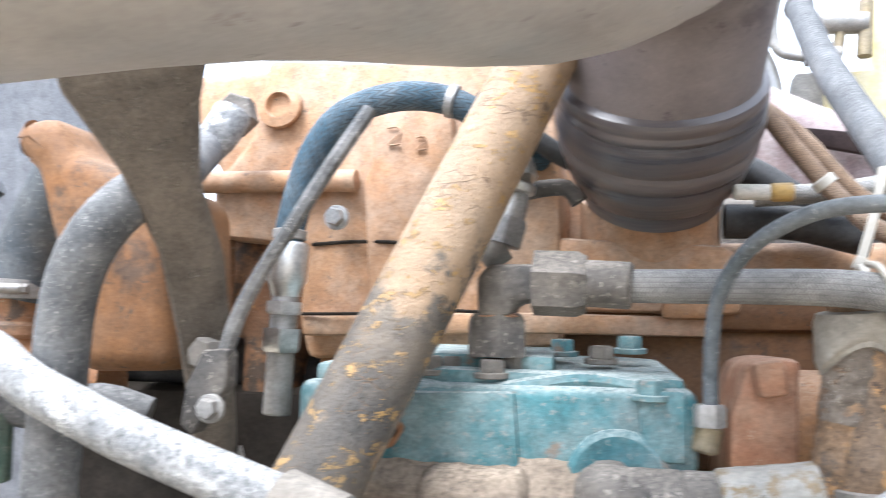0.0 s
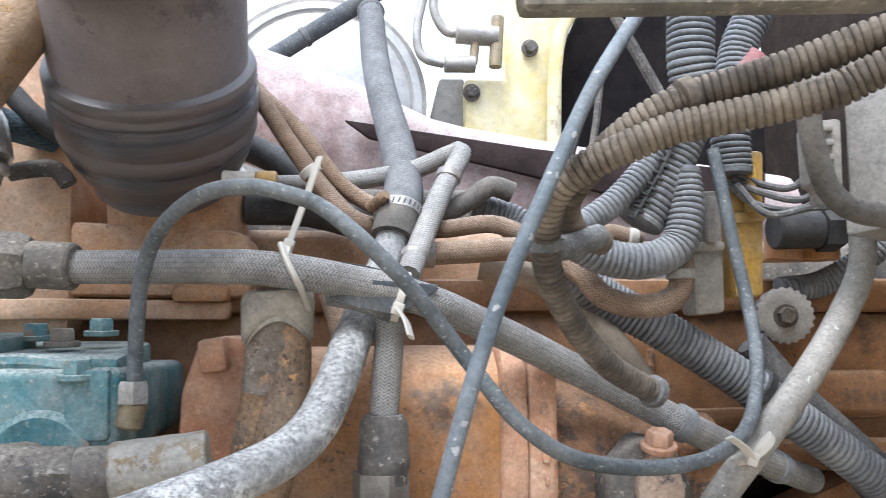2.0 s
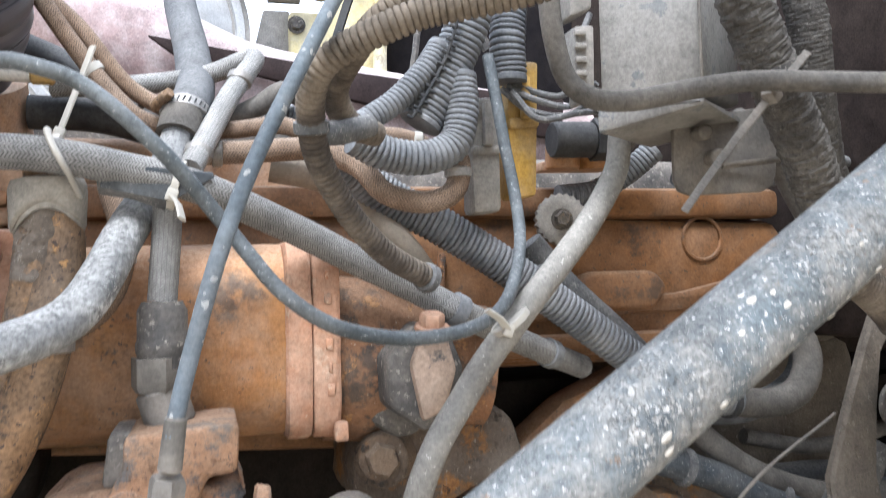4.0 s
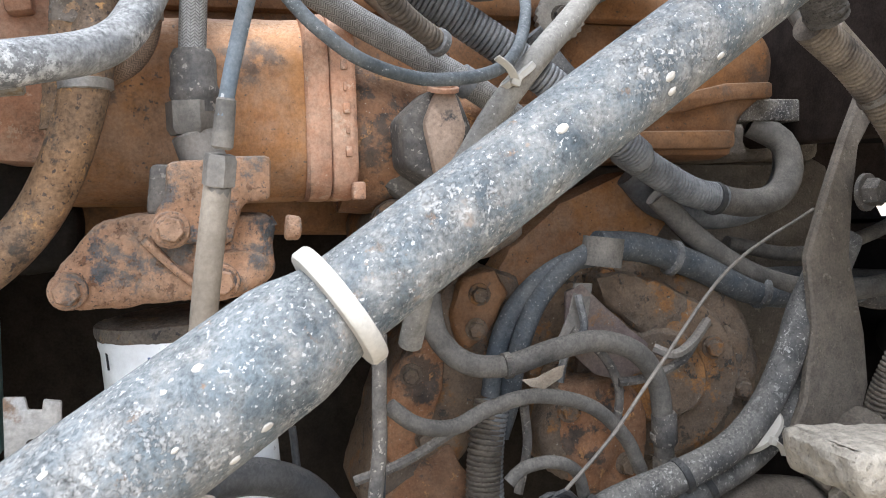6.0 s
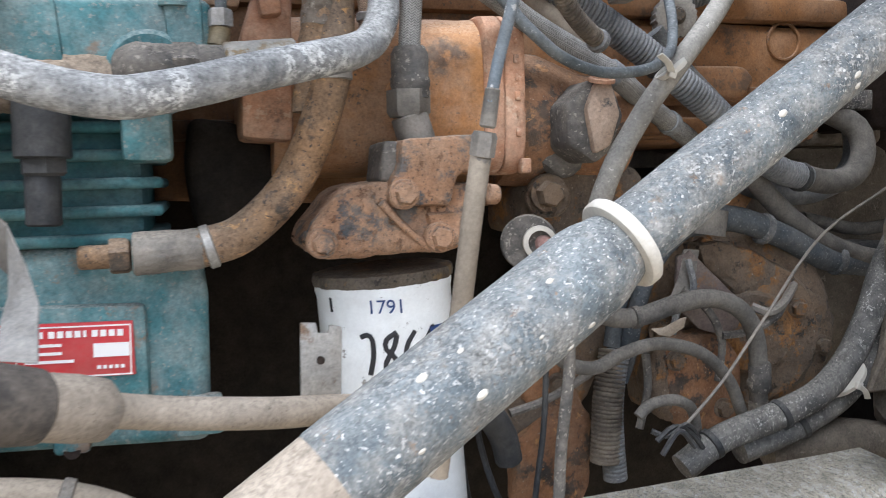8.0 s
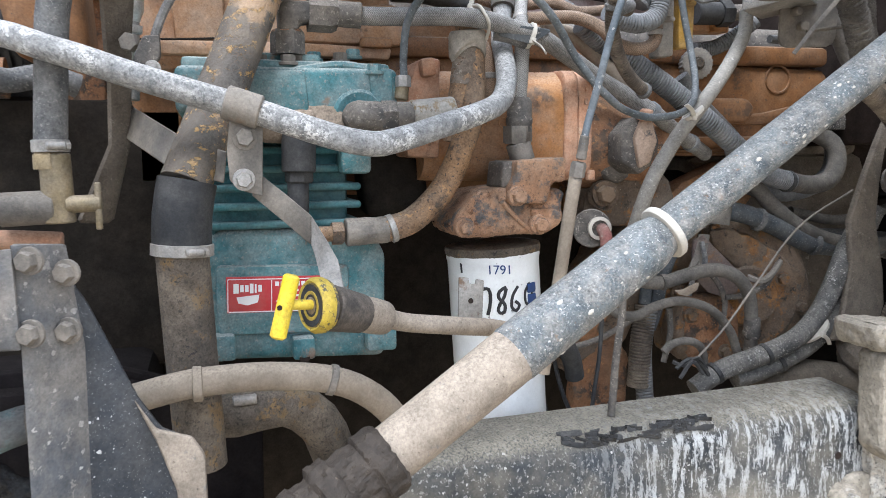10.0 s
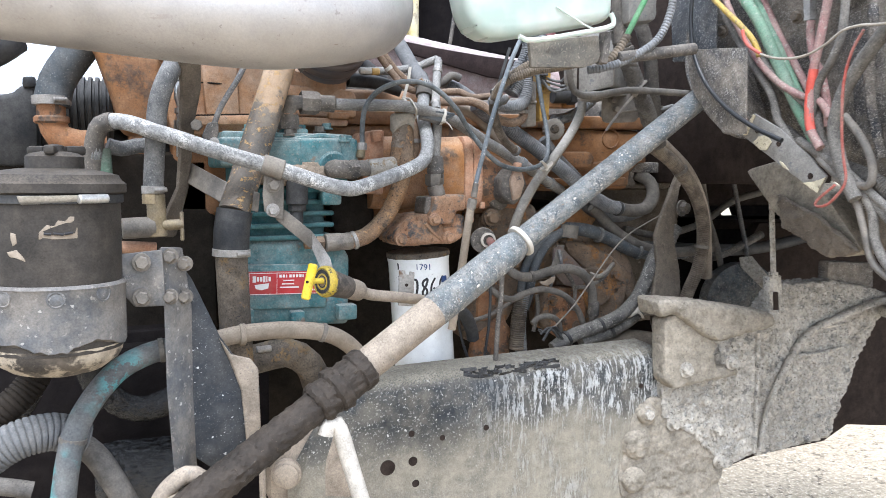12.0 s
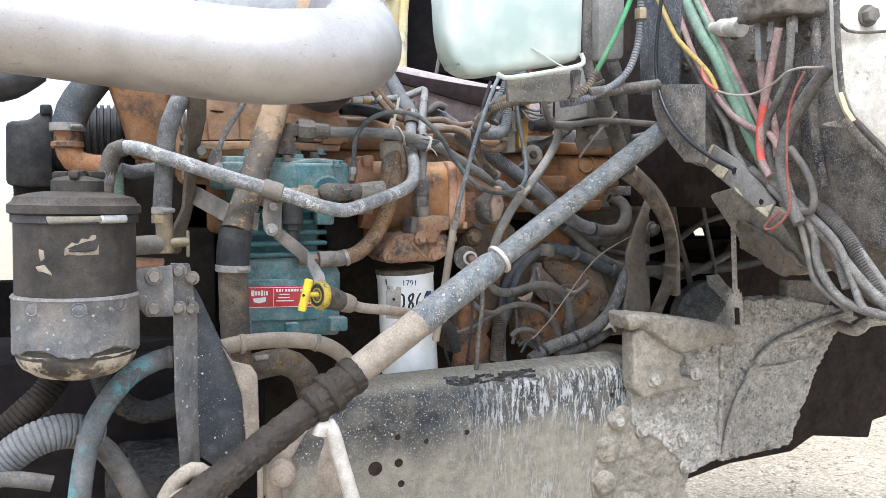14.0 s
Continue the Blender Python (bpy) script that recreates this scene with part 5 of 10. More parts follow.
part("corner_block", plate([(0.256, 0.684, 1.440), (0.284, 0.684, 1.441), (0.285, 0.684, 1.398), (0.259, 0.684, 1.398)], 0.02, 0.004), M_TEAL, comp)
part("head_rib", tube([(0.115, 0.700, 1.438), (0.156, 0.695, 1.434), (0.195, 0.700, 1.440), (0.227, 0.700, 1.444), (0.265, 0.700, 1.439)], 0.006, 8), M_TEAL, comp)
part("head_port", lathe((0.245, 0.692, 1.386), (0, -1, 0), [(-0.01, 0.033), (0.006, 0.031), (0.009, 0.027), (0.008, 0.021)], 28), M_TEAL, comp)
part("dust_bed", crust(plate([(0.123, 0.688, 1.394), (0.139, 0.688, 1.401), (0.171, 0.688, 1.403), (0.189, 0.688, 1.397), (0.193, 0.688, 1.381), (0.192, 0.688, 1.361), (0.109, 0.688, 1.357)], 0.02, 0.009), 0.0018, 60, 0.008), M_HEADDUST, comp, "hollow filled with brown dust")
part("port_boss", crust(lathe((0.126, 0.682, 1.374), (1, 0, 0), [(0, 0.006), (0.004, 0.014), (0.011, 0.0185), (0.05, 0.0185), (0.062, 0.0175), (0.068, 0.012), (0.070, 0.005)], 24), 0.0018, 50, 0.005), M_HEADDUST, comp, "rounded boss under brown dust")
part("head_lip", plate([(0.108, 0.694, 1.434), (0.125, 0.694, 1.431), (0.183, 0.694, 1.434), (0.191, 0.694, 1.439), (0.224, 0.694, 1.442), (0.250, 0.694, 1.439), (0.282, 0.694, 1.440), (0.283, 0.694, 1.434), (0.251, 0.694, 1.431), (0.224, 0.694, 1.434), (0.192, 0.694, 1.431), (0.125, 0.694, 1.423), (0.107, 0.694, 1.426)], 0.012, 0.003), M_TEAL, comp)

part("side_lug", box((0.240, 0.71, 1.345), (0.036, 0.05, 0.050), (0, 0, 0), 0.006), M_TEAL, comp)
part("ear", plate([(0.078, 0.680, 1.425), (0.099, 0.680, 1.427), (0.117, 0.680, 1.414), (0.109, 0.680, 1.401), (0.081, 0.680, 1.393)], 0.012, 0.003), M_RUSTY, comp, "rusted mounting ear")
for q, m_ in (((0.139, 0.720, 1.447), M_DUSTYSTEEL), ((0.179, 0.720, 1.448), M_DUSTYSTEEL), ((0.234, 0.750, 1.455), M_DUSTYSTEEL), ((0.126, 0.708, 1.447), M_DUSTYSTEEL), ((0.167, 0.703, 1.446), M_DUSTYSTEEL), ((0.160, 0.730, 1.453), M_TEAL),
              ((0.253, 0.770, 1.462), M_TEAL), ((0.264, 0.690, 1.436), M_TEAL), ((0.109, 0.780, 1.458), M_TEAL), ((0.206, 0.780, 1.459), M_TEAL)):
    bolt(q, (0, -0.05, 1), 0.0085, m_, comp)
LABEL = part("label", plate([(0.089, 0.7035, 1.162), (0.222, 0.7035, 1.158), (0.222, 0.7035, 1.200), (0.089, 0.7035, 1.204)], 0.003, 0.0006), M_RED, comp, "red maker's label with white marks")
comp_top = [(0.157, 0.700, 1.361), (0.172, 0.700, 1.296), (0.168, 0.700, 1.269)]

# unloader fitting and side fittings of the compressor
unl = thing("compressor_inlet_fitting", (0.170, 0.690, 1.269), "dark dusty inlet elbow on the compressor", "pipe fitting")
part("boss", rod((0.173, 0.670, 1.367), (0.172, 0.670, 1.323), 0.019), M_BLACK, unl)
part("nut", hexnut((0.172, 0.670, 1.323), (0, 0, -1), 0.016, 0.012), M_BLACK, unl)
part("stem", rod((0.171, 0.670, 1.314), (0.170, 0.670, 1.276), 0.012), M_BLACK, unl)
lf = thing("lower_fitting", (0.221, 0.690, 1.251), "brass and steel coupling into the compressor side", "pipe fitting")
part("nipple", rod((0.188, 0.690, 1.251), (0.215, 0.690, 1.251), 0.009), M_RUSTPIPE, lf)
part("nut", hexnut((0.210, 0.690, 1.251), (1, 0, 0.02), 0.014, 0.014), M_RUSTPIPE, lf)
part("coupling", crust(rod((0.226, 0.690, 1.252), (0.277, 0.690, 1.254), 0.0165, 0.0155), 0.0008, 90, 0.008), M_DUSTYSTEEL, lf)
loom_ = hose("drain_hose", [(0.274, 0.690, 1.254), (0.306, 0.690, 1.264), (0.342, 0.690, 1.297), (0.366, 0.690, 1.342), (0.381, 0.690, 1.393), (0.386, 0.700, 1.440), (0.383, 0.700, 1.476), (0.380, 0.700, 1.501)], 0.0155, M_RUSTPIPE, "rusty brown curved hose from the compressor up behind the pipe", step=0.006)
bands(loom_, (((0.281, 0.690, 1.255), (1, 0, 0.3)), ((0.379, 0.690, 1.385), (0, 0, 1))), 0.0156, M_STEEL, "ferrule")
sf = thing("side_fitting", (0.286, 0.660, 1.385), "dirty steel elbow and coupling on the compressor head", "pipe fitting")
part("elbow", crust(tube([(0.240, 0.680, 1.384), (0.237, 0.655, 1.385), (0.246, 0.650, 1.385), (0.265, 0.650, 1.383)], 0.0165, 16), 0.0008, 90, 0.006), M_CASTDARK, sf)
part("nut", hexnut((0.262, 0.650, 1.384), (1, 0, 0), 0.0180, 0.018), M_CASTDARK, sf)
part("sleeve", rod((0.278, 0.650, 1.386), (0.300, 0.650, 1.386), 0.0145), M_CASTDARK, sf)
part("barrel", crust(rod((0.297, 0.650, 1.386), (0.348, 0.655, 1.391), 0.0165), 0.0006, 90, 0.008), M_PLATED, sf, "pale plated barrel")
top = thing("discharge_elbow", (0.168, 0.720, 1.457), "dark steel elbow fitting on the compressor head", "pipe fitting")
part("hex_base", hexnut((0.168, 0.715, 1.457), (0, 0, 1), 0.020, 0.028), M_CASTDARK, top)
part("thread", lathe((0.168, 0.715, 1.475), (0, 0, 1), [(-0.003, 0.016), (0, 0.017), (0.002, 0.015), (0.004, 0.017), (0.006, 0.015), (0.008, 0.017), (0.010, 0.015)], 20), M_REDOX, top)
part("elbow_body", plate([(0.157, 0.697, 1.508), (0.165, 0.697, 1.516), (0.196, 0.697, 1.516), (0.196, 0.697, 1.493), (0.181, 0.697, 1.491), (0.180, 0.697, 1.483), (0.158, 0.697, 1.482)], 0.034, 0.005), M_CASTDARK, top)
part("nut", hexnut((0.192, 0.715, 1.505), (1, 0, -0.03), 0.0215, 0.034), M_CASTDARK, top)
part("collar", rod((0.224, 0.714, 1.505), (0.254, 0.710, 1.503), 0.0150), M_CASTDARK, top)
mainhose = hose("braided_hose", [(0.252, 0.712, 1.503), (0.296, 0.705, 1.5025), (0.331, 0.695, 1.502), (0.368, 0.676, 1.500), (0.400, 0.674, 1.496), (0.424, 0.684, 1.492), (0.450, 0.688, 1.487), (0.477, 0.693, 1.479), (0.507, 0.709, 1.467), (0.538, 0.725, 1.454), (0.571, 0.737, 1.438), (0.605, 0.743, 1.422), (0.634, 0.744, 1.407), (0.661, 0.748, 1.393), (0.725, 0.790, 1.366), (0.800, 0.840, 1.338)], 0.0108, M_HOSEGREY, "long grey cloth braided air hose across the engine", step=0.006)
part("strap", tube([(0.650, 0.745, 1.399), (0.659, 0.747, 1.394)], 0.0128, 14), M_LOOM, mainhose, "grey rubber band")
part("strap", tube([(0.752, 0.808, 1.356), (0.760, 0.813, 1.353)], 0.0128, 14), M_LOOM, mainhose, "grey rubber band")
tape = thing("tape_wrap", (0.433, 0.690, 1.486), "grey rubber sheet wrapped round hose and pipe", "tape")
part("wrap", tube([(0.413, 0.696, 1.490), (0.433, 0.692, 1.486), (0.453, 0.692, 1.479)], 0.0130, 12), M_RUBBER, tape)
part("flap", plate([(0.415, 0.678, 1.494), (0.444, 0.676, 1.492), (0.478, 0.680, 1.490), (0.479, 0.680, 1.487), (0.453, 0.676, 1.471), (0.412, 0.678, 1.480)], 0.002, 0.0006), M_SLATEHOSE, tape)
part("flap_edge", plate([(0.410, 0.700, 1.507), (0.436, 0.700, 1.503), (0.470, 0.700, 1.494), (0.479, 0.700, 1.489), (0.439, 0.700, 1.497)], 0.002, 0.0005), M_BLACK, tape)
single("cable_tie", tube([(0.3830, 0.684, 1.5145), (0.3850, 0.668, 1.5115), (0.3885, 0.6618, 1.5030), (0.3935, 0.6610, 1.4930), (0.3970, 0.671, 1.4850), (0.3990, 0.687, 1.4770), (0.3990, 0.700, 1.4720)], 0.0023, 8, 0.003, None, True, 0.85), M_TIE, "pale nylon strap running down from the hose to the collar", "cable tie", "cable ties")
zip_tie((0.384, 0.703, 1.503), (1, 0, -0.1), 0.0120, (0.404, 0.720, 1.577))
zip_tie((0.456, 0.690, 1.483), (1, 0, -0.3), 0.0150, (0.460, 0.650, 1.458))

# ---- long chalky pipe with bends ----
pipe = thing("steel_pipe", (0.249, 0.580, 1.354), "bent galvanised steel pipe with chalky white wear", "pipe")
part("tube", tube([(0.457, 0.788, 1.545), (0.452, 0.778, 1.520), (0.441, 0.754, 1.490), (0.431, 0.718, 1.468), (0.423, 0.687, 1.448), (0.416, 0.662, 1.428), (0.405, 0.643, 1.408), (0.388, 0.624, 1.395), (0.353, 0.592, 1.383), (0.311, 0.567, 1.371), (0.277, 0.551, 1.361), (0.248, 0.538, 1.354), (0.231, 0.533, 1.352), (0.200, 0.533, 1.357), (0.156, 0.538, 1.371), (0.110, 0.545, 1.387), (0.072, 0.549, 1.398), (0.035, 0.552, 1.409), (0.003, 0.555, 1.419), (-0.031, 0.560, 1.431), (-0.065, 0.570, 1.442), (-0.100, 0.590, 1.455), (-0.125, 0.606, 1.459), (-0.142, 0.616, 1.454), (-0.150, 0.624, 1.438), (-0.155, 0.632, 1.403)], 0.0125, 14, 0.006), M_PIPE, pipe)
part("end_sleeve", tube([(-0.125, 0.606, 1.459), (-0.142, 0.616, 1.454), (-0.150, 0.624, 1.438), (-0.155, 0.632, 1.413), (-0.157, 0.638, 1.382)], 0.0145, 14), M_CASTDARK, pipe, "dark rubber sleeve")
part("clamp_sleeve", rod((0.092, 0.546, 1.3925), (0.124, 0.542, 1.382), 0.0165), M_DUSTYSTEEL, pipe, "dusty clamp sleeve")
part("upper_stub", tube([(0.458, 0.790, 1.548), (0.454, 0.781, 1.530)], 0.0160, 14), M_HOSEDUST, pipe, "mud-caked rubber sleeve")
upper = hose("coolant_hose", [(0.458, 0.790, 1.545), (0.464, 0.825, 1.566), (0.466, 0.866, 1.588), (0.463, 0.918, 1.630), (0.452, 0.985, 1.695), (0.445, 1.045, 1.755), (0.441, 1.120, 1.835)], (0.0165, 0.0145), M_RIBBED, "pale grey ribbed rubber hose rising from a clamp", wave=(0.0045, 0.014), seg=16)
clamp((0.459, 0.794, 1.549), (0.1, 0.6, 1), 0.0172, upper, M_STEEL, 0.010, (-0.8, -0.6, 0.1), M_RUSTPIPE)
bl_ = single("braided_line", tube([(0.463, 0.735, 1.499), (0.473, 0.765, 1.523), (0.493, 0.810, 1.569), (0.515, 0.857, 1.611), (0.505, 0.865, 1.611), (0.472, 0.870, 1.598), (0.417, 0.870, 1.588), (0.353, 0.880, 1.586)], 0.0085, 10, 0.005), M_HOSESTEEL, "pale steel braided line bent sharply over the engine", "hose")
bands(bl_, (((0.469, 0.756, 1.514), (0.3, 0.4, 1)), ((0.501, 0.825, 1.585), (0.3, 0.4, 1))), 0.0086, M_STEEL, "ferrule")
vh = thing("hydraulic_line", (0.445, 0.700, 1.406), "grey braided vertical line with dirty crimped fitting", "hose")
part("braid", tube([(0.450, 0.700, 1.472), (0.449, 0.700, 1.451), (0.446, 0.700, 1.410)], 0.0092, 16, 0.005), M_HOSEGREY, vh)
part("crimp", lathe((0.446, 0.700, 1.410), ((0.444, 0.700, 1.375)[0] - (0.446, 0.700, 1.410)[0], 0, -1), [(0, 0.0125), (0.006, 0.0155), (0.024, 0.0155), (0.026, 0.0165), (0.031, 0.0165), (0.034, 0.0155), (0.042, 0.0155)], 20), M_CASTDARK, vh)
part("nut", hexnut((0.444, 0.700, 1.375), (0, 0, -1), 0.0180, 0.022), M_DUSTYSTEEL, vh)
part("nipple", rod((0.444, 0.700, 1.355), (0.451, 0.700, 1.332), 0.0155), M_DUSTYSTEEL, vh)
vp = thing("rusty_riser", (0.368, 0.700, 1.396), "rust brown riser pipe with a dusty cream collar", "pipe")
arch = crust(lathe((0.380, 0.700, 1.480), (0.09, 0.1, -1), [(-0.009, 0.0155), (-0.008, 0.0200), (-0.003, 0.0225), (0.002, 0.0228), (0.006, 0.0215), (0.007, 0.0205), (0.010, 0.0205), (0.011, 0.0165)], 28), 0.0006, 80, 0.006)
for v in arch.verts:
    if v.co.z < 1.477:
        v.co.z -= 0.018 * min(1.0, abs(v.co.x - 0.381) / 0.021) ** 2
part("collar", arch, M_OLDCREAM, vp, "dusty cream plastic collar")
part("riser", crust(tube([(0.381, 0.700, 1.484), (0.379, 0.700, 1.463), (0.374, 0.700, 1.429), (0.368, 0.700, 1.389), (0.364, 0.700, 1.356)], 0.0152, 18, 0.003), 0.0012, 120, 0.003), M_RUSTPIPE, vp)
part("mud_crust", crust(tube([(0.381, 0.700, 1.484), (0.379, 0.700, 1.463), (0.3735, 0.700, 1.424)], (0.0166, 0.0156), 18, 0.003), 0.0014, 140, 0.003), M_CRUSTMUD, vp, "dry grey brown mud caked round the pipe")

bh2 = hose("tan_hose", [(0.410, 0.745, 1.488), (0.419, 0.738, 1.457), (0.418, 0.730, 1.428), (0.406, 0.720, 1.404), (0.382, 0.705, 1.389), (0.365, 0.700, 1.382)], 0.0078, M_HOSEBROWN, "tan braided hose curving round the riser", step=0.006)
bands(bh2, (((0.419, 0.733, 1.439), (0, 0, -1)),), 0.0079, M_STEEL, "ferrule")
plugp = thing("plug_wire_end", (0.347, 0.800, 1.576), "pale plug end with an orange band", "connector")
part("body", rod((0.327, 0.800, 1.577), (0.353, 0.800, 1.576), 0.0058), M_PALEROD, plugp)
part("band", rod((0.352, 0.800, 1.576), (0.368, 0.800, 1.576), 0.0068), M_PLUGYELLOW, plugp)
strip = thing("loose_tie_tail", (0.556, 0.620, 1.585), "black nylon tie tail standing up beside the cable", "cable tie")
part("tail", tube([(0.564, 0.620, 1.607), (0.556, 0.620, 1.585), (0.548, 0.620, 1.561), (0.540, 0.620, 1.537)], 0.0034, 6, 0.006, None, True, 0.4), M_BLACK, strip)
part("clip", box((0.534, 0.615, 1.531), (0.008, 0.006, 0.009), (0, 20, 0), 0.0012), M_RING, strip, "cream clip")

# ---- thin sensor line, cable and grey rod ----
line = thing("thin_air_line", (0.298, 0.685, 1.430), "thin slate blue plastic air line looping across the engine", "hose")
part("tube", tube([(0.298, 0.687, 1.430), (0.298, 0.687, 1.456), (0.302, 0.680, 1.494), (0.317, 0.660, 1.521), (0.343, 0.634, 1.536), (0.371, 0.614, 1.538), (0.391, 0.609, 1.534), (0.409, 0.611, 1.528), (0.427, 0.606, 1.514), (0.444, 0.606, 1.498), (0.458, 0.611, 1.484), (0.472, 0.618, 1.467), (0.487, 0.622, 1.448), (0.499, 0.619, 1.432), (0.511, 0.617, 1.417), (0.526, 0.617, 1.404), (0.543, 0.623, 1.394), (0.566, 0.632, 1.387), (0.591, 0.641, 1.3835), (0.612, 0.643, 1.384), (0.632, 0.648, 1.387), (0.651, 0.655, 1.394), (0.665, 0.662, 1.406), (0.682, 0.686, 1.429), (0.692, 0.707, 1.454), (0.694, 0.722, 1.486), (0.690, 0.728, 1.520), (0.686, 0.733, 1.556), (0.682, 0.738, 1.590)], 0.0046, 10, 0.006), M_AIRLINE, line)
part("nut", hexnut((0.297, 0.688, 1.420), (0, 0, 1), 0.0095, 0.013), M_STEEL, line)
part("brass_stub", rod((0.294, 0.690, 1.405), (0.297, 0.690, 1.421), 0.008), M_BRASS, line)
TAILROD = [(0.4535, 0.550, 1.318), (0.446, 0.552, 1.27), (0.4365, 0.556, 1.20), (0.4215, 0.563, 1.10)]
cable = thing("throttle_cable", (0.42, 0.505, 1.27), "blue grey push-pull cable with threaded end", "cable")
part("sheath", tube([(0.4575, 0.541, 1.350), (0.4625, 0.541, 1.373), (0.475, 0.539, 1.419), (0.486, 0.544, 1.452), (0.500, 0.552, 1.486), (0.524, 0.566, 1.535), (0.549, 0.579, 1.584), (0.576, 0.594, 1.625), (0.612, 0.612, 1.675), (0.66, 0.64, 1.735)], 0.0041, 10, 0.01), M_CABLE, cable)
part("ferrule", rod((0.456, 0.544, 1.334), (0.4595, 0.541, 1.360), 0.0056, 0.0050), M_DUSTYSTEEL, cable)
part("nut", hexnut((0.4535, 0.549, 1.316), (0.12, -0.15, 0.985), 0.0085, 0.016), M_DUSTYSTEEL, cable)
part("collar", rod((0.4525, 0.551, 1.309), (0.4535, 0.549, 1.317), 0.0068), M_DUSTYSTEEL, cable)
part("tail_rod", tube(TAILROD, 0.0072, 10), M_TAN, cable, "dusty tan tail rod")
grod = hose("conduit_rod", [(0.790, 0.735, 1.530), (0.778, 0.722, 1.499), (0.748, 0.706, 1.461), (0.718, 0.688, 1.433), (0.690, 0.674, 1.408), (0.670, 0.671, 1.386), (0.651, 0.672, 1.363), (0.634, 0.674, 1.337), (0.616, 0.670, 1.312), (0.603, 0.673, 1.279), (0.597, 0.690, 1.235), (0.594, 0.715, 1.195)], 0.0094, M_CONDUIT, "dusty grey hose running down past the steering shaft")
zip_tie((0.668, 0.667, 1.390), (-0.6, 0, 0.8), 0.0135, (0.644, 0.645, 1.399))

# ---- wiring looms over the engine ----
loom_ = hose("corrugated_loom", [(0.573, 0.790, 1.514), (0.615, 0.800, 1.488), (0.664, 0.800, 1.461), (0.720, 0.800, 1.426), (0.776, 0.800, 1.386), (0.844, 0.810, 1.339), (0.846, 0.830, 1.341), (0.929, 0.860, 1.304), (0.975, 0.870, 1.293)], 0.0160, M_LOOM, "thick grey corrugated wiring loom", "wiring loom", wave=(0.0046, 0.13), seg=14)
bands(loom_, (((0.738, 0.800, 1.415), (1, 0.1, -0.8)), ((0.971, 0.870, 1.293), (1, 0.2, -0.1))), 0.0163, M_BLACK)
hose("grey_hose", [(0.968, 0.869, 1.294), (1.022, 0.880, 1.286), (1.066, 0.888, 1.294), (1.088, 0.896, 1.322), (1.084, 0.905, 1.354), (1.054, 0.920, 1.375)], 0.0152, M_HOSEDUST, "smooth dusty hose looping back from the loom", seg=16)
sh_ = hose("corrugated_loom", [(0.682, 0.519, 1.599), (0.667, 0.529, 1.596), (0.644, 0.544, 1.589), (0.619, 0.556, 1.583), (0.595, 0.567, 1.577), (0.579, 0.574, 1.57), (0.566, 0.585, 1.561), (0.556, 0.606, 1.55), (0.549, 0.637, 1.534), (0.562, 0.663, 1.519), (0.58, 0.68, 1.517)], 0.0086, M_LOOMBROWN, "dirty brown corrugated wiring loom", "wiring loom", wave=(0.0040, 0.15))
bands(sh_, (((0.595, 0.567, 1.577), (-1, 0.1, -0.4)),), 0.0090, M_LOOMBROWN)
loom_ = hose("corrugated_loom", [(0.68, 0.513, 1.584), (0.664, 0.526, 1.577), (0.653, 0.533, 1.572), (0.629, 0.546, 1.567), (0.603, 0.557, 1.563), (0.585, 0.564, 1.56), (0.566, 0.572, 1.553), (0.547, 0.583, 1.545), (0.535, 0.592, 1.536), (0.531, 0.606, 1.524), (0.533, 0.623, 1.509), (0.538, 0.637, 1.494), (0.55, 0.654, 1.476), (0.567, 0.672, 1.456), (0.592, 0.692, 1.436), (0.624, 0.714, 1.421)], 0.0086, M_LOOMBROWN, "dirty brown corrugated wiring loom curling down", "wiring loom", wave=(0.0040, 0.15))
bands(loom_, (((0.533, 0.623, 1.509), (0.1, 0.3, -1)), ((0.624, 0.714, 1.421), (1, 0.7, -0.4))), 0.0090, M_RUBBER)

loom_ = hose("corrugated_loom", [(0.671, 0.740, 1.703), (0.669, 0.740, 1.660), (0.672, 0.745, 1.627), (0.659, 0.750, 1.590), (0.643, 0.750, 1.560), (0.632, 0.750, 1.541)], 0.0175, M_LOOM, "fat split corrugated loom", "wiring loom", wave=(0.0046, 0.13), seg=14)
part("split_edge", tube([(0.657, 0.727, 1.617), (0.647, 0.732, 1.585), (0.631, 0.732, 1.556), (0.621, 0.733, 1.540)], 0.0014, 6, 0.006), M_BLACK, loom_, "dark lengthwise split")
TEETH = spline([Vector(q) for q in ((0.657, 0.727, 1.617), (0.647, 0.732, 1.585), (0.631, 0.732, 1.556), (0.621, 0.733, 1.540))], 0.0046)
part("split_teeth", join(*[box(q + Vector((0.0022 if k % 2 else -0.0022, 0.0, 0)), (0.0048, 0.0030, 0.0020), (0, 25, 0), 0.0004, 1) for k, q in enumerate(TEETH)]), M_BLACK, loom_, "black notched edges of the split")
lu_ = hose("corrugated_loom", [(0.748, 0.780, 1.725), (0.724, 0.780, 1.677), (0.711, 0.770, 1.618), (0.711, 0.770, 1.582)], 0.0150, M_LOOM, "grey corrugated loom above the connectors", "wiring loom", wave=(0.0046, 0.13))
part("tape_wrap", tube([(0.737, 0.776, 1.668), (0.724, 0.776, 1.656)], 0.0158, 16), M_TAPERED, lu_, "faded red tape wrap")
hose("corrugated_loom", [(0.577, 0.720, 1.520), (0.598, 0.725, 1.511), (0.627, 0.730, 1.509), (0.652, 0.735, 1.520), (0.661, 0.740, 1.546), (0.662, 0.745, 1.572)], 0.0130, M_LOOM, "grey corrugated loom looping up", "wiring loom", wave=(0.0044, 0.13))
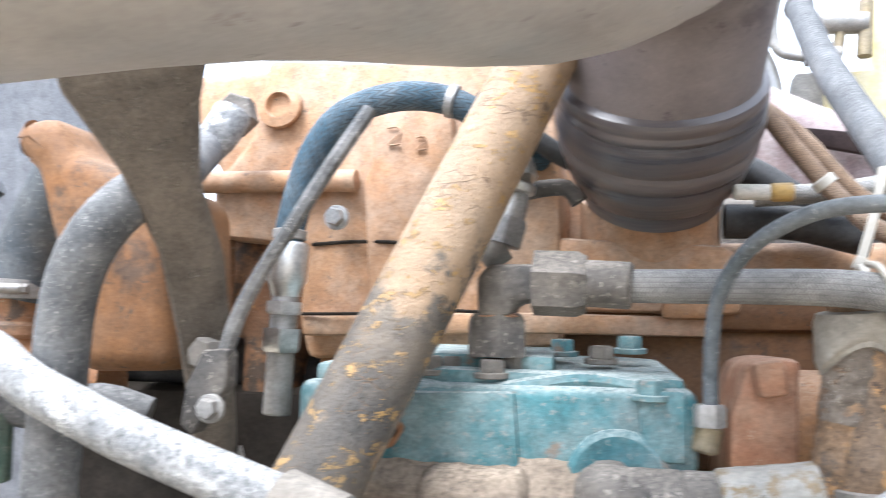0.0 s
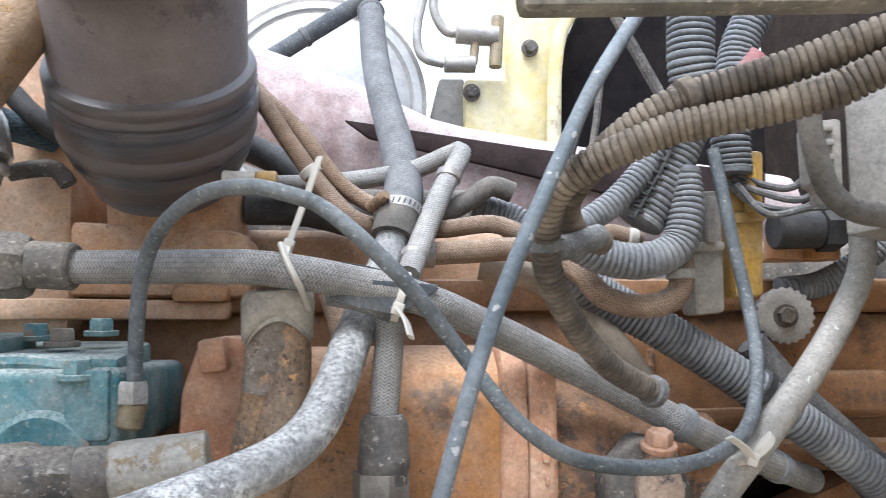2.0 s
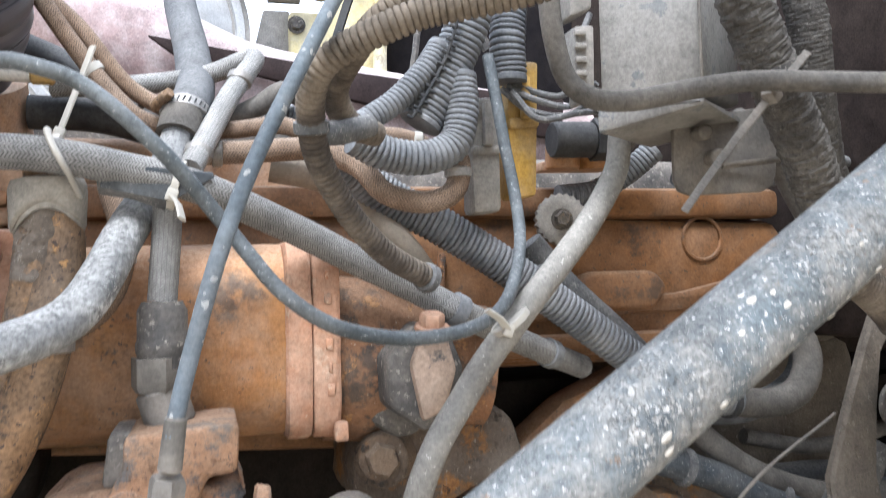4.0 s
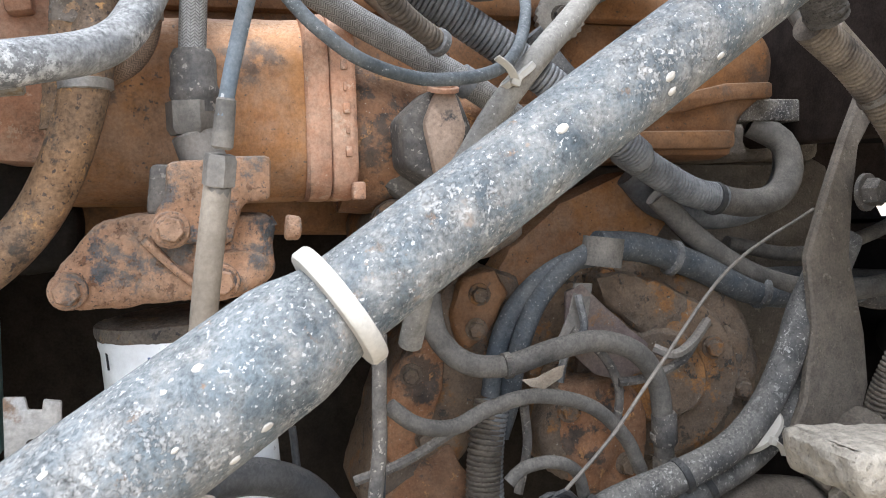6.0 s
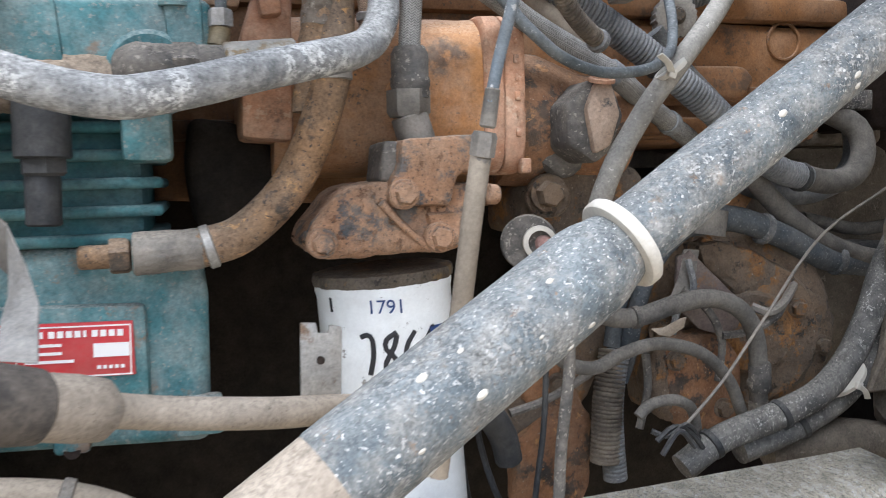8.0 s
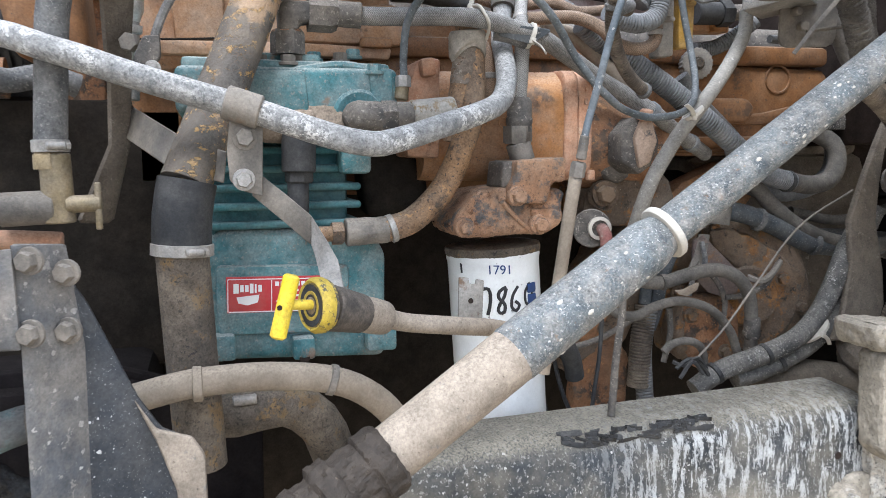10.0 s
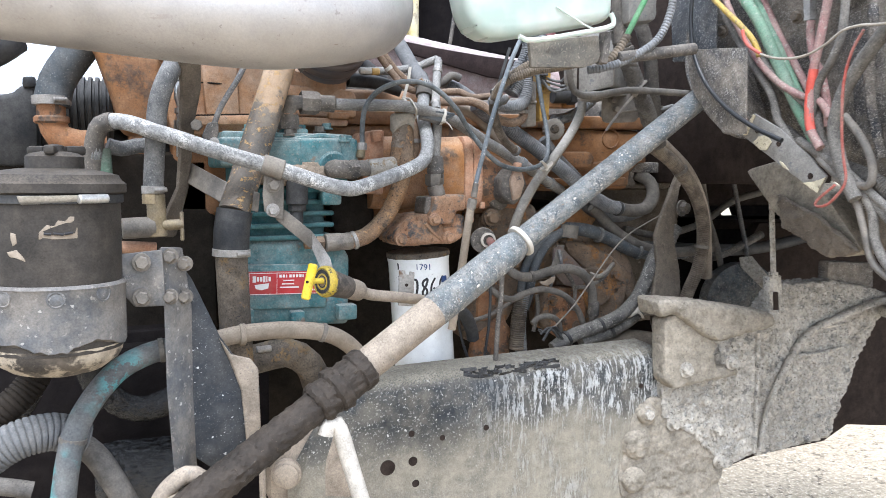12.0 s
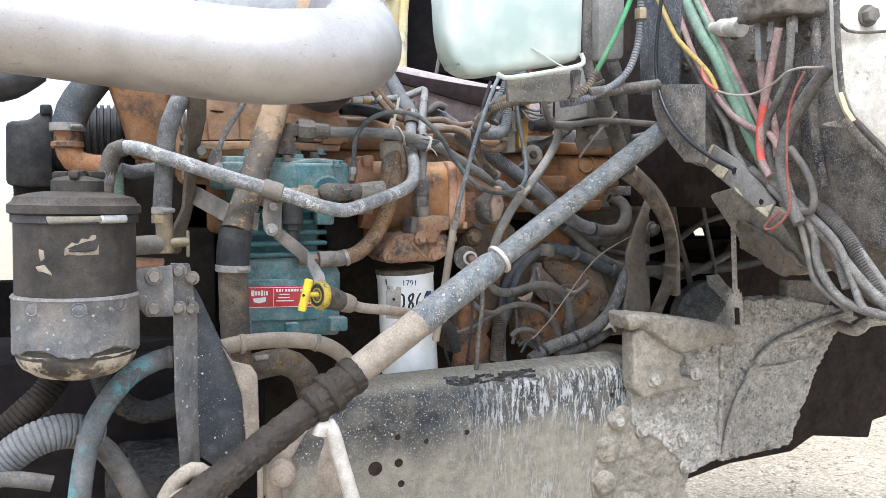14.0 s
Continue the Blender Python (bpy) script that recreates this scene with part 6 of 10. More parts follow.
hose("corrugated_loom", [(0.585, 0.730, 1.535), (0.609, 0.735, 1.552), (0.632, 0.740, 1.576), (0.645, 0.745, 1.595)], 0.0095, M_LOOM, "thin grey corrugated loom", "wiring loom", wave=(0.0040, 0.13))
hose("corrugated_loom", [(0.704, 0.830, 1.108), (0.698, 0.830, 1.079), (0.695, 0.830, 1.046), (0.696, 0.830, 1.012), (0.699, 0.830, 0.973)], 0.0135, M_LOOM, "pale dusty corrugated loom lower end", "wiring loom", wave=(0.0046, 0.13))
hose("corrugated_loom", [(0.748, 0.830, 1.451), (0.782, 0.830, 1.412), (0.831, 0.830, 1.368), (0.861, 0.830, 1.338)], 0.0125, M_RUBBER, "smooth grey sleeve beside the loom", "wiring loom")
hose("loom_link", [(0.532, 0.626, 1.507), (0.550, 0.640, 1.509), (0.574, 0.660, 1.518)], 0.0075, M_RUBBER, "grey rubber loom tie", "cable clip")
loom_ = hose("tan_hose", [(0.279, 0.920, 1.726), (0.318, 0.870, 1.690), (0.350, 0.830, 1.648), (0.374, 0.820, 1.611), (0.405, 0.810, 1.568), (0.434, 0.800, 1.543), (0.488, 0.800, 1.539), (0.530, 0.790, 1.542), (0.564, 0.785, 1.531), (0.618, 0.790, 1.536), (0.645, 0.790, 1.529)], 0.0070, M_HOSEBROWN, "tan braided fuel hose across the engine top", step=0.006)
bands(loom_, (((0.392, 0.815, 1.585), (0.7, 0, -0.9)), ((0.638, 0.790, 1.531), (1, 0, -0.1))), 0.0071, M_TIE)
hose("tan_hose", [(0.286, 0.930, 1.730), (0.320, 0.880, 1.691), (0.350, 0.840, 1.653), (0.381, 0.830, 1.622), (0.416, 0.820, 1.576), (0.450, 0.810, 1.553)], 0.0066, M_HOSEBROWN, "tan braided fuel hose beside another", step=0.006)
loom_ = hose("tan_hose", [(0.455, 0.790, 1.518), (0.504, 0.785, 1.520), (0.554, 0.775, 1.521), (0.585, 0.760, 1.506), (0.603, 0.750, 1.485), (0.631, 0.745, 1.478), (0.654, 0.745, 1.486), (0.661, 0.750, 1.509), (0.652, 0.755, 1.525)], 0.0088, M_HOSEBROWN, "tan braided hose ending in a loop", step=0.006)
bands(loom_, (((0.482, 0.787, 1.519), (1, 0, 0)), ((0.659, 0.748, 1.501), (0, 0, 1))), 0.0089, M_STEEL, "ferrule")
hose("tan_hose", [(0.524, 0.820, 1.513), (0.568, 0.815, 1.503), (0.603, 0.810, 1.476), (0.627, 0.800, 1.448), (0.649, 0.800, 1.417)], 0.0115, M_TAN, "dusty tan hose falling behind the loom")
hose("grey_hose", [(0.490, 0.830, 1.552), (0.517, 0.830, 1.566), (0.535, 0.830, 1.578), (0.553, 0.830, 1.573)], 0.0085, M_HOSEDUST, "dusty grey hose with a curled end")
hose("black_hose", [(0.332, 0.900, 1.569), (0.387, 0.900, 1.567), (0.444, 0.890, 1.551)], 0.0145, M_BLACK, "black rubber hose behind the intake sleeve")
hose("black_hose", [(0.323, 0.930, 1.632), (0.365, 0.920, 1.610), (0.414, 0.910, 1.571)], 0.0130, M_BLACK, "black rubber hose behind the fuel hoses")
sh_ = hose("black_hose", [(0.231, 1.300, 1.791), (0.287, 1.300, 1.825), (0.352, 1.300, 1.869), (0.422, 1.300, 1.916), (0.493, 1.300, 1.964)], 0.0125, M_SLATEHOSE, "slate rubber hose crossing the engine bay")
bands(sh_, (((0.352, 1.3, 1.869), (0.9, 0, 0.6)),), 0.0127, M_RUBBER)
hose("corrugated_loom", [(0.527, 0.850, 1.565), (0.556, 0.850, 1.556), (0.582, 0.840, 1.538)], 0.0110, M_LOOM, "grey corrugated loom behind the hoses", "wiring loom", wave=(0.0044, 0.13))

# connectors
for name, pts, th, mt, lab in (("grey_connector", [(0.678, 0.775, 1.566), (0.704, 0.775, 1.567), (0.704, 0.775, 1.474), (0.680, 0.775, 1.472)], 0.03, M_PLUGGREY, "dusty grey electrical connector pair"),
                               ("amber_connector", [(0.712, 0.780, 1.598), (0.742, 0.780, 1.600), (0.737, 0.780, 1.487), (0.714, 0.780, 1.485)], 0.03, M_PLUGYELLOW, "amber plastic electrical connector")):
    t = thing(name, pts[3], lab, "connector")
    part("shell", plate(pts, th, 0.004), mt, t)
    mid = [Vector(pts[0]).lerp(Vector(pts[3]), 0.42), Vector(pts[1]).lerp(Vector(pts[2]), 0.42), Vector(pts[1]).lerp(Vector(pts[2]), 0.5), Vector(pts[0]).lerp(Vector(pts[3]), 0.5)]
    part("collar", plate([v + Vector((0, -0.004, 0)) for v in mid], th + 0.006, 0.003), mt, t)
    part("latch", box((mid[0] + mid[2]) / 2 + Vector((0, -0.006, 0.02)), (0.008, 0.008, 0.035), (0, 0, 0), 0.002), mt, t)
for pts in ([(0.704, 0.770, 1.573), (0.725, 0.765, 1.555), (0.755, 0.760, 1.550), (0.773, 0.740, 1.560)], [(0.709, 0.770, 1.575), (0.730, 0.765, 1.564), (0.760, 0.760, 1.558), (0.774, 0.740, 1.573)], [(0.711, 0.765, 1.570), (0.729, 0.755, 1.546), (0.759, 0.750, 1.550), (0.769, 0.730, 1.548)], [(0.713, 0.775, 1.581), (0.737, 0.770, 1.570), (0.758, 0.765, 1.569), (0.768, 0.750, 1.590)], [(0.761, 0.750, 1.594), (0.767, 0.750, 1.614), (0.775, 0.750, 1.632)]):
    hose("signal_wire", pts, 0.0028, M_RUBBER, "thin grey signal wire into the connector", "wire", "signal wires", seg=8)

dc = thing("dark_coupling", (0.803, 0.840, 1.535), "black coupling lying on the engine top under the control box", "pipe fitting")
part("body", rod((0.777, 0.840, 1.545), (0.817, 0.840, 1.546), 0.0165), M_BLACK, dc)
part("nut", hexnut((0.817, 0.840, 1.546), (1, 0, 0), 0.020, 0.02), M_BLACK, dc)
part("stem", rod((0.825, 0.840, 1.547), (0.858, 0.840, 1.549), 0.012), M_CASTDARK, dc)
# control box with cable round it
ecu = thing("control_box", (0.80, 0.69, 1.52), "grey metal control box hung on a rounded bracket plate", "control box")
BXA, BXB, BXC, BXD = Vector((0.745, 0.678, 0)), Vector((0.798, 0.631, 0)), Vector((0.876, 0.700, 0)), Vector((0.823, 0.747, 0))


def slab(corners, z0, z1, bev):
    """An upright block over a four-cornered plan; z0 may differ from corner to corner."""
    bm = bmesh.new()
    low = [bm.verts.new((c.x, c.y, z)) for c, z in zip(corners, z0)]
    high = [bm.verts.new((c.x, c.y, z1)) for c in corners]
    bm.faces.new(low[::-1])
    bm.faces.new(high)
    for k in range(4):
        bm.faces.new((low[k], low[(k + 1) % 4], high[(k + 1) % 4], high[k]))
    bmesh.ops.recalc_face_normals(bm, faces=bm.faces)
    bmesh.ops.bevel(bm, geom=bm.edges[:], offset=bev, segments=2, affect="EDGES", profile=0.5)
    return bm


def grown(c, f):
    return (BXA + BXC) / 2 + (c - (BXA + BXC) / 2) * f


part("body", slab([BXA, BXB, BXC, BXD], (1.533, 1.546, 1.549, 1.536), 1.655, 0.004), M_BOXGREY, ecu)
part("base_lip", slab([grown(c, 1.05) for c in (BXA, BXB, BXC, BXD)], (1.520, 1.533, 1.536, 1.523), 1.5375, 0.003), M_BOXGREY, ecu, "folded base lip")
part("lid_seam", tube([BXB + Vector((-0.0012, -0.0012, 1.55)), BXB + Vector((-0.0012, -0.0012, 1.65))], 0.0012, 6), M_DUSTYSTEEL, ecu)
part("hanging_plate", plate([(0.812, 0.692, 1.536), (0.905, 0.692, 1.549), (0.901, 0.692, 1.495), (0.897, 0.692, 1.486), (0.888, 0.692, 1.481), (0.824, 0.692, 1.478), (0.815, 0.692, 1.481), (0.811, 0.692, 1.490)], 0.005, 0.0018), M_DUSTYSTEEL, ecu)
part("rear_plug", plate([(0.720, 0.668, 1.640), (0.738, 0.668, 1.648), (0.737, 0.668, 1.607), (0.719, 0.668, 1.600)], 0.03, 0.003), M_PLUGGREY, ecu)
part("rear_plug", plate([(0.722, 0.668, 1.594), (0.738, 0.668, 1.596), (0.737, 0.668, 1.543), (0.729, 0.668, 1.541), (0.729, 0.668, 1.552), (0.723, 0.668, 1.554)], 0.03, 0.003), M_PLUGGREY, ecu)
for k in range(4):
    part("plug_rib", box((0.7255, 0.6665, 1.560 + 0.0095 * k), (0.009, 0.004, 0.004), (0, 0, 0), 0.001), M_PLUGGREY, ecu)
part("stud", rod((0.830, 0.690, 1.524), (0.827, 0.672, 1.523), 0.0055), M_DUSTYSTEEL, ecu)
part("stud", rod((0.842, 0.690, 1.506), (0.839, 0.676, 1.505), 0.0065), M_DUSTYSTEEL, ecu)
part("wire_stay", tube([(0.850, 0.688, 1.500), (0.895, 0.680, 1.505), (0.940, 0.665, 1.512)], 0.0032, 8, None, None, True, 0.5), M_DUSTYSTEEL, ecu, "flat nylon stay")
hose("sheathed_cable", [(0.665, 0.580, 1.581), (0.667, 0.580, 1.559), (0.674, 0.580, 1.534), (0.687, 0.575, 1.521), (0.711, 0.570, 1.519), (0.748, 0.565, 1.526), (0.785, 0.560, 1.531), (0.827, 0.550, 1.530), (0.880, 0.530, 1.526), (0.942, 0.520, 1.523)], 0.0064, M_HOSEDUST, "thick grey cable looped under the control box", "cable")
ch_ = single("crusted_hose", crust(tube([(0.768, 0.575, 1.647), (0.777, 0.575, 1.621), (0.797, 0.580, 1.583), (0.822, 0.590, 1.545), (0.852, 0.605, 1.509), (0.880, 0.620, 1.470), (0.913, 0.640, 1.433)], 0.0165, 18, None, (0.0030, 0.022)), 0.0018, 260, 0.02), M_CRUSTHOSE, "hose crusted with dry mud beside the control box", "hose")
bands(ch_, (((0.822, 0.590, 1.545), (0.4, 0, -1)), ((0.784, 0.577, 1.608), (0.4, 0, -1))), 0.0172, M_CASTDARK)
single("crusted_hose", crust(tube([(0.848, 0.620, 1.673), (0.863, 0.620, 1.636), (0.875, 0.620, 1.594), (0.887, 0.630, 1.551), (0.909, 0.650, 1.504), (0.941, 0.670, 1.449)], 0.0140, 18, None, (0.0030, 0.02)), 0.0009, 200, 0.02), M_CRUSTHOSE, "dark muddy hose behind another", "hose")
clump = thing("loom_clump", (0.690, 0.530, 1.580), "dark taped end of the looms with a pale plug", "wiring loom")
part("tape", tube([(0.674, 0.517, 1.584), (0.681, 0.512, 1.585), (0.691, 0.513, 1.584), (0.698, 0.51, 1.579)], (0.0088, 0.0075), 10), M_BLACKSHADE, clump)
part("tape", tube([(0.676, 0.524, 1.596), (0.684, 0.518, 1.597), (0.694, 0.514, 1.592)], 0.0082, 8), M_BLACKSHADE, clump)
part("plug", plate([(0.698, 0.51, 1.595), (0.705, 0.505, 1.596), (0.71, 0.504, 1.59), (0.705, 0.509, 1.587), (0.701, 0.511, 1.589)], 0.012, 0.0025), M_RING, clump)
st = thing("loose_strap", (0.744, 0.570, 1.458), "loose ribbed nylon strap hanging from the cable", "cable tie")
part("strap", tube([(0.757, 0.594, 1.457), (0.777, 0.586, 1.486), (0.797, 0.576, 1.514), (0.826, 0.562, 1.551)], 0.0030, 6, 0.004, (0.0022, 0.10), True, 0.45), M_DUSTYSTEEL, st)
part("buckle", box((0.806, 0.571, 1.526), (0.010, 0.009, 0.009), (0, -38, 20), 0.0015), M_DUSTYSTEEL, st)
plug = thing("sensor_disc", (0.783, 0.850, 1.470), "grey round sensor plug with a bolt", "sensor")
disc_bm = lathe((0.788, 0.850, 1.473), (-0.2, -1, 0), [(-0.02, 0.022), (0, 0.0245), (0.004, 0.0245), (0.006, 0.0195), (0.005, 0.012), (0.005, 0.001)], 44)
axis_ = Vector((-0.2, -1, 0)).normalized()
for k, v_ in enumerate(disc_bm.verts):
    off_ = v_.co - Vector((0.788, 0.850, 1.473))
    rad_ = off_ - axis_ * off_.dot(axis_)
    if rad_.length > 0.021 and k % 2:
        v_.co -= rad_ * 0.09
part("disc", disc_bm, M_PLUGGREY, plug, "knurled grey disc")
bolt((0.787, 0.845, 1.473), (-0.2, -1, 0), 0.0075, M_RUSTTUBE, plug)
hose("grey_hose", [(0.799, 0.870, 1.496), (0.833, 0.870, 1.501), (0.862, 0.860, 1.518), (0.885, 0.850, 1.538)], 0.0120, M_LOOM, "grey corrugated hose behind the conduit", wave=(0.0044, 0.13))
part("head_bracket", plate([(0.779, 0.870, 1.530), (0.845, 0.870, 1.530), (0.848, 0.870, 1.522), (0.779, 0.870, 1.521)], 0.02, 0.002), M_HEAD, engine)
for q in ((0.796, 0.860, 1.531), (0.829, 0.860, 1.531)):
    part("stud", rod(Vector(q) + Vector((0, 0, -0.01)), Vector(q) + Vector((0, 0, 0.012)), 0.016), M_BLOCK, engine)

# ---- big intake pipe and sleeve ----
intake = thing("intake_pipe", (0.0, 0.3, 1.55), "large aluminised intake pipe with rubber sleeve onto the engine", "intake pipe")
part("pipe", tube([(-0.95, 0.61, 1.70), (-0.6, 0.50, 1.655), (-0.3, 0.398, 1.615), (0.0, 0.300, 1.577), (0.10, 0.290, 1.578), (0.17, 0.320, 1.592), (0.222, 0.395, 1.613), (0.245, 0.48, 1.651), (0.252, 0.51, 1.664)], (0.0638, 0.0668), 36, 0.02), M_SILVER, intake)
# same pipe, but the elbow's colour carries its shaded underside
part("elbow", tube([(0.247, 0.487, 1.654), (0.25, 0.50, 1.660), (0.268, 0.60, 1.705), (0.279, 0.675, 1.727), (0.282, 0.725, 1.716), (0.280, 0.756, 1.692), (0.277, 0.780, 1.668), (0.276, 0.806, 1.644)], (0.0664, 0.0707), 36, 0.02), M_ELBOWSHADE, intake, "elbow painted darker mauve brown for its shaded side")
part("weld_seam", lathe((0.155, 0.311, 1.588), (0.9, 0.42, 0.16), [(0, 0.060), (0.001, 0.0635), (0.004, 0.0635), (0.005, 0.060)], 40), M_SILVER, intake)
SL0, SL1 = Vector((0.279, 0.738, 1.712)), Vector((0.272, 0.880, 1.567))
part("sleeve", lathe(SL0, SL1 - SL0, [(0.0670, 0.0700), (0.0692, 0.0725), (0.0705, 0.0752), (0.0731, 0.0762), (0.0774, 0.0762), (0.0796, 0.0750), (0.0811, 0.0752), (0.0835, 0.0766), (0.0859, 0.0764), (0.0879, 0.0752), (0.0923, 0.0764), (0.0989, 0.0772), (0.1055, 0.0768), (0.1110, 0.0752), (0.1138, 0.0738), (0.1165, 0.0746), (0.1209, 0.0748), (0.1253, 0.0736), (0.1286, 0.0716), (0.1314, 0.0706), (0.1346, 0.0708), (0.1407, 0.0690), (0.1473, 0.0662), (0.1539, 0.0630), (0.1583, 0.0600), (0.1605, 0.0565), (0.1726, 0.0555)], 64), M_BOOT, intake, "dark silicone sleeve with moulded ridges")
PA, PB = Vector((-0.30, 0.398, 1.615)), Vector((0.0, 0.300, 1.577))
PU = (PB - PA).normalized()
PN = (Vector((0, -1, 0)) - PU * PU.dot(Vector((0, -1, 0)))).normalized()
PV = PU.cross(PN)
if PV.z < 0:
    PV = -PV
s_mid = (Vector((-0.008, 0.340, 1.601)) - PA).dot(PU)
random.seed(11)
for k in range(24):
    s_ = s_mid + 0.0034 * (k - 12) + random.uniform(-0.001, 0.001)
    a0_, a1_ = random.uniform(-0.12, 0.15), random.uniform(0.35, 0.62)
    part("scratch", tube([PA + PU * (s_ + 0.0004 * j) + (PN * math.cos(a0_ + (a1_ - a0_) * j / 4) + PV * math.sin(a0_ + (a1_ - a0_) * j / 4)) * 0.0640 for j in range(5)], random.uniform(0.00025, 0.0005), 5, 0.006), M_DUSTYSTEEL, intake)
for pts in ([(-0.222, 0.332, 1.552), (-0.191, 0.322, 1.548), (-0.163, 0.313, 1.545), (-0.128, 0.306, 1.538), (-0.105, 0.308, 1.530)], [(-0.191, 0.328, 1.545), (-0.174, 0.322, 1.543), (-0.153, 0.316, 1.539)]):
    part("dirt_streak", tube(pts, (0.0022, 0.0012), 6, 0.005), M_RUSTTUBE, intake, "brown dirt streak")

# ---- steering shaft ----
shaft = thing("steering_shaft", (0.49, 0.428, 1.265), "diagonal steering shaft in worn blue grey paint with white specks", "steering shaft")
SP = Vector((0.4935, 0.4385, 1.2635))
SD = Vector((1.0, 0.060, 0.655)).normalized()
SL = Vector((-1.0, -0.190, -0.603)).normalized()
part("upper_tube", rod(SP - SD * 0.004, SP + SD * 0.452, 0.0203, seg=40), M_SHAFT, shaft)
part("lower_tube", lathe(SP, SL, [(-0.004, 0.0205), (0.002, 0.0212), (0.010, 0.0228), (0.018, 0.0250), (0.026, 0.0262), (0.195, 0.0268), (0.199, 0.0255)], 40), M_SHAFT, shaft)
part("ring", lathe(SP - SD * 0.003, SD, [(0, 0.0210), (0.0008, 0.0270), (0.002, 0.0280), (0.007, 0.0280), (0.0082, 0.0270), (0.009, 0.0210)], 44), M_RING, shaft, "cream plastic ring")
random.seed(8)
for k in range(40):
    up_ = k % 3 > 0
    d_ = SD if up_ else SL
    c_ = SP + d_ * (random.uniform(0.03, 0.40) if up_ else random.uniform(0.04, 0.18))
    a_ = random.uniform(-2.2, 0.9)
    side_ = d_.cross(Vector((0, 0, 1))).normalized()
    if side_.y > 0:
        side_ = -side_
    lift_ = d_.cross(side_).normalized()
    if lift_.z < 0:
        lift_ = -lift_
    n_ = side_ * math.cos(a_) + lift_ * math.sin(a_)
    r_ = random.uniform(0.0008, 0.0024)
    bm_ = lathe(c_ + n_ * (0.0200 if up_ else 0.0262), n_, [(0, r_), (r_ * 0.35, r_ * 0.8), (r_ * 0.55, r_ * 0.2)], 8)
    for v_ in bm_.verts:
        o_ = v_.co - c_
        v_.co += d_ * o_.dot(d_) * random.uniform(0.2, 0.9)
    part("splash_drop", bm_, M_RING, shaft, "raised cream splash")
part("dusty_tube", rod(SP + SL * 0.196, SP + SL * 0.338, 0.0262, 0.0250, seg=36), M_SHAFT_DUSTY, shaft, "dust-covered tan lower tube")
part("coupling", crust(lathe(SP + SL * 0.334, SL, [(0, 0.027), (0.004, 0.031), (0.020, 0.032), (0.023, 0.029), (0.046, 0.030), (0.049, 0.034), (0.064, 0.034), (0.068, 0.029), (0.082, 0.029), (0.085, 0.032), (0.094, 0.032), (0.098, 0.028)], 28), 0.0028, 110, 0.006), M_GREASE, shaft, "dark greasy coupling")
part("boot", crust(tube([SP + SL * 0.424, SP + SL * 0.52, SP + SL * 0.72], (0.0235, 0.0255), 20, 0.010, None), 0.0026, 120, 0.006), M_GREASE, shaft, "dirt-caked lower shaft")

# ---- dipstick and its strap bracket ----
strap = thing("strap_bracket", (0.104, 0.570, 1.319), "bent flat steel strap bracket bolted under the pipe clamp", "bracket")


def ribbon(pts, widths, thick, push=(0, 1, 0)):
    """A bent flat strip through pairs of edge points."""
    bm = bmesh.new()
    n = Vector(push).normalized() * thick
    rows = []
    for (a, b) in pts:
        a, b = Vector(a), Vector(b)
        rows.append([bm.verts.new(a), bm.verts.new(b), bm.verts.new(b + n), bm.verts.new(a + n)])
    for i in range(len(rows) - 1):
        for k in range(4):
            bm.faces.new((rows[i][k], rows[i][(k + 1) % 4], rows[i + 1][(k + 1) % 4], rows[i + 1][k]))
    bm.faces.new(rows[0])
    bm.faces.new(rows[-1][::-1])
    bmesh.ops.recalc_face_normals(bm, faces=bm.faces)
    bmesh.ops.bevel(bm, geom=[e for e in bm.edges if len(e.link_faces) == 2 and e.calc_face_angle(0) > 0.9], offset=thick * 0.25, segments=1, affect="EDGES")
    return bm


part("strip", ribbon([((-0.001, 0.700, 1.396), (-0.012, 0.700, 1.364)), ((0.051, 0.620, 1.361), (0.038, 0.620, 1.329)), ((0.093, 0.578, 1.346), (0.089, 0.578, 1.315))], 0, 0.004), M_DUSTYSTEEL, strap)
part("strip", ribbon([((0.123, 0.566, 1.324), (0.115, 0.566, 1.303)), ((0.148, 0.557, 1.303), (0.144, 0.557, 1.277)), ((0.17, 0.548, 1.283), (0.169, 0.548, 1.254))], 0, 0.003), M_DUSTYSTEEL, strap)
part("blade", ribbon([((0.17, 0.547, 1.283), (0.169, 0.547, 1.254)), ((0.182, 0.528, 1.26), (0.171, 0.532, 1.244)), ((0.19, 0.51, 1.242), (0.171, 0.51, 1.234)), ((0.192, 0.486, 1.214), (0.173, 0.486, 1.217))], 0, 0.0025), M_STEEL, strap, "pale twisted blade end")
part("upright", plate([(0.096, 0.549, 1.380), (0.127, 0.549, 1.378), (0.124, 0.549, 1.303), (0.106, 0.549, 1.308), (0.094, 0.549, 1.318), (0.092, 0.549, 1.345)], 0.005, 0.0015), M_DUSTYSTEEL, strap)
bolt((0.107, 0.548, 1.319), (0, -1, 0), 0.0080, M_STEEL, strap)
bolt((0.109, 0.548, 1.359), (0, -1, 0), 0.0090, M_DUSTYSTEEL, strap)

dip = thing("dipstick", (0.156, 0.410, 1.218), "yellow T-handle dipstick in a dusty guide tube", "dipstick")
DP = Vector((0.156, 0.410, 1.218))
DD = (Vector((0.232, 0.470, 1.190)) - DP).normalized()
part("handle", rod((0.135, 0.392, 1.247), (0.122, 0.392, 1.196), 0.0068, seg=20, bev=0.002), M_YELLOW, dip)
part("handle_hole", lathe((0.124, 0.3855, 1.222), (0, 1, 0), [(0, 0.0022), (0.001, 0.0018)], 12), M_DARKIN, dip)
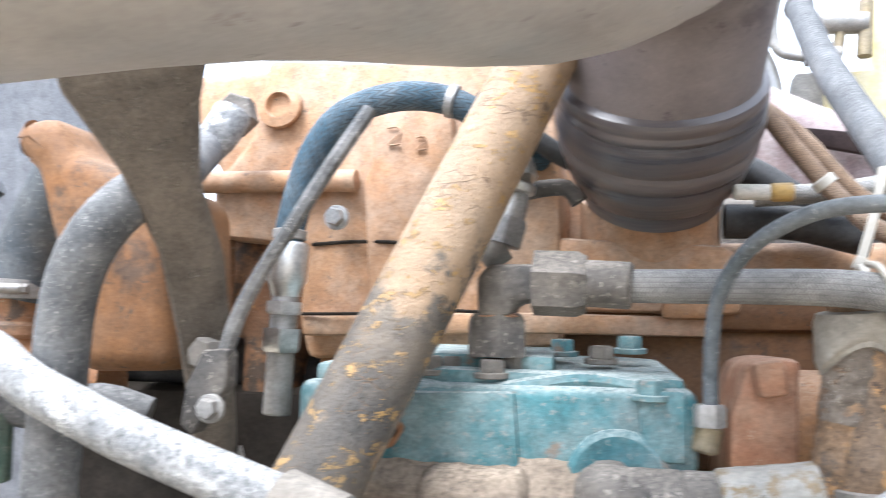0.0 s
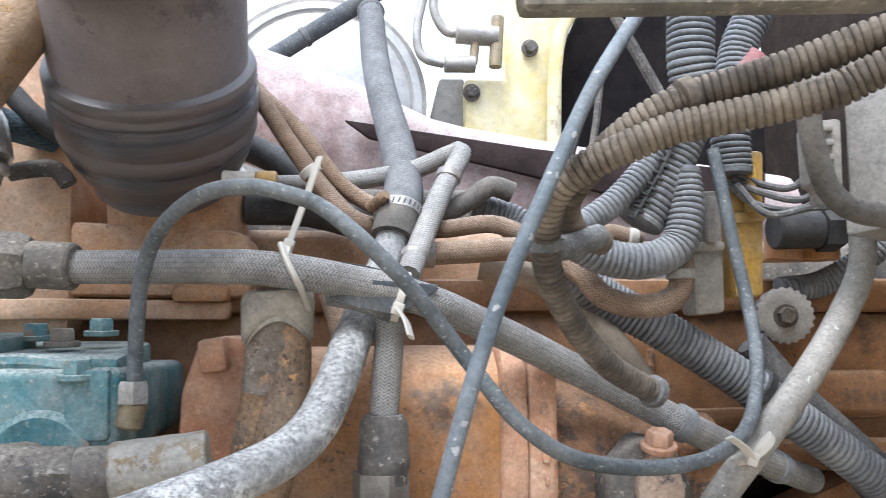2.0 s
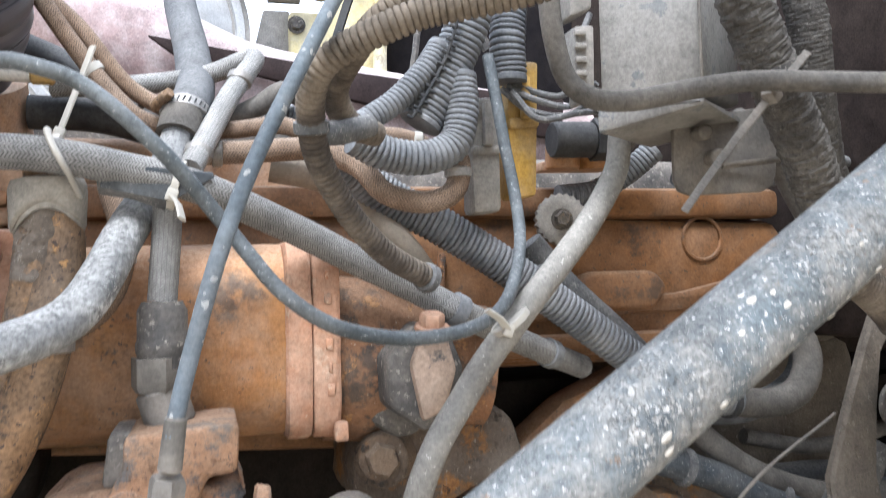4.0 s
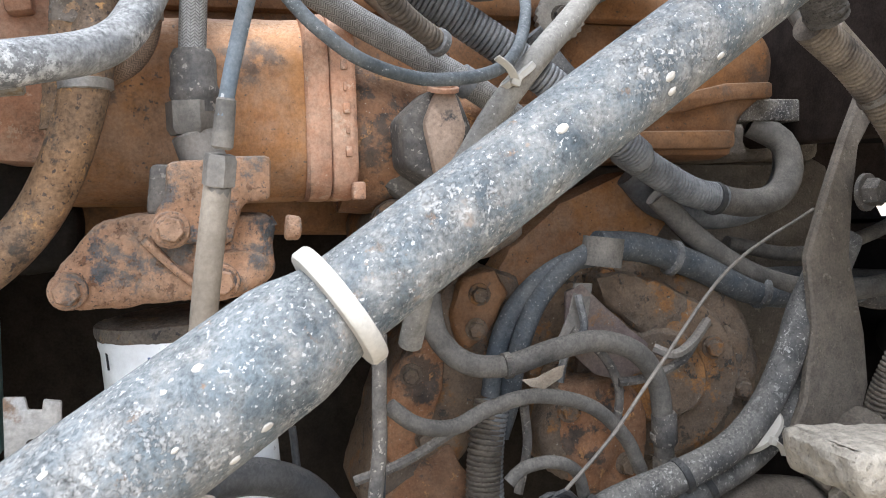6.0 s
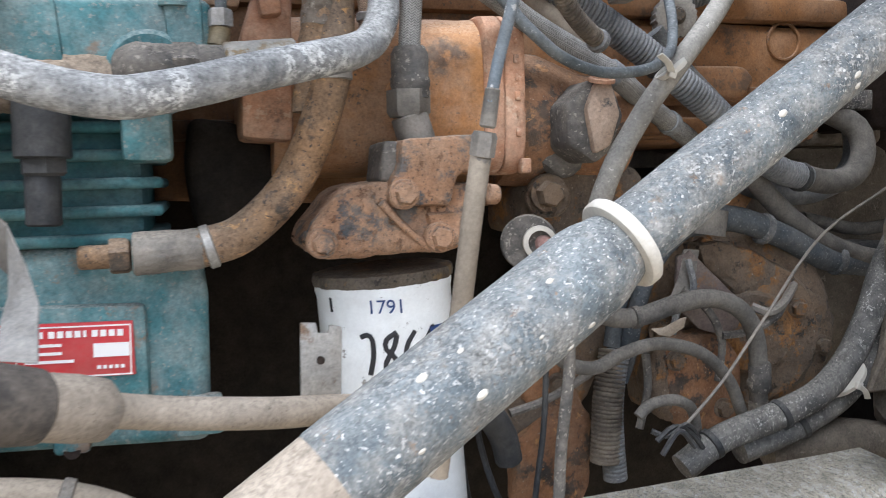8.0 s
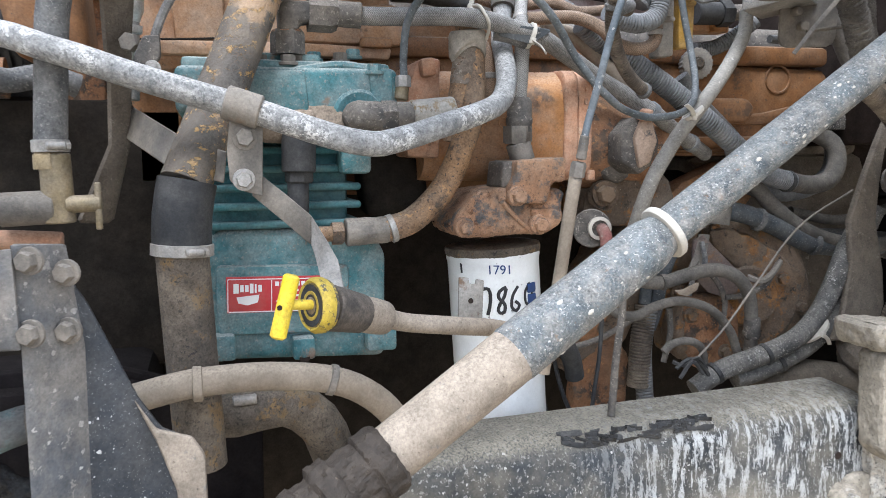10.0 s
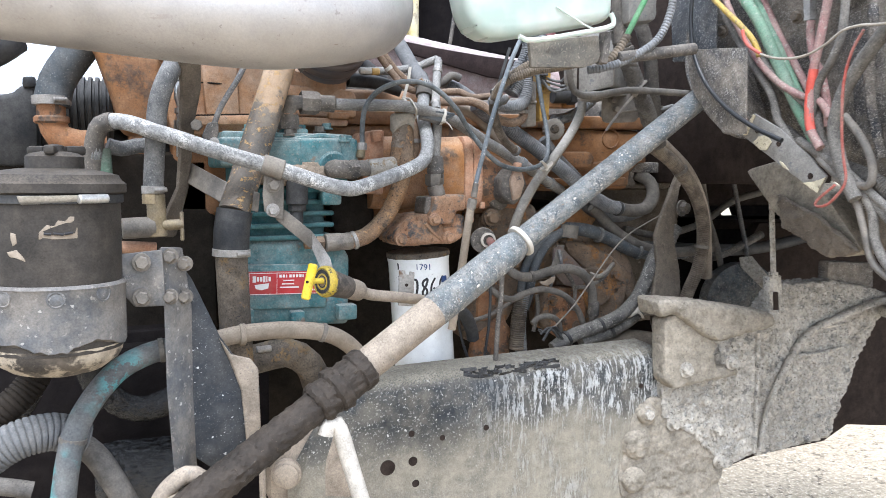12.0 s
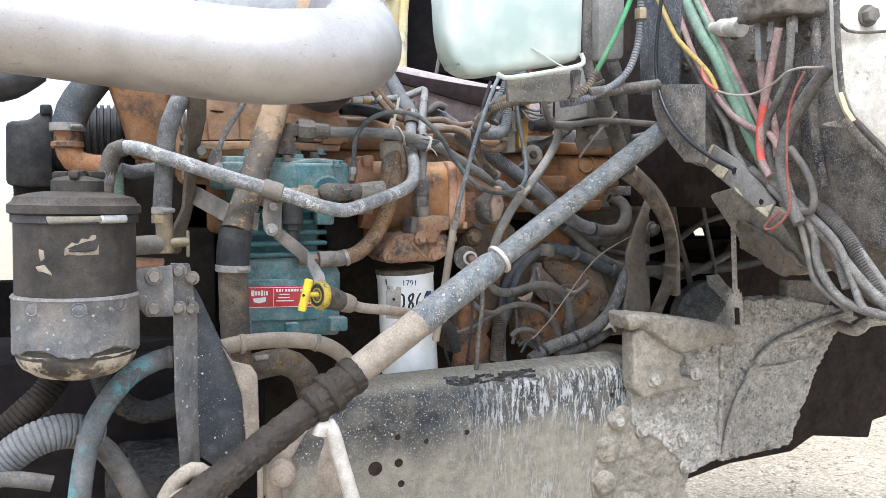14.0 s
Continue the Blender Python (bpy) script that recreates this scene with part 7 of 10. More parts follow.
part("stem", rod((0.129, 0.392, 1.223), (0.154, 0.408, 1.219), 0.0042), M_YELLOW, dip)
CD = Vector((0.92, 0.40, -0.06)).normalized()
CAP = part("cap", lathe(DP - CD * 0.004, CD, [(0.003, 0.010), (0.0, 0.013), (0.003, 0.0155), (-0.001, 0.018), (0.001, 0.0215), (0.006, 0.0225), (0.013, 0.0215), (0.014, 0.017)], 36), M_CAPWORN, dip, "round black cap with worn yellow rim")
part("cap_rim", lathe(DP - CD * 0.004, CD, [(-0.0005, 0.0185), (-0.002, 0.0205), (0.002, 0.0235), (0.008, 0.0235), (0.010, 0.0225)], 36), M_RIMYELLOW, CAP)
# groove coloured black with a ring slightly proud of the cap
part("cap_groove", lathe(DP - CD * 0.004, CD, [(-0.0006, 0.0128), (0.0016, 0.0152), (-0.0014, 0.0176)], 36), M_BLACK, CAP, "black ring along the cap groove")
part("inner_ring", lathe(DP - CD * 0.004, CD, [(0.0, 0.0080), (-0.0016, 0.0096), (-0.0018, 0.0122), (0.0004, 0.0132)], 36), M_RIMYELLOW, CAP)
part("washer", lathe(DP - CD * 0.006, CD, [(0, 0.006), (0.0015, 0.0095), (0.006, 0.0095)], 24), M_BRASS, dip)
part("grip", rod(DP + DD * 0.012, DP + DD * 0.056, 0.0200, 0.0175, seg=24), M_GRIPDUST, dip, "dark grimy rubber grip")
part("ferrule", lathe(DP + DD * 0.054, DD, [(0, 0.016), (0.02, 0.0165), (0.034, 0.0155), (0.04, 0.0105)], 24), M_SHAFT_DUSTY, dip)
part("guide_tube", tube([DP + DD * 0.09, DP + DD * 0.13, (0.306, 0.500, 1.173), (0.377, 0.560, 1.152), (0.445, 0.660, 1.107)], 0.0092, 12), M_SHAFT_DUSTY, dip)
tag = thing("metal_tag", (0.348, 0.600, 1.168), "small dull metal bracket tab with notch and hole", "bracket")
part("tab", plate([(0.337, 0.600, 1.206), (0.348, 0.600, 1.205), (0.349, 0.600, 1.198), (0.356, 0.600, 1.197), (0.357, 0.600, 1.203), (0.366, 0.600, 1.201), (0.363, 0.600, 1.140), (0.335, 0.600, 1.143)], 0.004, 0.001), M_STEEL, tag)
part("hole", lathe((0.350, 0.599, 1.179), (0, 1, 0), [(0, 0.003), (0.002, 0.0028)], 14), M_DARKIN, tag)

# ---- orange tube, coupling sleeve ----
ot = thing("coolant_tube", (-0.03, 0.50, 1.10), "large coolant tube with cracked flaking orange paint", "pipe")
part("tube", tube([(0.25, 0.80, 1.79), (0.208, 0.756, 1.70), (0.128, 0.670, 1.50), (0.075, 0.614, 1.37), (0.052, 0.592, 1.315)], 0.0255, 24, 0.012), M_ORANGETUBE, ot)
part("sleeve", tube([(0.054, 0.594, 1.318), (0.048, 0.592, 1.285), (0.046, 0.592, 1.245)], 0.029, 24), M_BLACK, ot, "dark rubber coupling sleeve")
part("lower_tube", tube([(0.046, 0.592, 1.25), (0.050, 0.60, 1.15), (0.056, 0.61, 1.02)], 0.026, 24), M_RUSTTUBE, ot)
clamp((0.0465, 0.592, 1.25), (0.05, 0, 1), 0.0295, ot, M_STEEL)
bh_ = hose("blue_hose", [(-0.004, 0.780, 1.537), (-0.003, 0.780, 1.555), (0.011, 0.780, 1.604), (0.032, 0.785, 1.638), (0.067, 0.790, 1.654), (0.101, 0.800, 1.657), (0.131, 0.810, 1.648), (0.152, 0.820, 1.625), (0.184, 0.860, 1.619)], 0.0118, M_HOSEBLUE, "blue braided hydraulic hose arching over the engine", step=0.006)
bands(bh_, (((-0.004, 0.780, 1.546), (0.05, 0, 1)), ((0.118, 0.805, 1.654), (1, 0, -0.3))), 0.0119, M_STEEL, "ferrule")
bf = thing("hose_end_fitting", (-0.008, 0.780, 1.446), "bright plated hydraulic hose end with nuts", "pipe fitting")
a0, a1 = Vector((-0.004, 0.780, 1.540)), Vector((-0.009, 0.780, 1.425))
ax = (a1 - a0)
part("crimp", lathe(a0, ax, [(0, 0.0135), (0.003, 0.0155), (0.030, 0.0155), (0.034, 0.013), (0.042, 0.011)], 24), M_CHROME, bf)
part("nut", hexnut(a0 + ax * 0.40, ax, 0.0145, 0.010), M_CHROME, bf)
part("nut", hexnut(a0 + ax * 0.58, ax, 0.0155, 0.018), M_CHROME, bf)
part("stub", rod(a0 + ax * 0.3, a0 + ax * 1.15, 0.0105), M_STEEL, bf)
strut = thing("support_strut", (0.013, 0.620, 1.386), "bent brown steel strut under the intake pipe", "bracket")
part("strut", ribbon([((-0.033, 0.520, 1.613), (0.038, 0.550, 1.620)), ((-0.035, 0.540, 1.590), (0.023, 0.570, 1.596)), ((-0.027, 0.585, 1.556), (0.009, 0.600, 1.558)), ((-0.022, 0.620, 1.515), (0.011, 0.630, 1.516)), ((-0.024, 0.650, 1.465), (0.003, 0.660, 1.466)), ((-0.024, 0.670, 1.415), (-0.001, 0.680, 1.415)), ((-0.028, 0.690, 1.355), (-0.007, 0.700, 1.354)), ((-0.066, 0.700, 1.271), (-0.030, 0.710, 1.269))], 0, 0.018), M_GRIME, strut)
part("foot_nut", hexnut((0.004, 0.645, 1.457), (-0.2, -1, 0), 0.010, 0.012), M_DUSTYSTEEL, strut)
rd = thing("link_rod", (-0.002, 0.660, 1.454), "dusty grey link rod with a clevis end", "rod")
part("rod", tube([(0.105, 0.630, 1.600), (0.083, 0.618, 1.560), (0.066, 0.612, 1.529), (0.050, 0.611, 1.504), (0.036, 0.613, 1.479), (0.026, 0.615, 1.452)], 0.0046, 8), M_RUBBER, rd)
part("clevis", plate([(0.018, 0.606, 1.460), (0.034, 0.606, 1.461), (0.034, 0.606, 1.440), (0.014, 0.606, 1.412), (0.006, 0.606, 1.418), (0.009, 0.606, 1.441)], 0.015, 0.003), M_CASTDARK, rd)
bolt((0.026, 0.604, 1.428), (0, -1, 0), 0.006, M_STEEL, rd)
gh = hose("grey_hose", [(-0.060, 0.740, 1.605), (-0.030, 0.655, 1.572), (-0.030, 0.620, 1.555), (-0.040, 0.601, 1.535), (-0.050, 0.593, 1.513), (-0.058, 0.593, 1.487), (-0.062, 0.595, 1.458), (-0.065, 0.598, 1.42), (-0.070, 0.602, 1.350)], 0.0155, M_RUBBER, "thick grey rubber hose dropping to a brass fitting")
clamp((-0.070, 0.602, 1.353), (0, 0, 1), 0.016, gh, M_STEEL)
hose("silver_stub", [(-0.128, 0.800, 1.605), (-0.099, 0.800, 1.616), (-0.078, 0.800, 1.632), (-0.072, 0.810, 1.652)], 0.0165, M_PIPE, "pale elbow tube beside the strut", "pipe")
single("hex_cap", hexnut((-0.075, 0.830, 1.655), (0.2, -1, 0), 0.018, 0.02), M_CASTDARK, "dark hex plug on the engine front", "plug")
hf = thing("jointed_fitting", (0.164, 0.770, 1.533), "dirty steel swivel fittings behind the coolant tube", "pipe fitting")
part("swivel", tube([(0.166, 0.760, 1.541), (0.173, 0.765, 1.559), (0.175, 0.770, 1.574)], 0.0085, 12), M_STEEL, hf)
part("nut", hexnut((0.164, 0.758, 1.535), (0.25, 0.05, 0.9), 0.0155, 0.020), M_STEEL, hf)
part("collar", rod((0.173, 0.770, 1.574), (0.175, 0.770, 1.582), 0.0135), M_CHROME, hf)
part("crimp", lathe((0.175, 0.770, 1.582), ((0.165, 0.780, 1.621)[0] - (0.175, 0.770, 1.582)[0], 0.01, (0.165, 0.780, 1.621)[2] - (0.175, 0.770, 1.582)[2]), [(0, 0.0135), (0.002, 0.0145), (0.030, 0.0135), (0.034, 0.012), (0.042, 0.0095)], 20), M_CHROME, hf)
part("elbow", tube([(0.151, 0.757, 1.525), (0.159, 0.757, 1.530), (0.166, 0.758, 1.535)], 0.012, 12), M_DUSTYSTEEL, hf)
part("line", tube([(0.165, 0.780, 1.619), (0.157, 0.790, 1.637), (0.145, 0.800, 1.656)], 0.0085, 10), M_BLACK, hf)
hose("dark_hose", [(0.161, 0.830, 1.648), (0.180, 0.830, 1.629), (0.206, 0.840, 1.613), (0.233, 0.850, 1.603)], 0.0085, M_BLACK, "dark rubber hose passing behind the intake sleeve")
hose("dark_hose", [(0.175, 0.800, 1.579), (0.190, 0.800, 1.582), (0.208, 0.800, 1.582), (0.217, 0.800, 1.571)], 0.0065, M_CASTDARK, "short dusty curled hose behind the fittings")

# ---- front left: pulley, elbows, reservoir ----
pul = thing("fan_pulley", (-0.168, 1.000, 1.514), "black ribbed belt pulley at the front of the engine", "pulley")
pc = Vector((-0.152, 0.88, 1.494))
part("drum", lathe(pc + Vector((-0.05, 0, 0)), (1, -0.05, 0), [(0, 0.056)] + [(0.006 + 0.012 * k + d, 0.060 - e) for k in range(6) for d, e in ((0, 0), (0.006, 0), (0.007, 0.006), (0.011, 0.006))] + [(0.08, 0.05)], 40), M_BLACK, pul)
blk = thing("front_accessory", (-0.298, 1.000, 1.441), "black alternator-like housing at the engine front", "engine part")
part("body", plate([(-0.325, 0.850, 1.515), (-0.280, 0.850, 1.520), (-0.272, 0.850, 1.534), (-0.244, 0.850, 1.536), (-0.246, 0.850, 1.394), (-0.290, 0.850, 1.392), (-0.328, 0.850, 1.396)], 0.13, 0.01), M_BLACK, blk)
part("mount", rod((-0.253, 0.94, 1.45), (0.00, 0.97, 1.42), 0.03), M_BLACK, blk)
part("flange", plate([(-0.266, 0.845, 1.548), (-0.246, 0.845, 1.549), (-0.245, 0.845, 1.530), (-0.267, 0.845, 1.529)], 0.05, 0.004), M_BLACK, blk)
rh = hose("radiator_hose", [(-0.150, 0.735, 1.612), (-0.185, 0.748, 1.566), (-0.207, 0.755, 1.532), (-0.217, 0.755, 1.494)], 0.0290, M_SLATEHOSE, "fat black radiator hose onto an orange elbow", seg=24)
clamp((-0.217, 0.755, 1.500), (0, 0, 1), 0.0296, rh, M_STEEL, 0.015)
el = thing("water_elbow", (-0.213, 0.930, 1.429), "orange brown cast water elbow", "pipe fitting")
part("neck", tube([(-0.217, 0.755, 1.500), (-0.218, 0.755, 1.470), (-0.208, 0.755, 1.442), (-0.178, 0.755, 1.430), (-0.135, 0.757, 1.430)], 0.0225, 18), M_RUSTY, el)
part("band", lathe((-0.218, 0.755, 1.462), (0, 0, 1), [(0, 0.025), (0.003, 0.028), (0.01, 0.028), (0.013, 0.025)], 24), M_RUSTY, el)

res = thing("power_steering_reservoir", (-0.21, 0.40, 1.13), "dusty black steering fluid reservoir with clamp band and bracket shell", "reservoir")
RC = Vector((-0.205, 0.40, 1.13))
part("body", lathe(RC, (0.015, 0, 1), [(0.018, 0.070), (0.024, 0.081), (0.10, 0.081), (0.224, 0.081)], 56), M_RESBODY, res)
part("bowl", crust(lathe(RC, (0.015, 0, 1), [(-0.012, 0.03), (-0.005, 0.055), (0.008, 0.074), (0.018, 0.079), (0.030, 0.0815)], 56), 0.0008, 60, 0.012), M_BOWL, res, "lower bowl with a cream mud rim")
shell_bm = lathe(RC, (0.015, 0, 1), [(0.030, 0.0832), (0.031, 0.0852), (0.060, 0.0850), (0.104, 0.0845), (0.107, 0.0865), (0.111, 0.0835)], 72)
for v_ in shell_bm.verts:
    if v_.co.z < 1.185:
        a_ = math.atan2(v_.co.y - RC.y, v_.co.x - RC.x)
        v_.co.z += 0.006 * math.sin(a_ * 5.0) + 0.004 * noise.noise((a_ * 9.0, 0, 0)) + 0.004
part("mount_shell", shell_bm, M_SHELL, res, "pale dusty steel shell with a torn lower edge")
part("lid", lathe(RC, (0.015, 0, 1), [(0.222, 0.083), (0.225, 0.0885), (0.236, 0.0885), (0.240, 0.083), (0.247, 0.079), (0.252, 0.06), (0.255, 0.04)], 56), M_RESBODY, res)
part("clamp_band", lathe(RC, (0.015, 0, 1), [(0.211, 0.0825), (0.212, 0.0845), (0.222, 0.0845), (0.223, 0.0825)], 56), M_BLACK, res)
part("clamp_plate", tube([RC + Vector((0.0862 * math.sin(a_), -0.0862 * math.cos(a_), 0.2165)) for a_ in (-0.35, -0.2, 0.0, 0.2, 0.4)], 0.0075, 8, 0.006, None, True, 0.25), M_CHROME, res, "bright clamp plate")
part("clamp_screw", rod(RC + Vector((0.035, -0.085, 0.217)), RC + Vector((0.068, -0.062, 0.217)), 0.0058), M_CHROME, res)
part("filler_cap", lathe(RC + Vector((0.003, 0, 0)), (0.015, 0, 1), [(0.253, 0.020), (0.255, 0.036), (0.270, 0.036), (0.274, 0.030), (0.277, 0.014), (0.284, 0.012), (0.286, 0.004)], 12), M_RESBODY, res)
for k in range(3):
    a_ = 0.4 + k * math.tau / 3
    part("cap_lug", box(RC + Vector((0.007 + 0.026 * math.cos(a_), 0.026 * math.sin(a_), 0.278)), (0.026, 0.013, 0.012), (0, 0, math.degrees(a_)), 0.004), M_RESBODY, res)
part("sticker", plate([(-0.216, 0.320, 1.299), (-0.215, 0.319, 1.308), (-0.206, 0.319, 1.317), (-0.198, 0.319, 1.315), (-0.194, 0.319, 1.322), (-0.186, 0.320, 1.320), (-0.181, 0.321, 1.326), (-0.172, 0.325, 1.326), (-0.172, 0.325, 1.318), (-0.173, 0.324, 1.299), (-0.193, 0.319, 1.299)], 0.003, 0.0006), M_TAN, res, "torn yellowed sticker scrap")
for pts in ([(-0.252, 0.335, 1.284), (-0.241, 0.328, 1.287), (-0.233, 0.324, 1.277), (-0.231, 0.324, 1.272), (-0.242, 0.328, 1.277), (-0.249, 0.333, 1.278)], [(-0.247, 0.331, 1.308), (-0.241, 0.328, 1.306), (-0.240, 0.328, 1.295), (-0.245, 0.330, 1.291), (-0.247, 0.331, 1.300)]):
    part("paint_scrap", plate(pts, 0.003, 0.0006), M_TAN, res, "flaked patch in the paint")
for pts in ([(-0.210, 0.318, 1.306), (-0.202, 0.318, 1.305)], [(-0.199, 0.318, 1.306), (-0.188, 0.319, 1.304)], [(-0.187, 0.319, 1.305), (-0.178, 0.322, 1.306)]):
    part("print_bar", tube(pts, 0.0016, 6), M_INK, res)
for q in [(-0.259, 0.335, 1.227), (-0.200, 0.315, 1.225), (-0.146, 0.337, 1.228)]:
    part("rivet", lathe(Vector(q) + Vector((0, 0.001, 0)), Vector(q) - Vector((-0.203, 0.40, q[2])), [(-0.004, 0.0115), (0.0006, 0.0110), (0.0012, 0.0090), (0.0002, 0.0080), (0.0016, 0.0040)], 20), M_SHELL, res)
part("bracket_plate", plate([(-0.135, 0.400, 1.270), (-0.070, 0.410, 1.274), (-0.068, 0.410, 1.196), (-0.108, 0.410, 1.197), (-0.124, 0.400, 1.218), (-0.139, 0.395, 1.202), (-0.138, 0.395, 1.252)], 0.006, 0.002), M_SHELL, res)
for q in ((-0.098, 0.398, 1.259), (-0.099, 0.400, 1.211)):
    bolt(q, (0, -1, 0), 0.0092, M_DUSTYSTEEL, res)

post = thing("mounting_post", (-0.047, 0.460, 0.942), "black steel mounting post with gusset and dusty edge", "bracket")
part("flange", ribbon([((-0.074, 0.420, 1.277), (-0.045, 0.460, 1.272)), ((-0.071, 0.420, 1.195), (-0.034, 0.460, 1.187)), ((-0.071, 0.420, 1.073), (-0.036, 0.460, 1.060)), ((-0.064, 0.420, 0.939), (-0.034, 0.460, 0.921))], 0, 0.006, (1, 0.3, 0)), M_SHELL, post)
part("web", plate([(-0.044, 0.460, 1.251), (-0.027, 0.460, 1.223), (0.009, 0.460, 1.139), (0.027, 0.460, 1.110), (0.049, 0.460, 1.099), (0.048, 0.460, 0.967), (0.006, 0.460, 0.930), (-0.042, 0.460, 0.969)], 0.006, 0.002), M_BLACKPAINT, post, "black gusset plate with white specks")
part("lip", plate([(0.006, 0.452, 1.139), (0.023, 0.450, 1.112), (0.052, 0.448, 1.103), (0.062, 0.447, 1.087), (0.064, 0.447, 0.986), (0.043, 0.452, 0.968), (0.037, 0.454, 1.055), (0.023, 0.456, 1.097)], 0.008, 0.003), M_SHAFT_DUSTY, post, "cream dusty edge plate")
part("lip", tube([(0.063, 0.450, 0.987), (0.064, 0.450, 0.940), (0.064, 0.450, 0.873)], 0.005, 8), M_SHAFT_DUSTY, post)
for q in ((-0.059, 0.415, 1.264), (-0.061, 0.415, 1.208), (-0.038, 0.445, 1.250), (-0.039, 0.445, 1.203)):
    bolt(q, (-0.4, -1, 0), 0.0082, M_DUSTYSTEEL, post)

valve = thing("brass_valve", (-0.063, 0.600, 1.287), "tarnished brass tee with a petcock", "valve")
part("body", rod((-0.067, 0.600, 1.346), (-0.065, 0.600, 1.279), 0.0145), M_BRASS, valve)
part("hex", hexnut((-0.072, 0.600, 1.331), (0, 0, 1), 0.0155, 0.016), M_BRASS, valve)
part("side", rod((-0.118, 0.600, 1.293), (-0.068, 0.600, 1.295), 0.0165), M_DUSTYSTEEL, valve)
part("petcock", rod((-0.059, 0.595, 1.297), (-0.026, 0.595, 1.298), 0.0085), M_BRASS, valve)
part("tee_handle", rod((-0.029, 0.592, 1.318), (-0.029, 0.592, 1.272), 0.0032), M_BRASS, valve)
single("red_elbow", rod((-0.124, 0.620, 1.263), (-0.067, 0.620, 1.259), 0.010), M_REDOX, "dusty red pipe stub", "pipe")
tf = thing("green_fitting", (-0.141, 0.660, 1.384), "corroded green brass fitting below the pipe end", "pipe fitting")
part("body", rod((-0.140, 0.640, 1.374), (-0.141, 0.640, 1.418), 0.0125), M_HOSEGREEN, tf)
part("side_hose", tube([(-0.134, 0.645, 1.423), (-0.113, 0.650, 1.418), (-0.080, 0.660, 1.424), (-0.051, 0.670, 1.415)], 0.0125, 12), M_RUBBER, tf)
part("nut", hexnut((-0.154, 0.640, 1.413), (0, 0, 1), 0.015, 0.014), M_CASTDARK, tf)

th_ = hose("teal_hose", [(-0.057, 0.470, 1.126), (-0.095, 0.460, 1.120), (-0.133, 0.440, 1.105), (-0.166, 0.420, 1.073), (-0.188, 0.400, 1.038), (-0.200, 0.390, 0.992), (-0.209, 0.380, 0.930)], 0.0160, M_TEALHOSE, "grey hose worn to teal on its bend", seg=16)
bands(th_, (((-0.073, 0.465, 1.124), (1, 0, 0.1)), ((-0.192, 0.398, 1.026), (-0.2, 0, -1))), 0.0162, M_HOSEDUST)
hose("corrugated_duct", [(-0.344, 0.470, 1.003), (-0.307, 0.470, 1.032), (-0.276, 0.470, 1.059), (-0.249, 0.480, 1.084), (-0.228, 0.490, 1.116)], 0.0210, M_BLACKSHADE, "black corrugated duct behind another", "duct", wave=(0.0072, 0.08), seg=18)
hose("corrugated_duct", [(-0.333, 0.420, 0.975), (-0.296, 0.420, 1.007), (-0.259, 0.420, 1.028), (-0.217, 0.430, 1.031), (-0.183, 0.440, 1.014)], 0.0260, M_RIBBED, "fat corrugated duct at the front", "duct", wave=(0.0072, 0.08), seg=18)
hose("grey_hose", [(-0.199, 0.450, 1.013), (-0.168, 0.450, 0.987), (-0.141, 0.440, 0.942), (-0.121, 0.440, 0.895)], 0.0170, M_HOSEDUST, "dusty grey hose beside the duct")
hose("grey_hose", [(-0.337, 0.400, 0.985), (-0.295, 0.400, 0.978), (-0.266, 0.400, 0.971), (-0.243, 0.400, 0.964)], 0.0115, M_HOSEDUST, "dusty steel hose stub at the front")
single("oily_hose", crust(tube([(-0.159, 0.600, 1.049), (-0.133, 0.600, 1.018), (-0.092, 0.600, 1.004), (-0.034, 0.620, 1.018)], 0.0200, 16), 0.0025, 150, 0.006), M_OILY, "wet black oily hose", "hose")
single("oily_hose", crust(tube([(-0.184, 0.550, 1.128), (-0.172, 0.550, 1.080), (-0.156, 0.560, 1.030)], 0.0180, 16), 0.0025, 150, 0.006), M_OILY, "wet black oily hose under the reservoir", "hose")
hose("oily_hose", [(-0.241, 0.500, 1.115), (-0.250, 0.500, 1.071), (-0.278, 0.500, 1.034), (-0.317, 0.500, 1.008)], 0.0180, M_OILY, "dark hose below the reservoir", seg=16)
# black backing added behind the hoses, its colour is the pit's shade
single("wall_front_splash", plate([(-0.312, 0.720, 1.102), (-0.053, 0.720, 1.110), (0.126, 0.720, 1.053), (0.121, 0.720, 0.689), (-0.397, 0.720, 0.775), (-0.390, 0.720, 0.975)], 0.02, 0.005), M_VOID, "black sheet added for the shade of the pit below the reservoir", "panel", kind="structure")
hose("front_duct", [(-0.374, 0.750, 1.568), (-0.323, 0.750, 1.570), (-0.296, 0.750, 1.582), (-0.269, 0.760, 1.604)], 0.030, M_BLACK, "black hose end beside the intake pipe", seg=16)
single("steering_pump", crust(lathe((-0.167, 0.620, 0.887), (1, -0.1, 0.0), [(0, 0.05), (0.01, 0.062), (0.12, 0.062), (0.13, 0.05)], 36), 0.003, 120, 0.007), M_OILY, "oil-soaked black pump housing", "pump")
# dark boxes added to block the sky and fill in shade at the front
single("wall_front_support", box((-0.13, 0.94, 1.24), (0.38, 0.10, 0.36), (0, 0, 0), 0.02), M_BLACKSHADE, "added dark box closing the gap under the engine front", "engine part", kind="structure")
single("front_crossmember", box((-0.25, 0.85, 0.95), (0.5, 0.3, 0.28), (0, 0, 0), 0.02), M_VOID, "added near-black block for the shade below the engine front", "chassis")

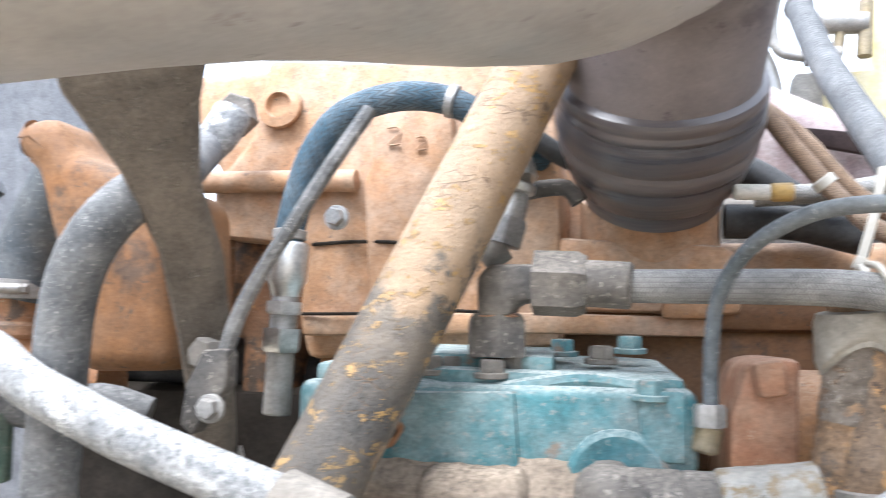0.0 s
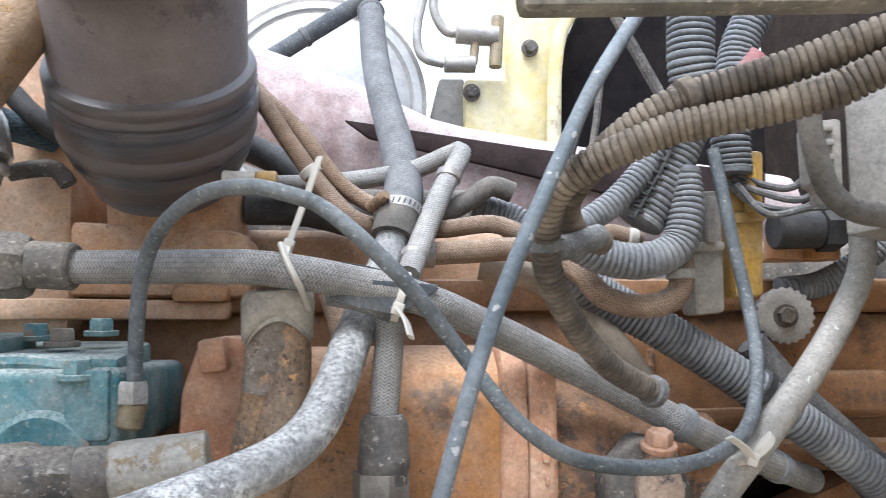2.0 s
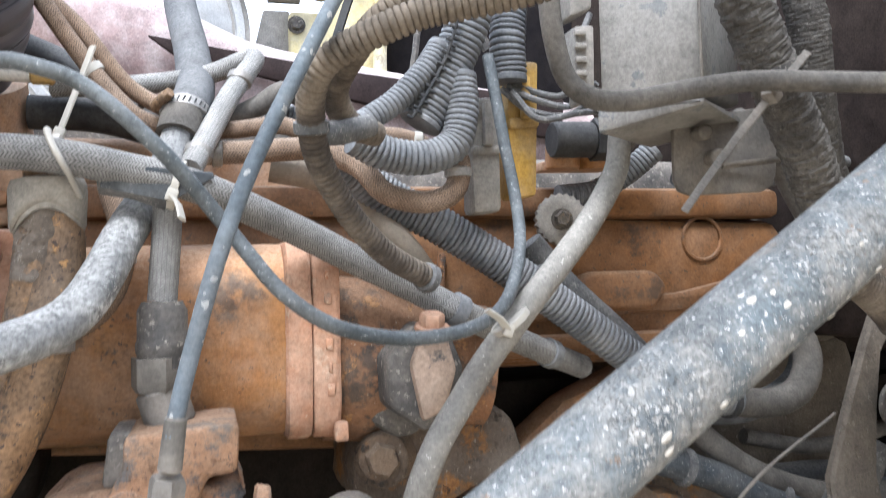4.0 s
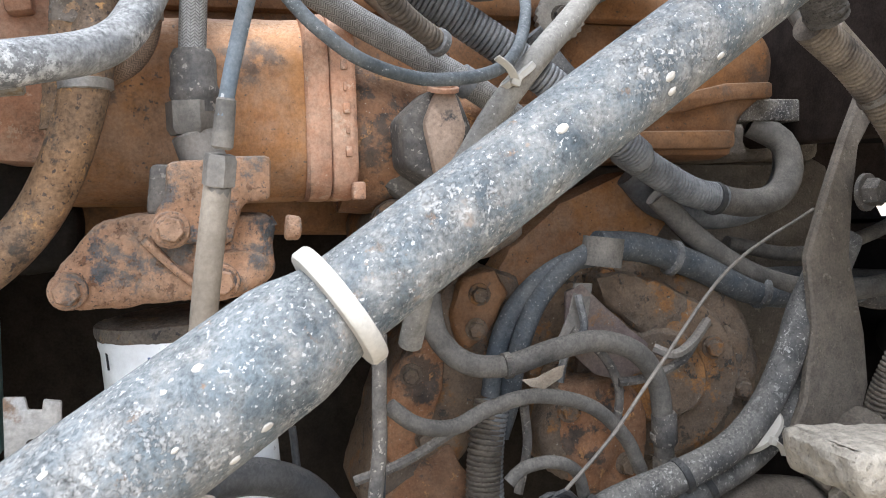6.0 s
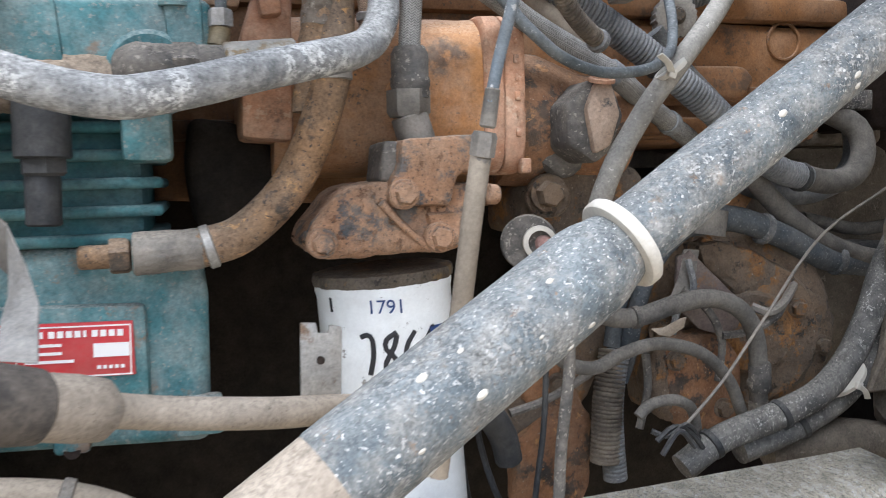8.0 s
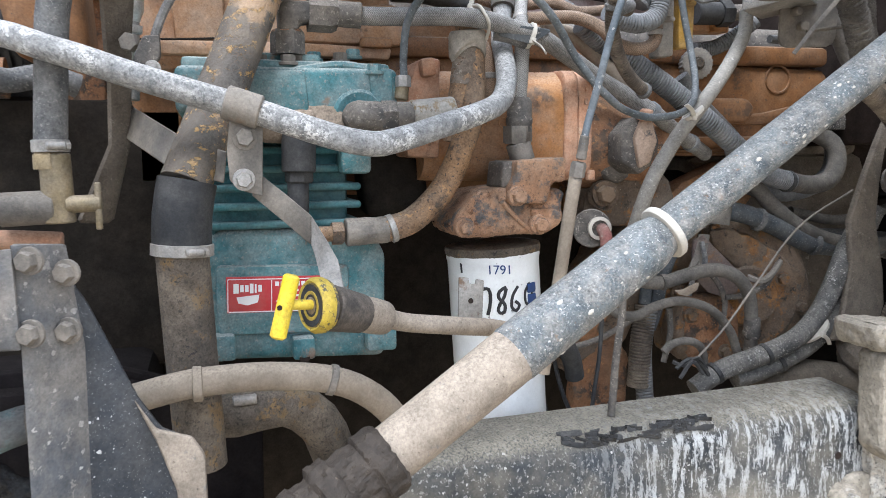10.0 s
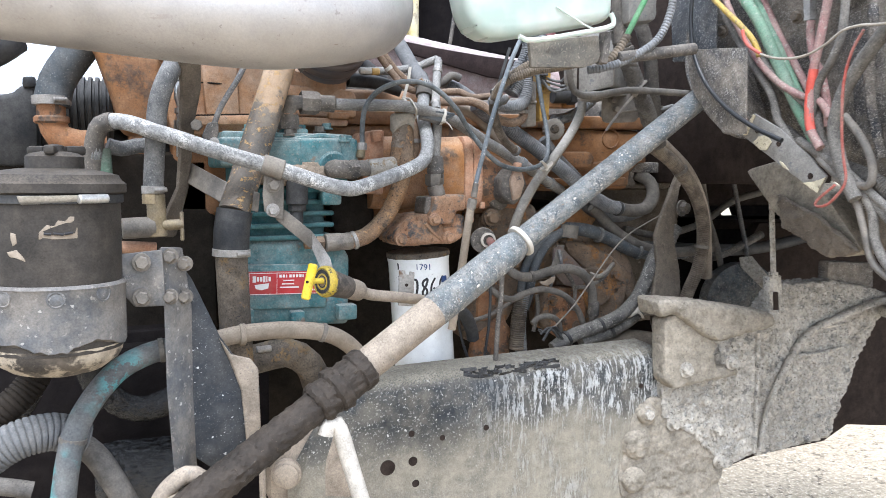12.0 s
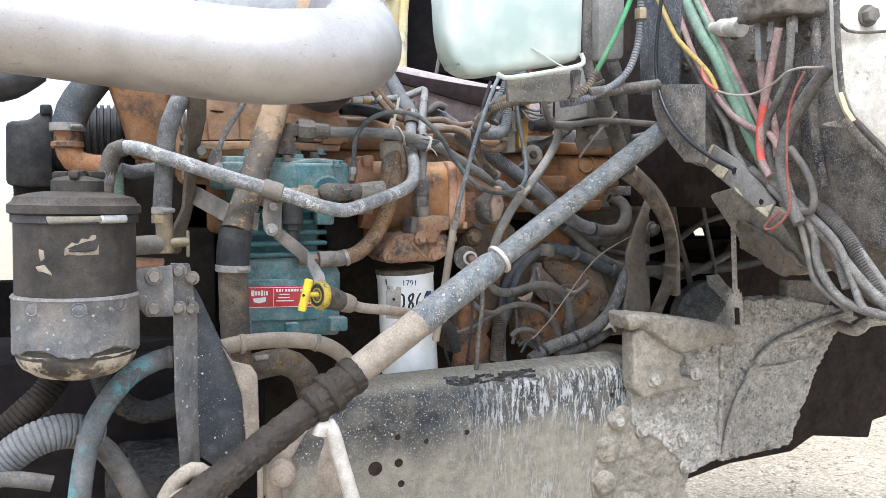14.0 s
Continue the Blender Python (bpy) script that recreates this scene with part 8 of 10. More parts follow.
tanh_ = hose("tan_hose", [(-0.010, 0.560, 1.109), (0.033, 0.560, 1.118), (0.067, 0.560, 1.122), (0.126, 0.560, 1.122), (0.188, 0.560, 1.113), (0.231, 0.565, 1.090), (0.262, 0.580, 1.053), (0.291, 0.620, 0.993)], 0.0145, M_TAN, "tan dusty hose curving behind the steering shaft", seg=16)
part("collar", lathe((0.051, 0.560, 1.120), (1, 0, 0), [(0, 0.015), (0.001, 0.0175), (0.009, 0.0175), (0.010, 0.015)], 24), M_TAN, tanh_, "dusty rubber collar")
bands(tanh_, (((0.188, 0.560, 1.113), (1, 0, -0.3)),), 0.0147, M_DUSTYSTEEL, "clip_band")
hose("water_pipe", [(0.062, 0.660, 1.059), (0.093, 0.660, 1.056), (0.147, 0.660, 1.063), (0.185, 0.660, 1.038), (0.206, 0.680, 0.987)], 0.026, M_RUSTTUBE, "thick dusty water pipe elbow", "pipe", seg=18)
single("stub_bolt", rod((0.090, 0.640, 1.076), (0.116, 0.640, 1.077), 0.006), M_STEEL, "dusty pipe stub bolt", "bolt")

hr = hose("bent_rod_handle", [(0.141, 0.360, 1.003), (0.145, 0.360, 1.015), (0.156, 0.360, 1.018), (0.165, 0.360, 0.996), (0.177, 0.360, 0.953), (0.196, 0.360, 0.886)], 0.0125, M_PALEROD, "pale bent steel grab rod below the rail", "rod", seg=14)
gear = thing("steering_gear_lug", (0.111, 0.500, 0.879), "dusty cast steering gear casing with round boss", "steering gear")
part("casting", plate([(0.092, 0.550, 0.896), (0.112, 0.550, 0.934), (0.163, 0.550, 0.954), (0.226, 0.550, 0.968), (0.236, 0.550, 0.822), (0.091, 0.550, 0.834)], 0.07, 0.01), M_SHAFT_DUSTY, gear)
part("boss", lathe((0.119, 0.540, 0.890), (-0.3, -1, 0), [(0, 0.024), (0.012, 0.024), (0.014, 0.020), (0.022, 0.020), (0.025, 0.013)], 28), M_SHAFT_DUSTY, gear)
part("yoke", tube([(-0.093, 0.360, 0.932), (-0.077, 0.360, 0.956), (-0.052, 0.360, 0.972), (-0.032, 0.360, 0.963), (-0.016, 0.360, 0.934), (-0.011, 0.360, 0.907)], 0.012, 12), M_SHAFT_DUSTY, gear)
part("yoke_eye", lathe((-0.066, 0.360, 0.920), (0, -1, 0), [(0, 0.03), (0.02, 0.03), (0.022, 0.025)], 24), M_SHAFT_DUSTY, gear)

# ---- transmission side and hoses behind the shaft ----
box_ = thing("gear_housing", (0.926, 0.920, 1.097), "rust-stained round gear housing under the hoses", "engine part")
part("bell", crust(lathe((0.907, 0.900, 1.109), (-0.25, -1, 0.05), [(-0.12, 0.125), (0, 0.12), (0.01, 0.112), (0.015, 0.09), (0.03, 0.085), (0.034, 0.05), (0.045, 0.045)], 44), 0.003, 40, 0.014), M_GEAR, box_)
part("flange", plate([(0.780, 0.900, 1.213), (0.847, 0.900, 1.233), (1.027, 0.900, 1.156), (1.060, 0.900, 1.100), (1.024, 0.900, 1.051), (0.947, 0.900, 0.994), (0.779, 0.900, 1.017), (0.764, 0.900, 1.141)], 0.05, 0.01), M_GEAR, box_)
for q in ((0.848, 0.890, 1.215), (1.010, 0.890, 1.107), (0.943, 0.880, 1.071), (0.792, 0.890, 1.116), (0.851, 0.870, 1.123)):
    bolt(q, (-0.2, -1, 0), 0.011, M_GEAR, box_)
part("orange_lump", crust(plate([(0.648, 0.860, 1.203), (0.691, 0.860, 1.244), (0.750, 0.860, 1.224), (0.754, 0.860, 1.172), (0.689, 0.860, 1.052), (0.639, 0.860, 1.002), (0.572, 0.860, 1.012), (0.585, 0.860, 1.066), (0.611, 0.860, 1.140)], 0.10, 0.02), 0.004, 35, 0.016), M_GEAR, box_)
part("valve_boss", rod((0.612, 0.800, 1.282), (0.599, 0.775, 1.283), 0.022), M_GEAR, box_)
bolt((0.599, 0.775, 1.285), (0, -1, 0), 0.013, M_GEAR, box_)
part("rusty_mass", crust(plate([(0.579, 0.800, 1.293), (0.641, 0.800, 1.320), (0.714, 0.800, 1.311), (0.731, 0.800, 1.267), (0.658, 0.800, 1.234), (0.579, 0.800, 1.244)], 0.10, 0.012), 0.003, 45, 0.012), M_GEAR, box_)
part("bellhousing", plate([(0.730, 0.940, 1.201), (0.765, 0.940, 1.248), (0.825, 0.940, 1.295), (0.907, 0.940, 1.328), (0.989, 0.940, 1.296), (0.942, 0.940, 1.238), (0.868, 0.940, 1.223), (0.803, 0.940, 1.183), (0.746, 0.940, 1.111)], 0.05, 0.015), M_BLOCK, box_, "smooth orange bell housing")
part("side_cover", crust(plate([(0.915, 0.860, 1.158), (0.968, 0.860, 1.163), (1.011, 0.860, 1.143), (1.021, 0.860, 1.098), (0.987, 0.860, 1.064), (0.923, 0.860, 1.077)], 0.05, 0.012), 0.004, 45, 0.011), M_GEAR, box_)
part("lower_cover", crust(plate([(0.778, 0.855, 1.112), (0.846, 0.855, 1.117), (0.879, 0.855, 1.077), (0.870, 0.855, 1.017), (0.784, 0.855, 1.011), (0.760, 0.855, 1.056)], 0.05, 0.012), 0.004, 45, 0.011), M_GEAR, box_)
for q in ((0.957, 0.855, 1.137), (0.992, 0.855, 1.090), (0.788, 0.850, 1.089), (0.851, 0.850, 1.027)):
    bolt(q, (-0.2, -1, 0), 0.009, M_GEAR, box_)
part("overlay", crust(plate([(0.609, 0.852, 1.136), (0.645, 0.852, 1.182), (0.668, 0.852, 1.180), (0.659, 0.852, 1.114), (0.628, 0.852, 1.051), (0.600, 0.852, 1.060)], 0.03, 0.008), 0.003, 50, 0.010), M_RUSTY, box_, "peeling orange side plate")
part("overlay", crust(plate([(0.681, 0.850, 1.229), (0.716, 0.850, 1.235), (0.730, 0.850, 1.209), (0.708, 0.850, 1.171), (0.681, 0.850, 1.157), (0.668, 0.850, 1.191)], 0.03, 0.008), 0.003, 50, 0.010), M_GRIMESHADE, box_)
part("rust_face", crust(plate([(0.826, 0.866, 1.220), (0.859, 0.866, 1.222), (0.907, 0.866, 1.208), (0.950, 0.866, 1.185), (0.950, 0.866, 1.161), (0.922, 0.866, 1.145), (0.896, 0.866, 1.147), (0.864, 0.866, 1.170), (0.836, 0.866, 1.194)], 0.05, 0.010), 0.0035, 60, 0.008), M_GEAR, box_, "orange rust-eaten face")
part("cast_lump", crust(plate([(0.925, 0.862, 1.159), (0.958, 0.862, 1.164), (1.000, 0.862, 1.158), (1.017, 0.862, 1.131), (1.013, 0.862, 1.095), (1.003, 0.862, 1.057), (0.974, 0.862, 1.031), (0.935, 0.862, 1.026), (0.911, 0.862, 1.057), (0.903, 0.862, 1.105)], 0.06, 0.020, cuts=3), 0.0050, 32, 0.009), M_GRIME, box_, "tan dust-covered lump")
part("lower_lump", crust(plate([(0.778, 0.850, 1.110), (0.813, 0.850, 1.118), (0.853, 0.850, 1.112), (0.879, 0.850, 1.087), (0.881, 0.850, 1.045), (0.873, 0.850, 1.009), (0.831, 0.850, 0.991), (0.791, 0.850, 1.010), (0.775, 0.850, 1.057)], 0.05, 0.014, cuts=3), 0.0042, 40, 0.008), M_RUSTY, box_)
part("side_panel", crust(plate([(0.595, 0.855, 1.018), (0.632, 0.855, 1.051), (0.668, 0.855, 1.070), (0.686, 0.855, 1.027), (0.683, 0.855, 0.958), (0.665, 0.855, 0.914), (0.619, 0.855, 0.914), (0.589, 0.855, 0.947)], 0.03, 0.008), 0.0025, 50, 0.009), M_RUSTY, box_, "rusty brown side face")
part("bent_sheet", crust(plate([(0.783, 0.838, 1.209), (0.799, 0.838, 1.215), (0.816, 0.838, 1.199), (0.846, 0.838, 1.172), (0.871, 0.838, 1.151), (0.862, 0.838, 1.122), (0.840, 0.838, 1.116), (0.810, 0.838, 1.125), (0.789, 0.838, 1.146), (0.781, 0.838, 1.177)], 0.006, 0.0015), 0.0016, 35, 0.010), M_RUSTSHEET, box_, "purple brown bent sheet")
for q in ((0.628, 0.850, 1.140), (0.640, 0.850, 1.078), (0.697, 0.848, 1.211), (0.693, 0.848, 1.178)):
    bolt(q, (-0.2, -1, 0), 0.008, M_GEAR, box_)
for pts in ([(0.558, 0.780, 1.071), (0.598, 0.780, 1.081), (0.641, 0.780, 1.101), (0.672, 0.790, 1.115)], [(0.784, 0.830, 1.173), (0.809, 0.820, 1.150), (0.827, 0.820, 1.114), (0.822, 0.820, 1.069)], [(0.824, 0.815, 1.121), (0.856, 0.815, 1.123), (0.898, 0.820, 1.136), (0.939, 0.850, 1.157)], [(0.720, 0.800, 1.113), (0.722, 0.800, 1.075), (0.712, 0.800, 1.033)]):
    hose("thin_tube", pts, 0.0045, M_CASTDARK, "thin dark grimy line over the gear housing", "hose", "grimy lines", seg=8)
bc = thing("breather_clip", (0.805, 0.840, 1.193), "grimy strap clip with tangled thin lines", "cable clip")
part("strap", ribbon([((0.792, 0.840, 1.217), (0.812, 0.840, 1.215)), ((0.784, 0.835, 1.189), (0.804, 0.835, 1.185)), ((0.768, 0.830, 1.163), (0.785, 0.830, 1.156))], 0, 0.003), M_DUSTYSTEEL, bc)
part("line", tube([(0.791, 0.830, 1.206), (0.791, 0.820, 1.174), (0.772, 0.820, 1.153), (0.765, 0.820, 1.126)], 0.004, 6), M_RUBBER, bc)
part("line", tube([(0.866, 0.820, 1.150), (0.882, 0.810, 1.144), (0.909, 0.820, 1.152), (0.947, 0.850, 1.166)], 0.005, 6), M_DUSTYSTEEL, bc)
bt = thing("hose_bottom_fitting", (0.870, 0.810, 1.048), "dark crimped end fitting of the grey hose", "pipe fitting")
part("crimp", lathe((0.873, 0.815, 1.087), (0.02, 0.01, -1), [(0, 0.011), (0.003, 0.0125), (0.030, 0.0125), (0.034, 0.010)], 18), M_CASTDARK, bt)
part("nut", hexnut((0.876, 0.820, 1.041), (0, 0, -1), 0.012, 0.014), M_CASTDARK, bt)
port = thing("sight_port", (0.575, 0.740, 1.236), "white ringed port with a red plug", "plug")
part("ring", lathe((0.571, 0.730, 1.242), (-0.2, -1, 0), [(-0.02, 0.014), (0, 0.0155), (0.003, 0.0155), (0.004, 0.011), (-0.004, 0.0105)], 28), M_RING, port)
part("plug", tube([(0.576, 0.735, 1.242), (0.575, 0.720, 1.234), (0.574, 0.715, 1.216)], 0.0085, 12), M_HOSERED, port)
part("backing", rod((0.574, 0.760, 1.240), (0.562, 0.735, 1.242), 0.026), M_CASTDARK, port)

hose("slate_hose", [(0.823, 0.838, 1.251), (0.800, 0.838, 1.243), (0.773, 0.838, 1.225), (0.751, 0.837, 1.201), (0.736, 0.836, 1.172), (0.725, 0.835, 1.139), (0.718, 0.834, 1.106), (0.707, 0.834, 1.077)], 0.0098, M_SLATEHOSE, "slate rubber hose of a pair curving down", group="slate hoses", seg=14)
hose("slate_hose", [(0.824, 0.846, 1.241), (0.787, 0.846, 1.236), (0.758, 0.846, 1.221), (0.734, 0.846, 1.199), (0.717, 0.846, 1.170), (0.709, 0.846, 1.139), (0.705, 0.846, 1.113)], 0.0098, M_SLATEHOSE, "slate rubber hose of a pair curving down", group="slate hoses", seg=14)
hose("corrugated_loom", [(0.701, 0.835, 1.108), (0.691, 0.830, 1.060), (0.687, 0.830, 0.994)], 0.0170, M_LOOMBROWN, "dusty corrugated loom lower end", "wiring loom", wave=(0.0046, 0.13))
sh_ = hose("split_hose", [(0.822, 0.850, 1.251), (0.880, 0.860, 1.245), (0.948, 0.870, 1.222), (1.020, 0.880, 1.191), (1.113, 0.890, 1.177), (1.188, 0.900, 1.178)], 0.0150, M_SLATEHOSE, "slate black hose running back under the cab", seg=14)
bands(sh_, (((0.916, 0.865, 1.233), (1, 0, -0.3)), ((1.035, 0.880, 1.188), (1, 0, -0.2))), 0.0172, M_RUBBER)
single("hose_saddle", tube([(0.822, 0.835, 1.260), (0.818, 0.835, 1.232)], 0.0200, 14), M_HOSEDUST, "dusty saddle clip on the black hose", "cable clip")
sh_ = hose("grey_hose", [(0.634, 0.800, 1.220), (0.637, 0.790, 1.186), (0.659, 0.780, 1.162), (0.697, 0.780, 1.156), (0.742, 0.780, 1.166), (0.793, 0.790, 1.168), (0.838, 0.800, 1.150), (0.865, 0.810, 1.112), (0.876, 0.820, 1.038)], 0.0100, M_HOSEDUST, "grey hose snaking over the gear housing")
bands(sh_, (((0.697, 0.780, 1.156), (1, 0, 0.1)), ((0.872, 0.817, 1.063), (0.05, 0, -1))), 0.0101, M_CASTDARK, "ferrule")
hose("thin_tube", [(0.581, 0.740, 1.142), (0.604, 0.740, 1.124), (0.637, 0.750, 1.116), (0.672, 0.760, 1.125), (0.719, 0.770, 1.129), (0.775, 0.780, 1.112), (0.815, 0.790, 1.077), (0.838, 0.800, 1.038)], 0.0068, M_HOSEDUST, "thin ribbed grey tube")
hose("black_tube", [(0.550, 0.620, 1.220), (0.548, 0.620, 1.175), (0.547, 0.620, 1.145), (0.540, 0.620, 1.092), (0.538, 0.622, 1.050), (0.537, 0.625, 1.022)], 0.0048, M_CASTDARK, "upright dark tube behind the steering shaft")
hose("thin_tube", [(0.688, 0.760, 1.059), (0.702, 0.760, 1.070), (0.729, 0.760, 1.072), (0.756, 0.770, 1.057), (0.769, 0.780, 1.026)], 0.0058, M_HOSEDUST, "small curled grey tube")
hose("thin_cable", [(0.730, 0.740, 1.052), (0.781, 0.750, 1.091), (0.835, 0.760, 1.146), (0.933, 0.790, 1.228), (1.072, 0.840, 1.278)], 0.0017, M_DUSTYSTEEL, "thin twisted steel cable", "cable", seg=6)
sh_ = hose("black_hose", [(1.051, 0.800, 1.226), (1.012, 0.785, 1.183), (0.986, 0.775, 1.140), (0.954, 0.770, 1.093), (0.907, 0.760, 1.062), (0.851, 0.760, 1.042), (0.784, 0.760, 1.025), (0.738, 0.760, 1.000)], 0.0150, M_TWINHOSE, "dusty black coolant hose tied to another, splashed white", seg=14)
bands(sh_, (((0.857, 0.760, 1.043), (1, 0, 0.4)), ((0.773, 0.760, 1.021), (1, 0, 0.5))), 0.0152, M_BLACK)
sh_ = hose("black_hose", [(1.098, 0.820, 1.246), (1.054, 0.800, 1.196), (1.026, 0.790, 1.134), (0.997, 0.785, 1.085), (0.944, 0.775, 1.048), (0.882, 0.770, 1.024), (0.813, 0.770, 1.006)], 0.0150, M_TWINHOSE, "dusty black coolant hose splashed white", seg=14)
bands(sh_, (((1.023, 0.790, 1.129), (0.1, 0, 1)), ((0.888, 0.770, 1.026), (1, 0, 0.5))), 0.0152, M_BLACK)
zip_tie((0.946, 0.772, 1.072), (0.6, 0, -0.7), 0.027, (0.957, 0.745, 1.054))
hose("grey_hose", [(0.907, 0.880, 1.298), (0.955, 0.880, 1.252), (1.013, 0.880, 1.214), (1.081, 0.880, 1.190), (1.153, 0.880, 1.182), (1.254, 0.880, 1.189)], 0.0125, M_HOSEDUST, "grey hose looping under the loom")
hose("tan_hose", [(0.869, 0.800, 0.993), (0.928, 0.790, 0.999), (1.010, 0.790, 0.987), (1.073, 0.780, 0.963)], 0.0240, M_GRIME, "thick dusty pipe behind the rail", "pipe", seg=16)
hose("black_hose", [(0.442, 0.660, 1.126), (0.474, 0.680, 1.119), (0.504, 0.700, 1.101), (0.527, 0.720, 1.072), (0.537, 0.730, 1.044)], 0.0130, M_BLACK, "black hose under the oil filter")
arm = thing("shift_lever", (1.020, 0.760, 1.082), "bent dusty steel lever arm with bolted pivot", "lever")
part("blade", ribbon([((1.096, 0.800, 1.395), (1.122, 0.800, 1.383)), ((1.065, 0.790, 1.348), (1.086, 0.790, 1.342)), ((1.025, 0.770, 1.291), (1.069, 0.780, 1.290)), ((0.997, 0.760, 1.237), (1.056, 0.770, 1.233)), ((1.004, 0.760, 1.169), (1.074, 0.770, 1.156)), ((0.993, 0.760, 1.097), (1.079, 0.770, 1.103)), ((0.972, 0.760, 1.054), (1.064, 0.770, 1.051))], 0, 0.012), M_GRIME, arm)
part("foot", crust(lathe((1.041, 0.760, 1.045), (-0.6, -0.5, 0.4), [(-0.05, 0.05), (0, 0.045), (0.01, 0.03)], 24), 0.003, 45, 0.010), M_GRIME, arm)
bolt((1.079, 0.775, 1.295), (0.3, -1, 0), 0.014, M_CASTDARK, arm)
sh_ = hose("corrugated_loom", [(0.916, 0.660, 1.429), (0.985, 0.680, 1.392), (1.057, 0.700, 1.326), (1.096, 0.720, 1.251), (1.103, 0.740, 1.167), (1.084, 0.760, 1.089), (1.092, 0.780, 1.022)], 0.0150, M_LOOMBROWN, "dusty corrugated loom behind the shaft", "wiring loom", wave=(0.0046, 0.13))
bands(sh_, (((1.004, 0.685, 1.379), (0.7, 0, -0.9)), ((1.101, 0.730, 1.209), (-0.1, 0, -1))), 0.0153, M_HOSEDUST)
hose("grey_hose", [(0.967, 0.700, 1.437), (1.055, 0.720, 1.372), (1.114, 0.740, 1.276), (1.158, 0.780, 1.132)], 0.0130, M_SHAFT_DUSTY, "dusty hose strapped to the loom")
hose("black_hose", [(0.941, 0.950, 1.181), (1.115, 0.950, 1.190), (1.308, 0.960, 1.175), (1.543, 1.000, 1.172), (1.855, 1.050, 1.211)], 0.016, M_BLACK, "dark hose under the cab floor")
trans = thing("transmission", (1.08, 1.15, 0.9), "grimy transmission casing under the cab floor", "transmission")
part("case", crust(box((1.08, 1.17, 1.16), (0.40, 0.28, 0.36), (0, 0, 0), 0.03), 0.005, 25, 0.022), M_GRIME, trans)
part("flange", crust(lathe((0.90, 1.15, 1.16), (1, 0, 0), [(0, 0.20), (0.02, 0.20), (0.025, 0.17)], 28), 0.003, 40, 0.02), M_GEAR, trans)
for a_ in (2.2, 2.7, 3.2, 3.7):
    bolt((0.93, 1.15 + 0.185 * math.cos(a_), 1.16 + 0.185 * math.sin(a_)), (1, 0, 0), 0.010, M_GRIME, trans)
part("top_cover", crust(box((1.10, 1.05, 1.36), (0.24, 0.10, 0.05), (0, 0, 0), 0.01), 0.003, 40, 0.015), M_GRIME, trans)
for pts, r, mt in (([(0.903, 0.930, 1.321), (0.945, 0.930, 1.284), (1.036, 0.940, 1.271), (1.113, 0.950, 1.296), (1.133, 0.960, 1.348), (1.107, 0.970, 1.393)], 0.0150, M_LOOM),
                   ([(1.050, 0.960, 1.237), (1.158, 0.960, 1.219), (1.295, 0.970, 1.245), (1.399, 0.980, 1.298), (1.517, 1.000, 1.321)], 0.0090, M_HOSEDUST),
                   ([(1.253, 0.920, 1.355), (1.274, 0.920, 1.264), (1.313, 0.930, 1.185), (1.342, 0.940, 1.105)], 0.0080, M_HOSEDUST),
                   ([(1.169, 0.950, 1.189), (1.263, 0.950, 1.154), (1.367, 0.960, 1.165), (1.503, 0.980, 1.208)], 0.0110, M_CASTDARK),
                   ([(1.364, 0.940, 1.378), (1.394, 0.950, 1.292), (1.429, 0.960, 1.195), (1.443, 0.960, 1.131)], 0.0060, M_RUBBER),
                   ([(0.906, 0.750, 1.548), (0.952, 0.760, 1.524), (0.985, 0.760, 1.472), (0.992, 0.740, 1.439)], 0.0130, M_HOSEDUST),
                   ([(0.877, 0.800, 1.505), (0.986, 0.820, 1.506), (1.099, 0.840, 1.530)], 0.0060, M_RUBBER)):
    hose("grimy_hose", pts, r, mt, "grimy rubber hose in the dark under the cab", "hose", "hoses under the cab")
setting = thing("frame_crossbar", (1.164, 0.900, 1.386), "dusty flat steel crossbar behind the engine", "chassis")
part("bar", plate([(0.982, 0.900, 1.402), (1.349, 0.900, 1.398), (1.372, 0.900, 1.386), (1.349, 0.900, 1.371), (0.983, 0.900, 1.378)], 0.05, 0.003), M_FIREWALL, setting)
part("gusset", plate([(1.321, 0.890, 1.401), (1.377, 0.890, 1.447), (1.389, 0.890, 1.371), (1.341, 0.890, 1.368)], 0.03, 0.003), M_FIREWALL, setting)
drum = thing("brake_drum", (1.306, 0.860, 1.056), "grey splash-stained brake drum behind the hanger", "brake drum")
part("drum", lathe((1.349, 0.900, 1.048), (-0.2, -1, 0), [(0, 0.10), (0.04, 0.10), (0.045, 0.09), (0.05, 0.04)], 40), M_SHAFT, drum)
part("axle", rod((1.375, 0.930, 1.042), (1.857, 1.500, 0.976), 0.045), M_BLACKSHADE, drum)
part("lug_plate", plate([(1.274, 0.800, 1.171), (1.311, 0.800, 1.173), (1.365, 0.800, 1.120), (1.358, 0.800, 1.083), (1.280, 0.800, 1.146)], 0.006, 0.002), M_DIRT, drum)
link = thing("height_link", (1.141, 0.550, 1.070), "dirty vertical link rod with forked clevis", "rod")
part("rod", tube([(1.137, 0.560, 1.329), (1.138, 0.555, 1.248), (1.139, 0.550, 1.166)], 0.0058, 10), M_DIRT, link)
part("nut", hexnut((1.139, 0.550, 1.169), (0, 0, -1), 0.0105, 0.012), M_DIRT, link)
part("fork", plate([(1.124, 0.545, 1.161), (1.156, 0.545, 1.162), (1.164, 0.545, 1.108), (1.173, 0.545, 1.049), (1.131, 0.545, 1.052)], 0.02, 0.003), M_DIRT, link)
part("slot", plate([(1.134, 0.543, 1.129), (1.147, 0.543, 1.128), (1.150, 0.543, 1.090), (1.137, 0.543, 1.090)], 0.004, 0.001), M_DARKIN, link)
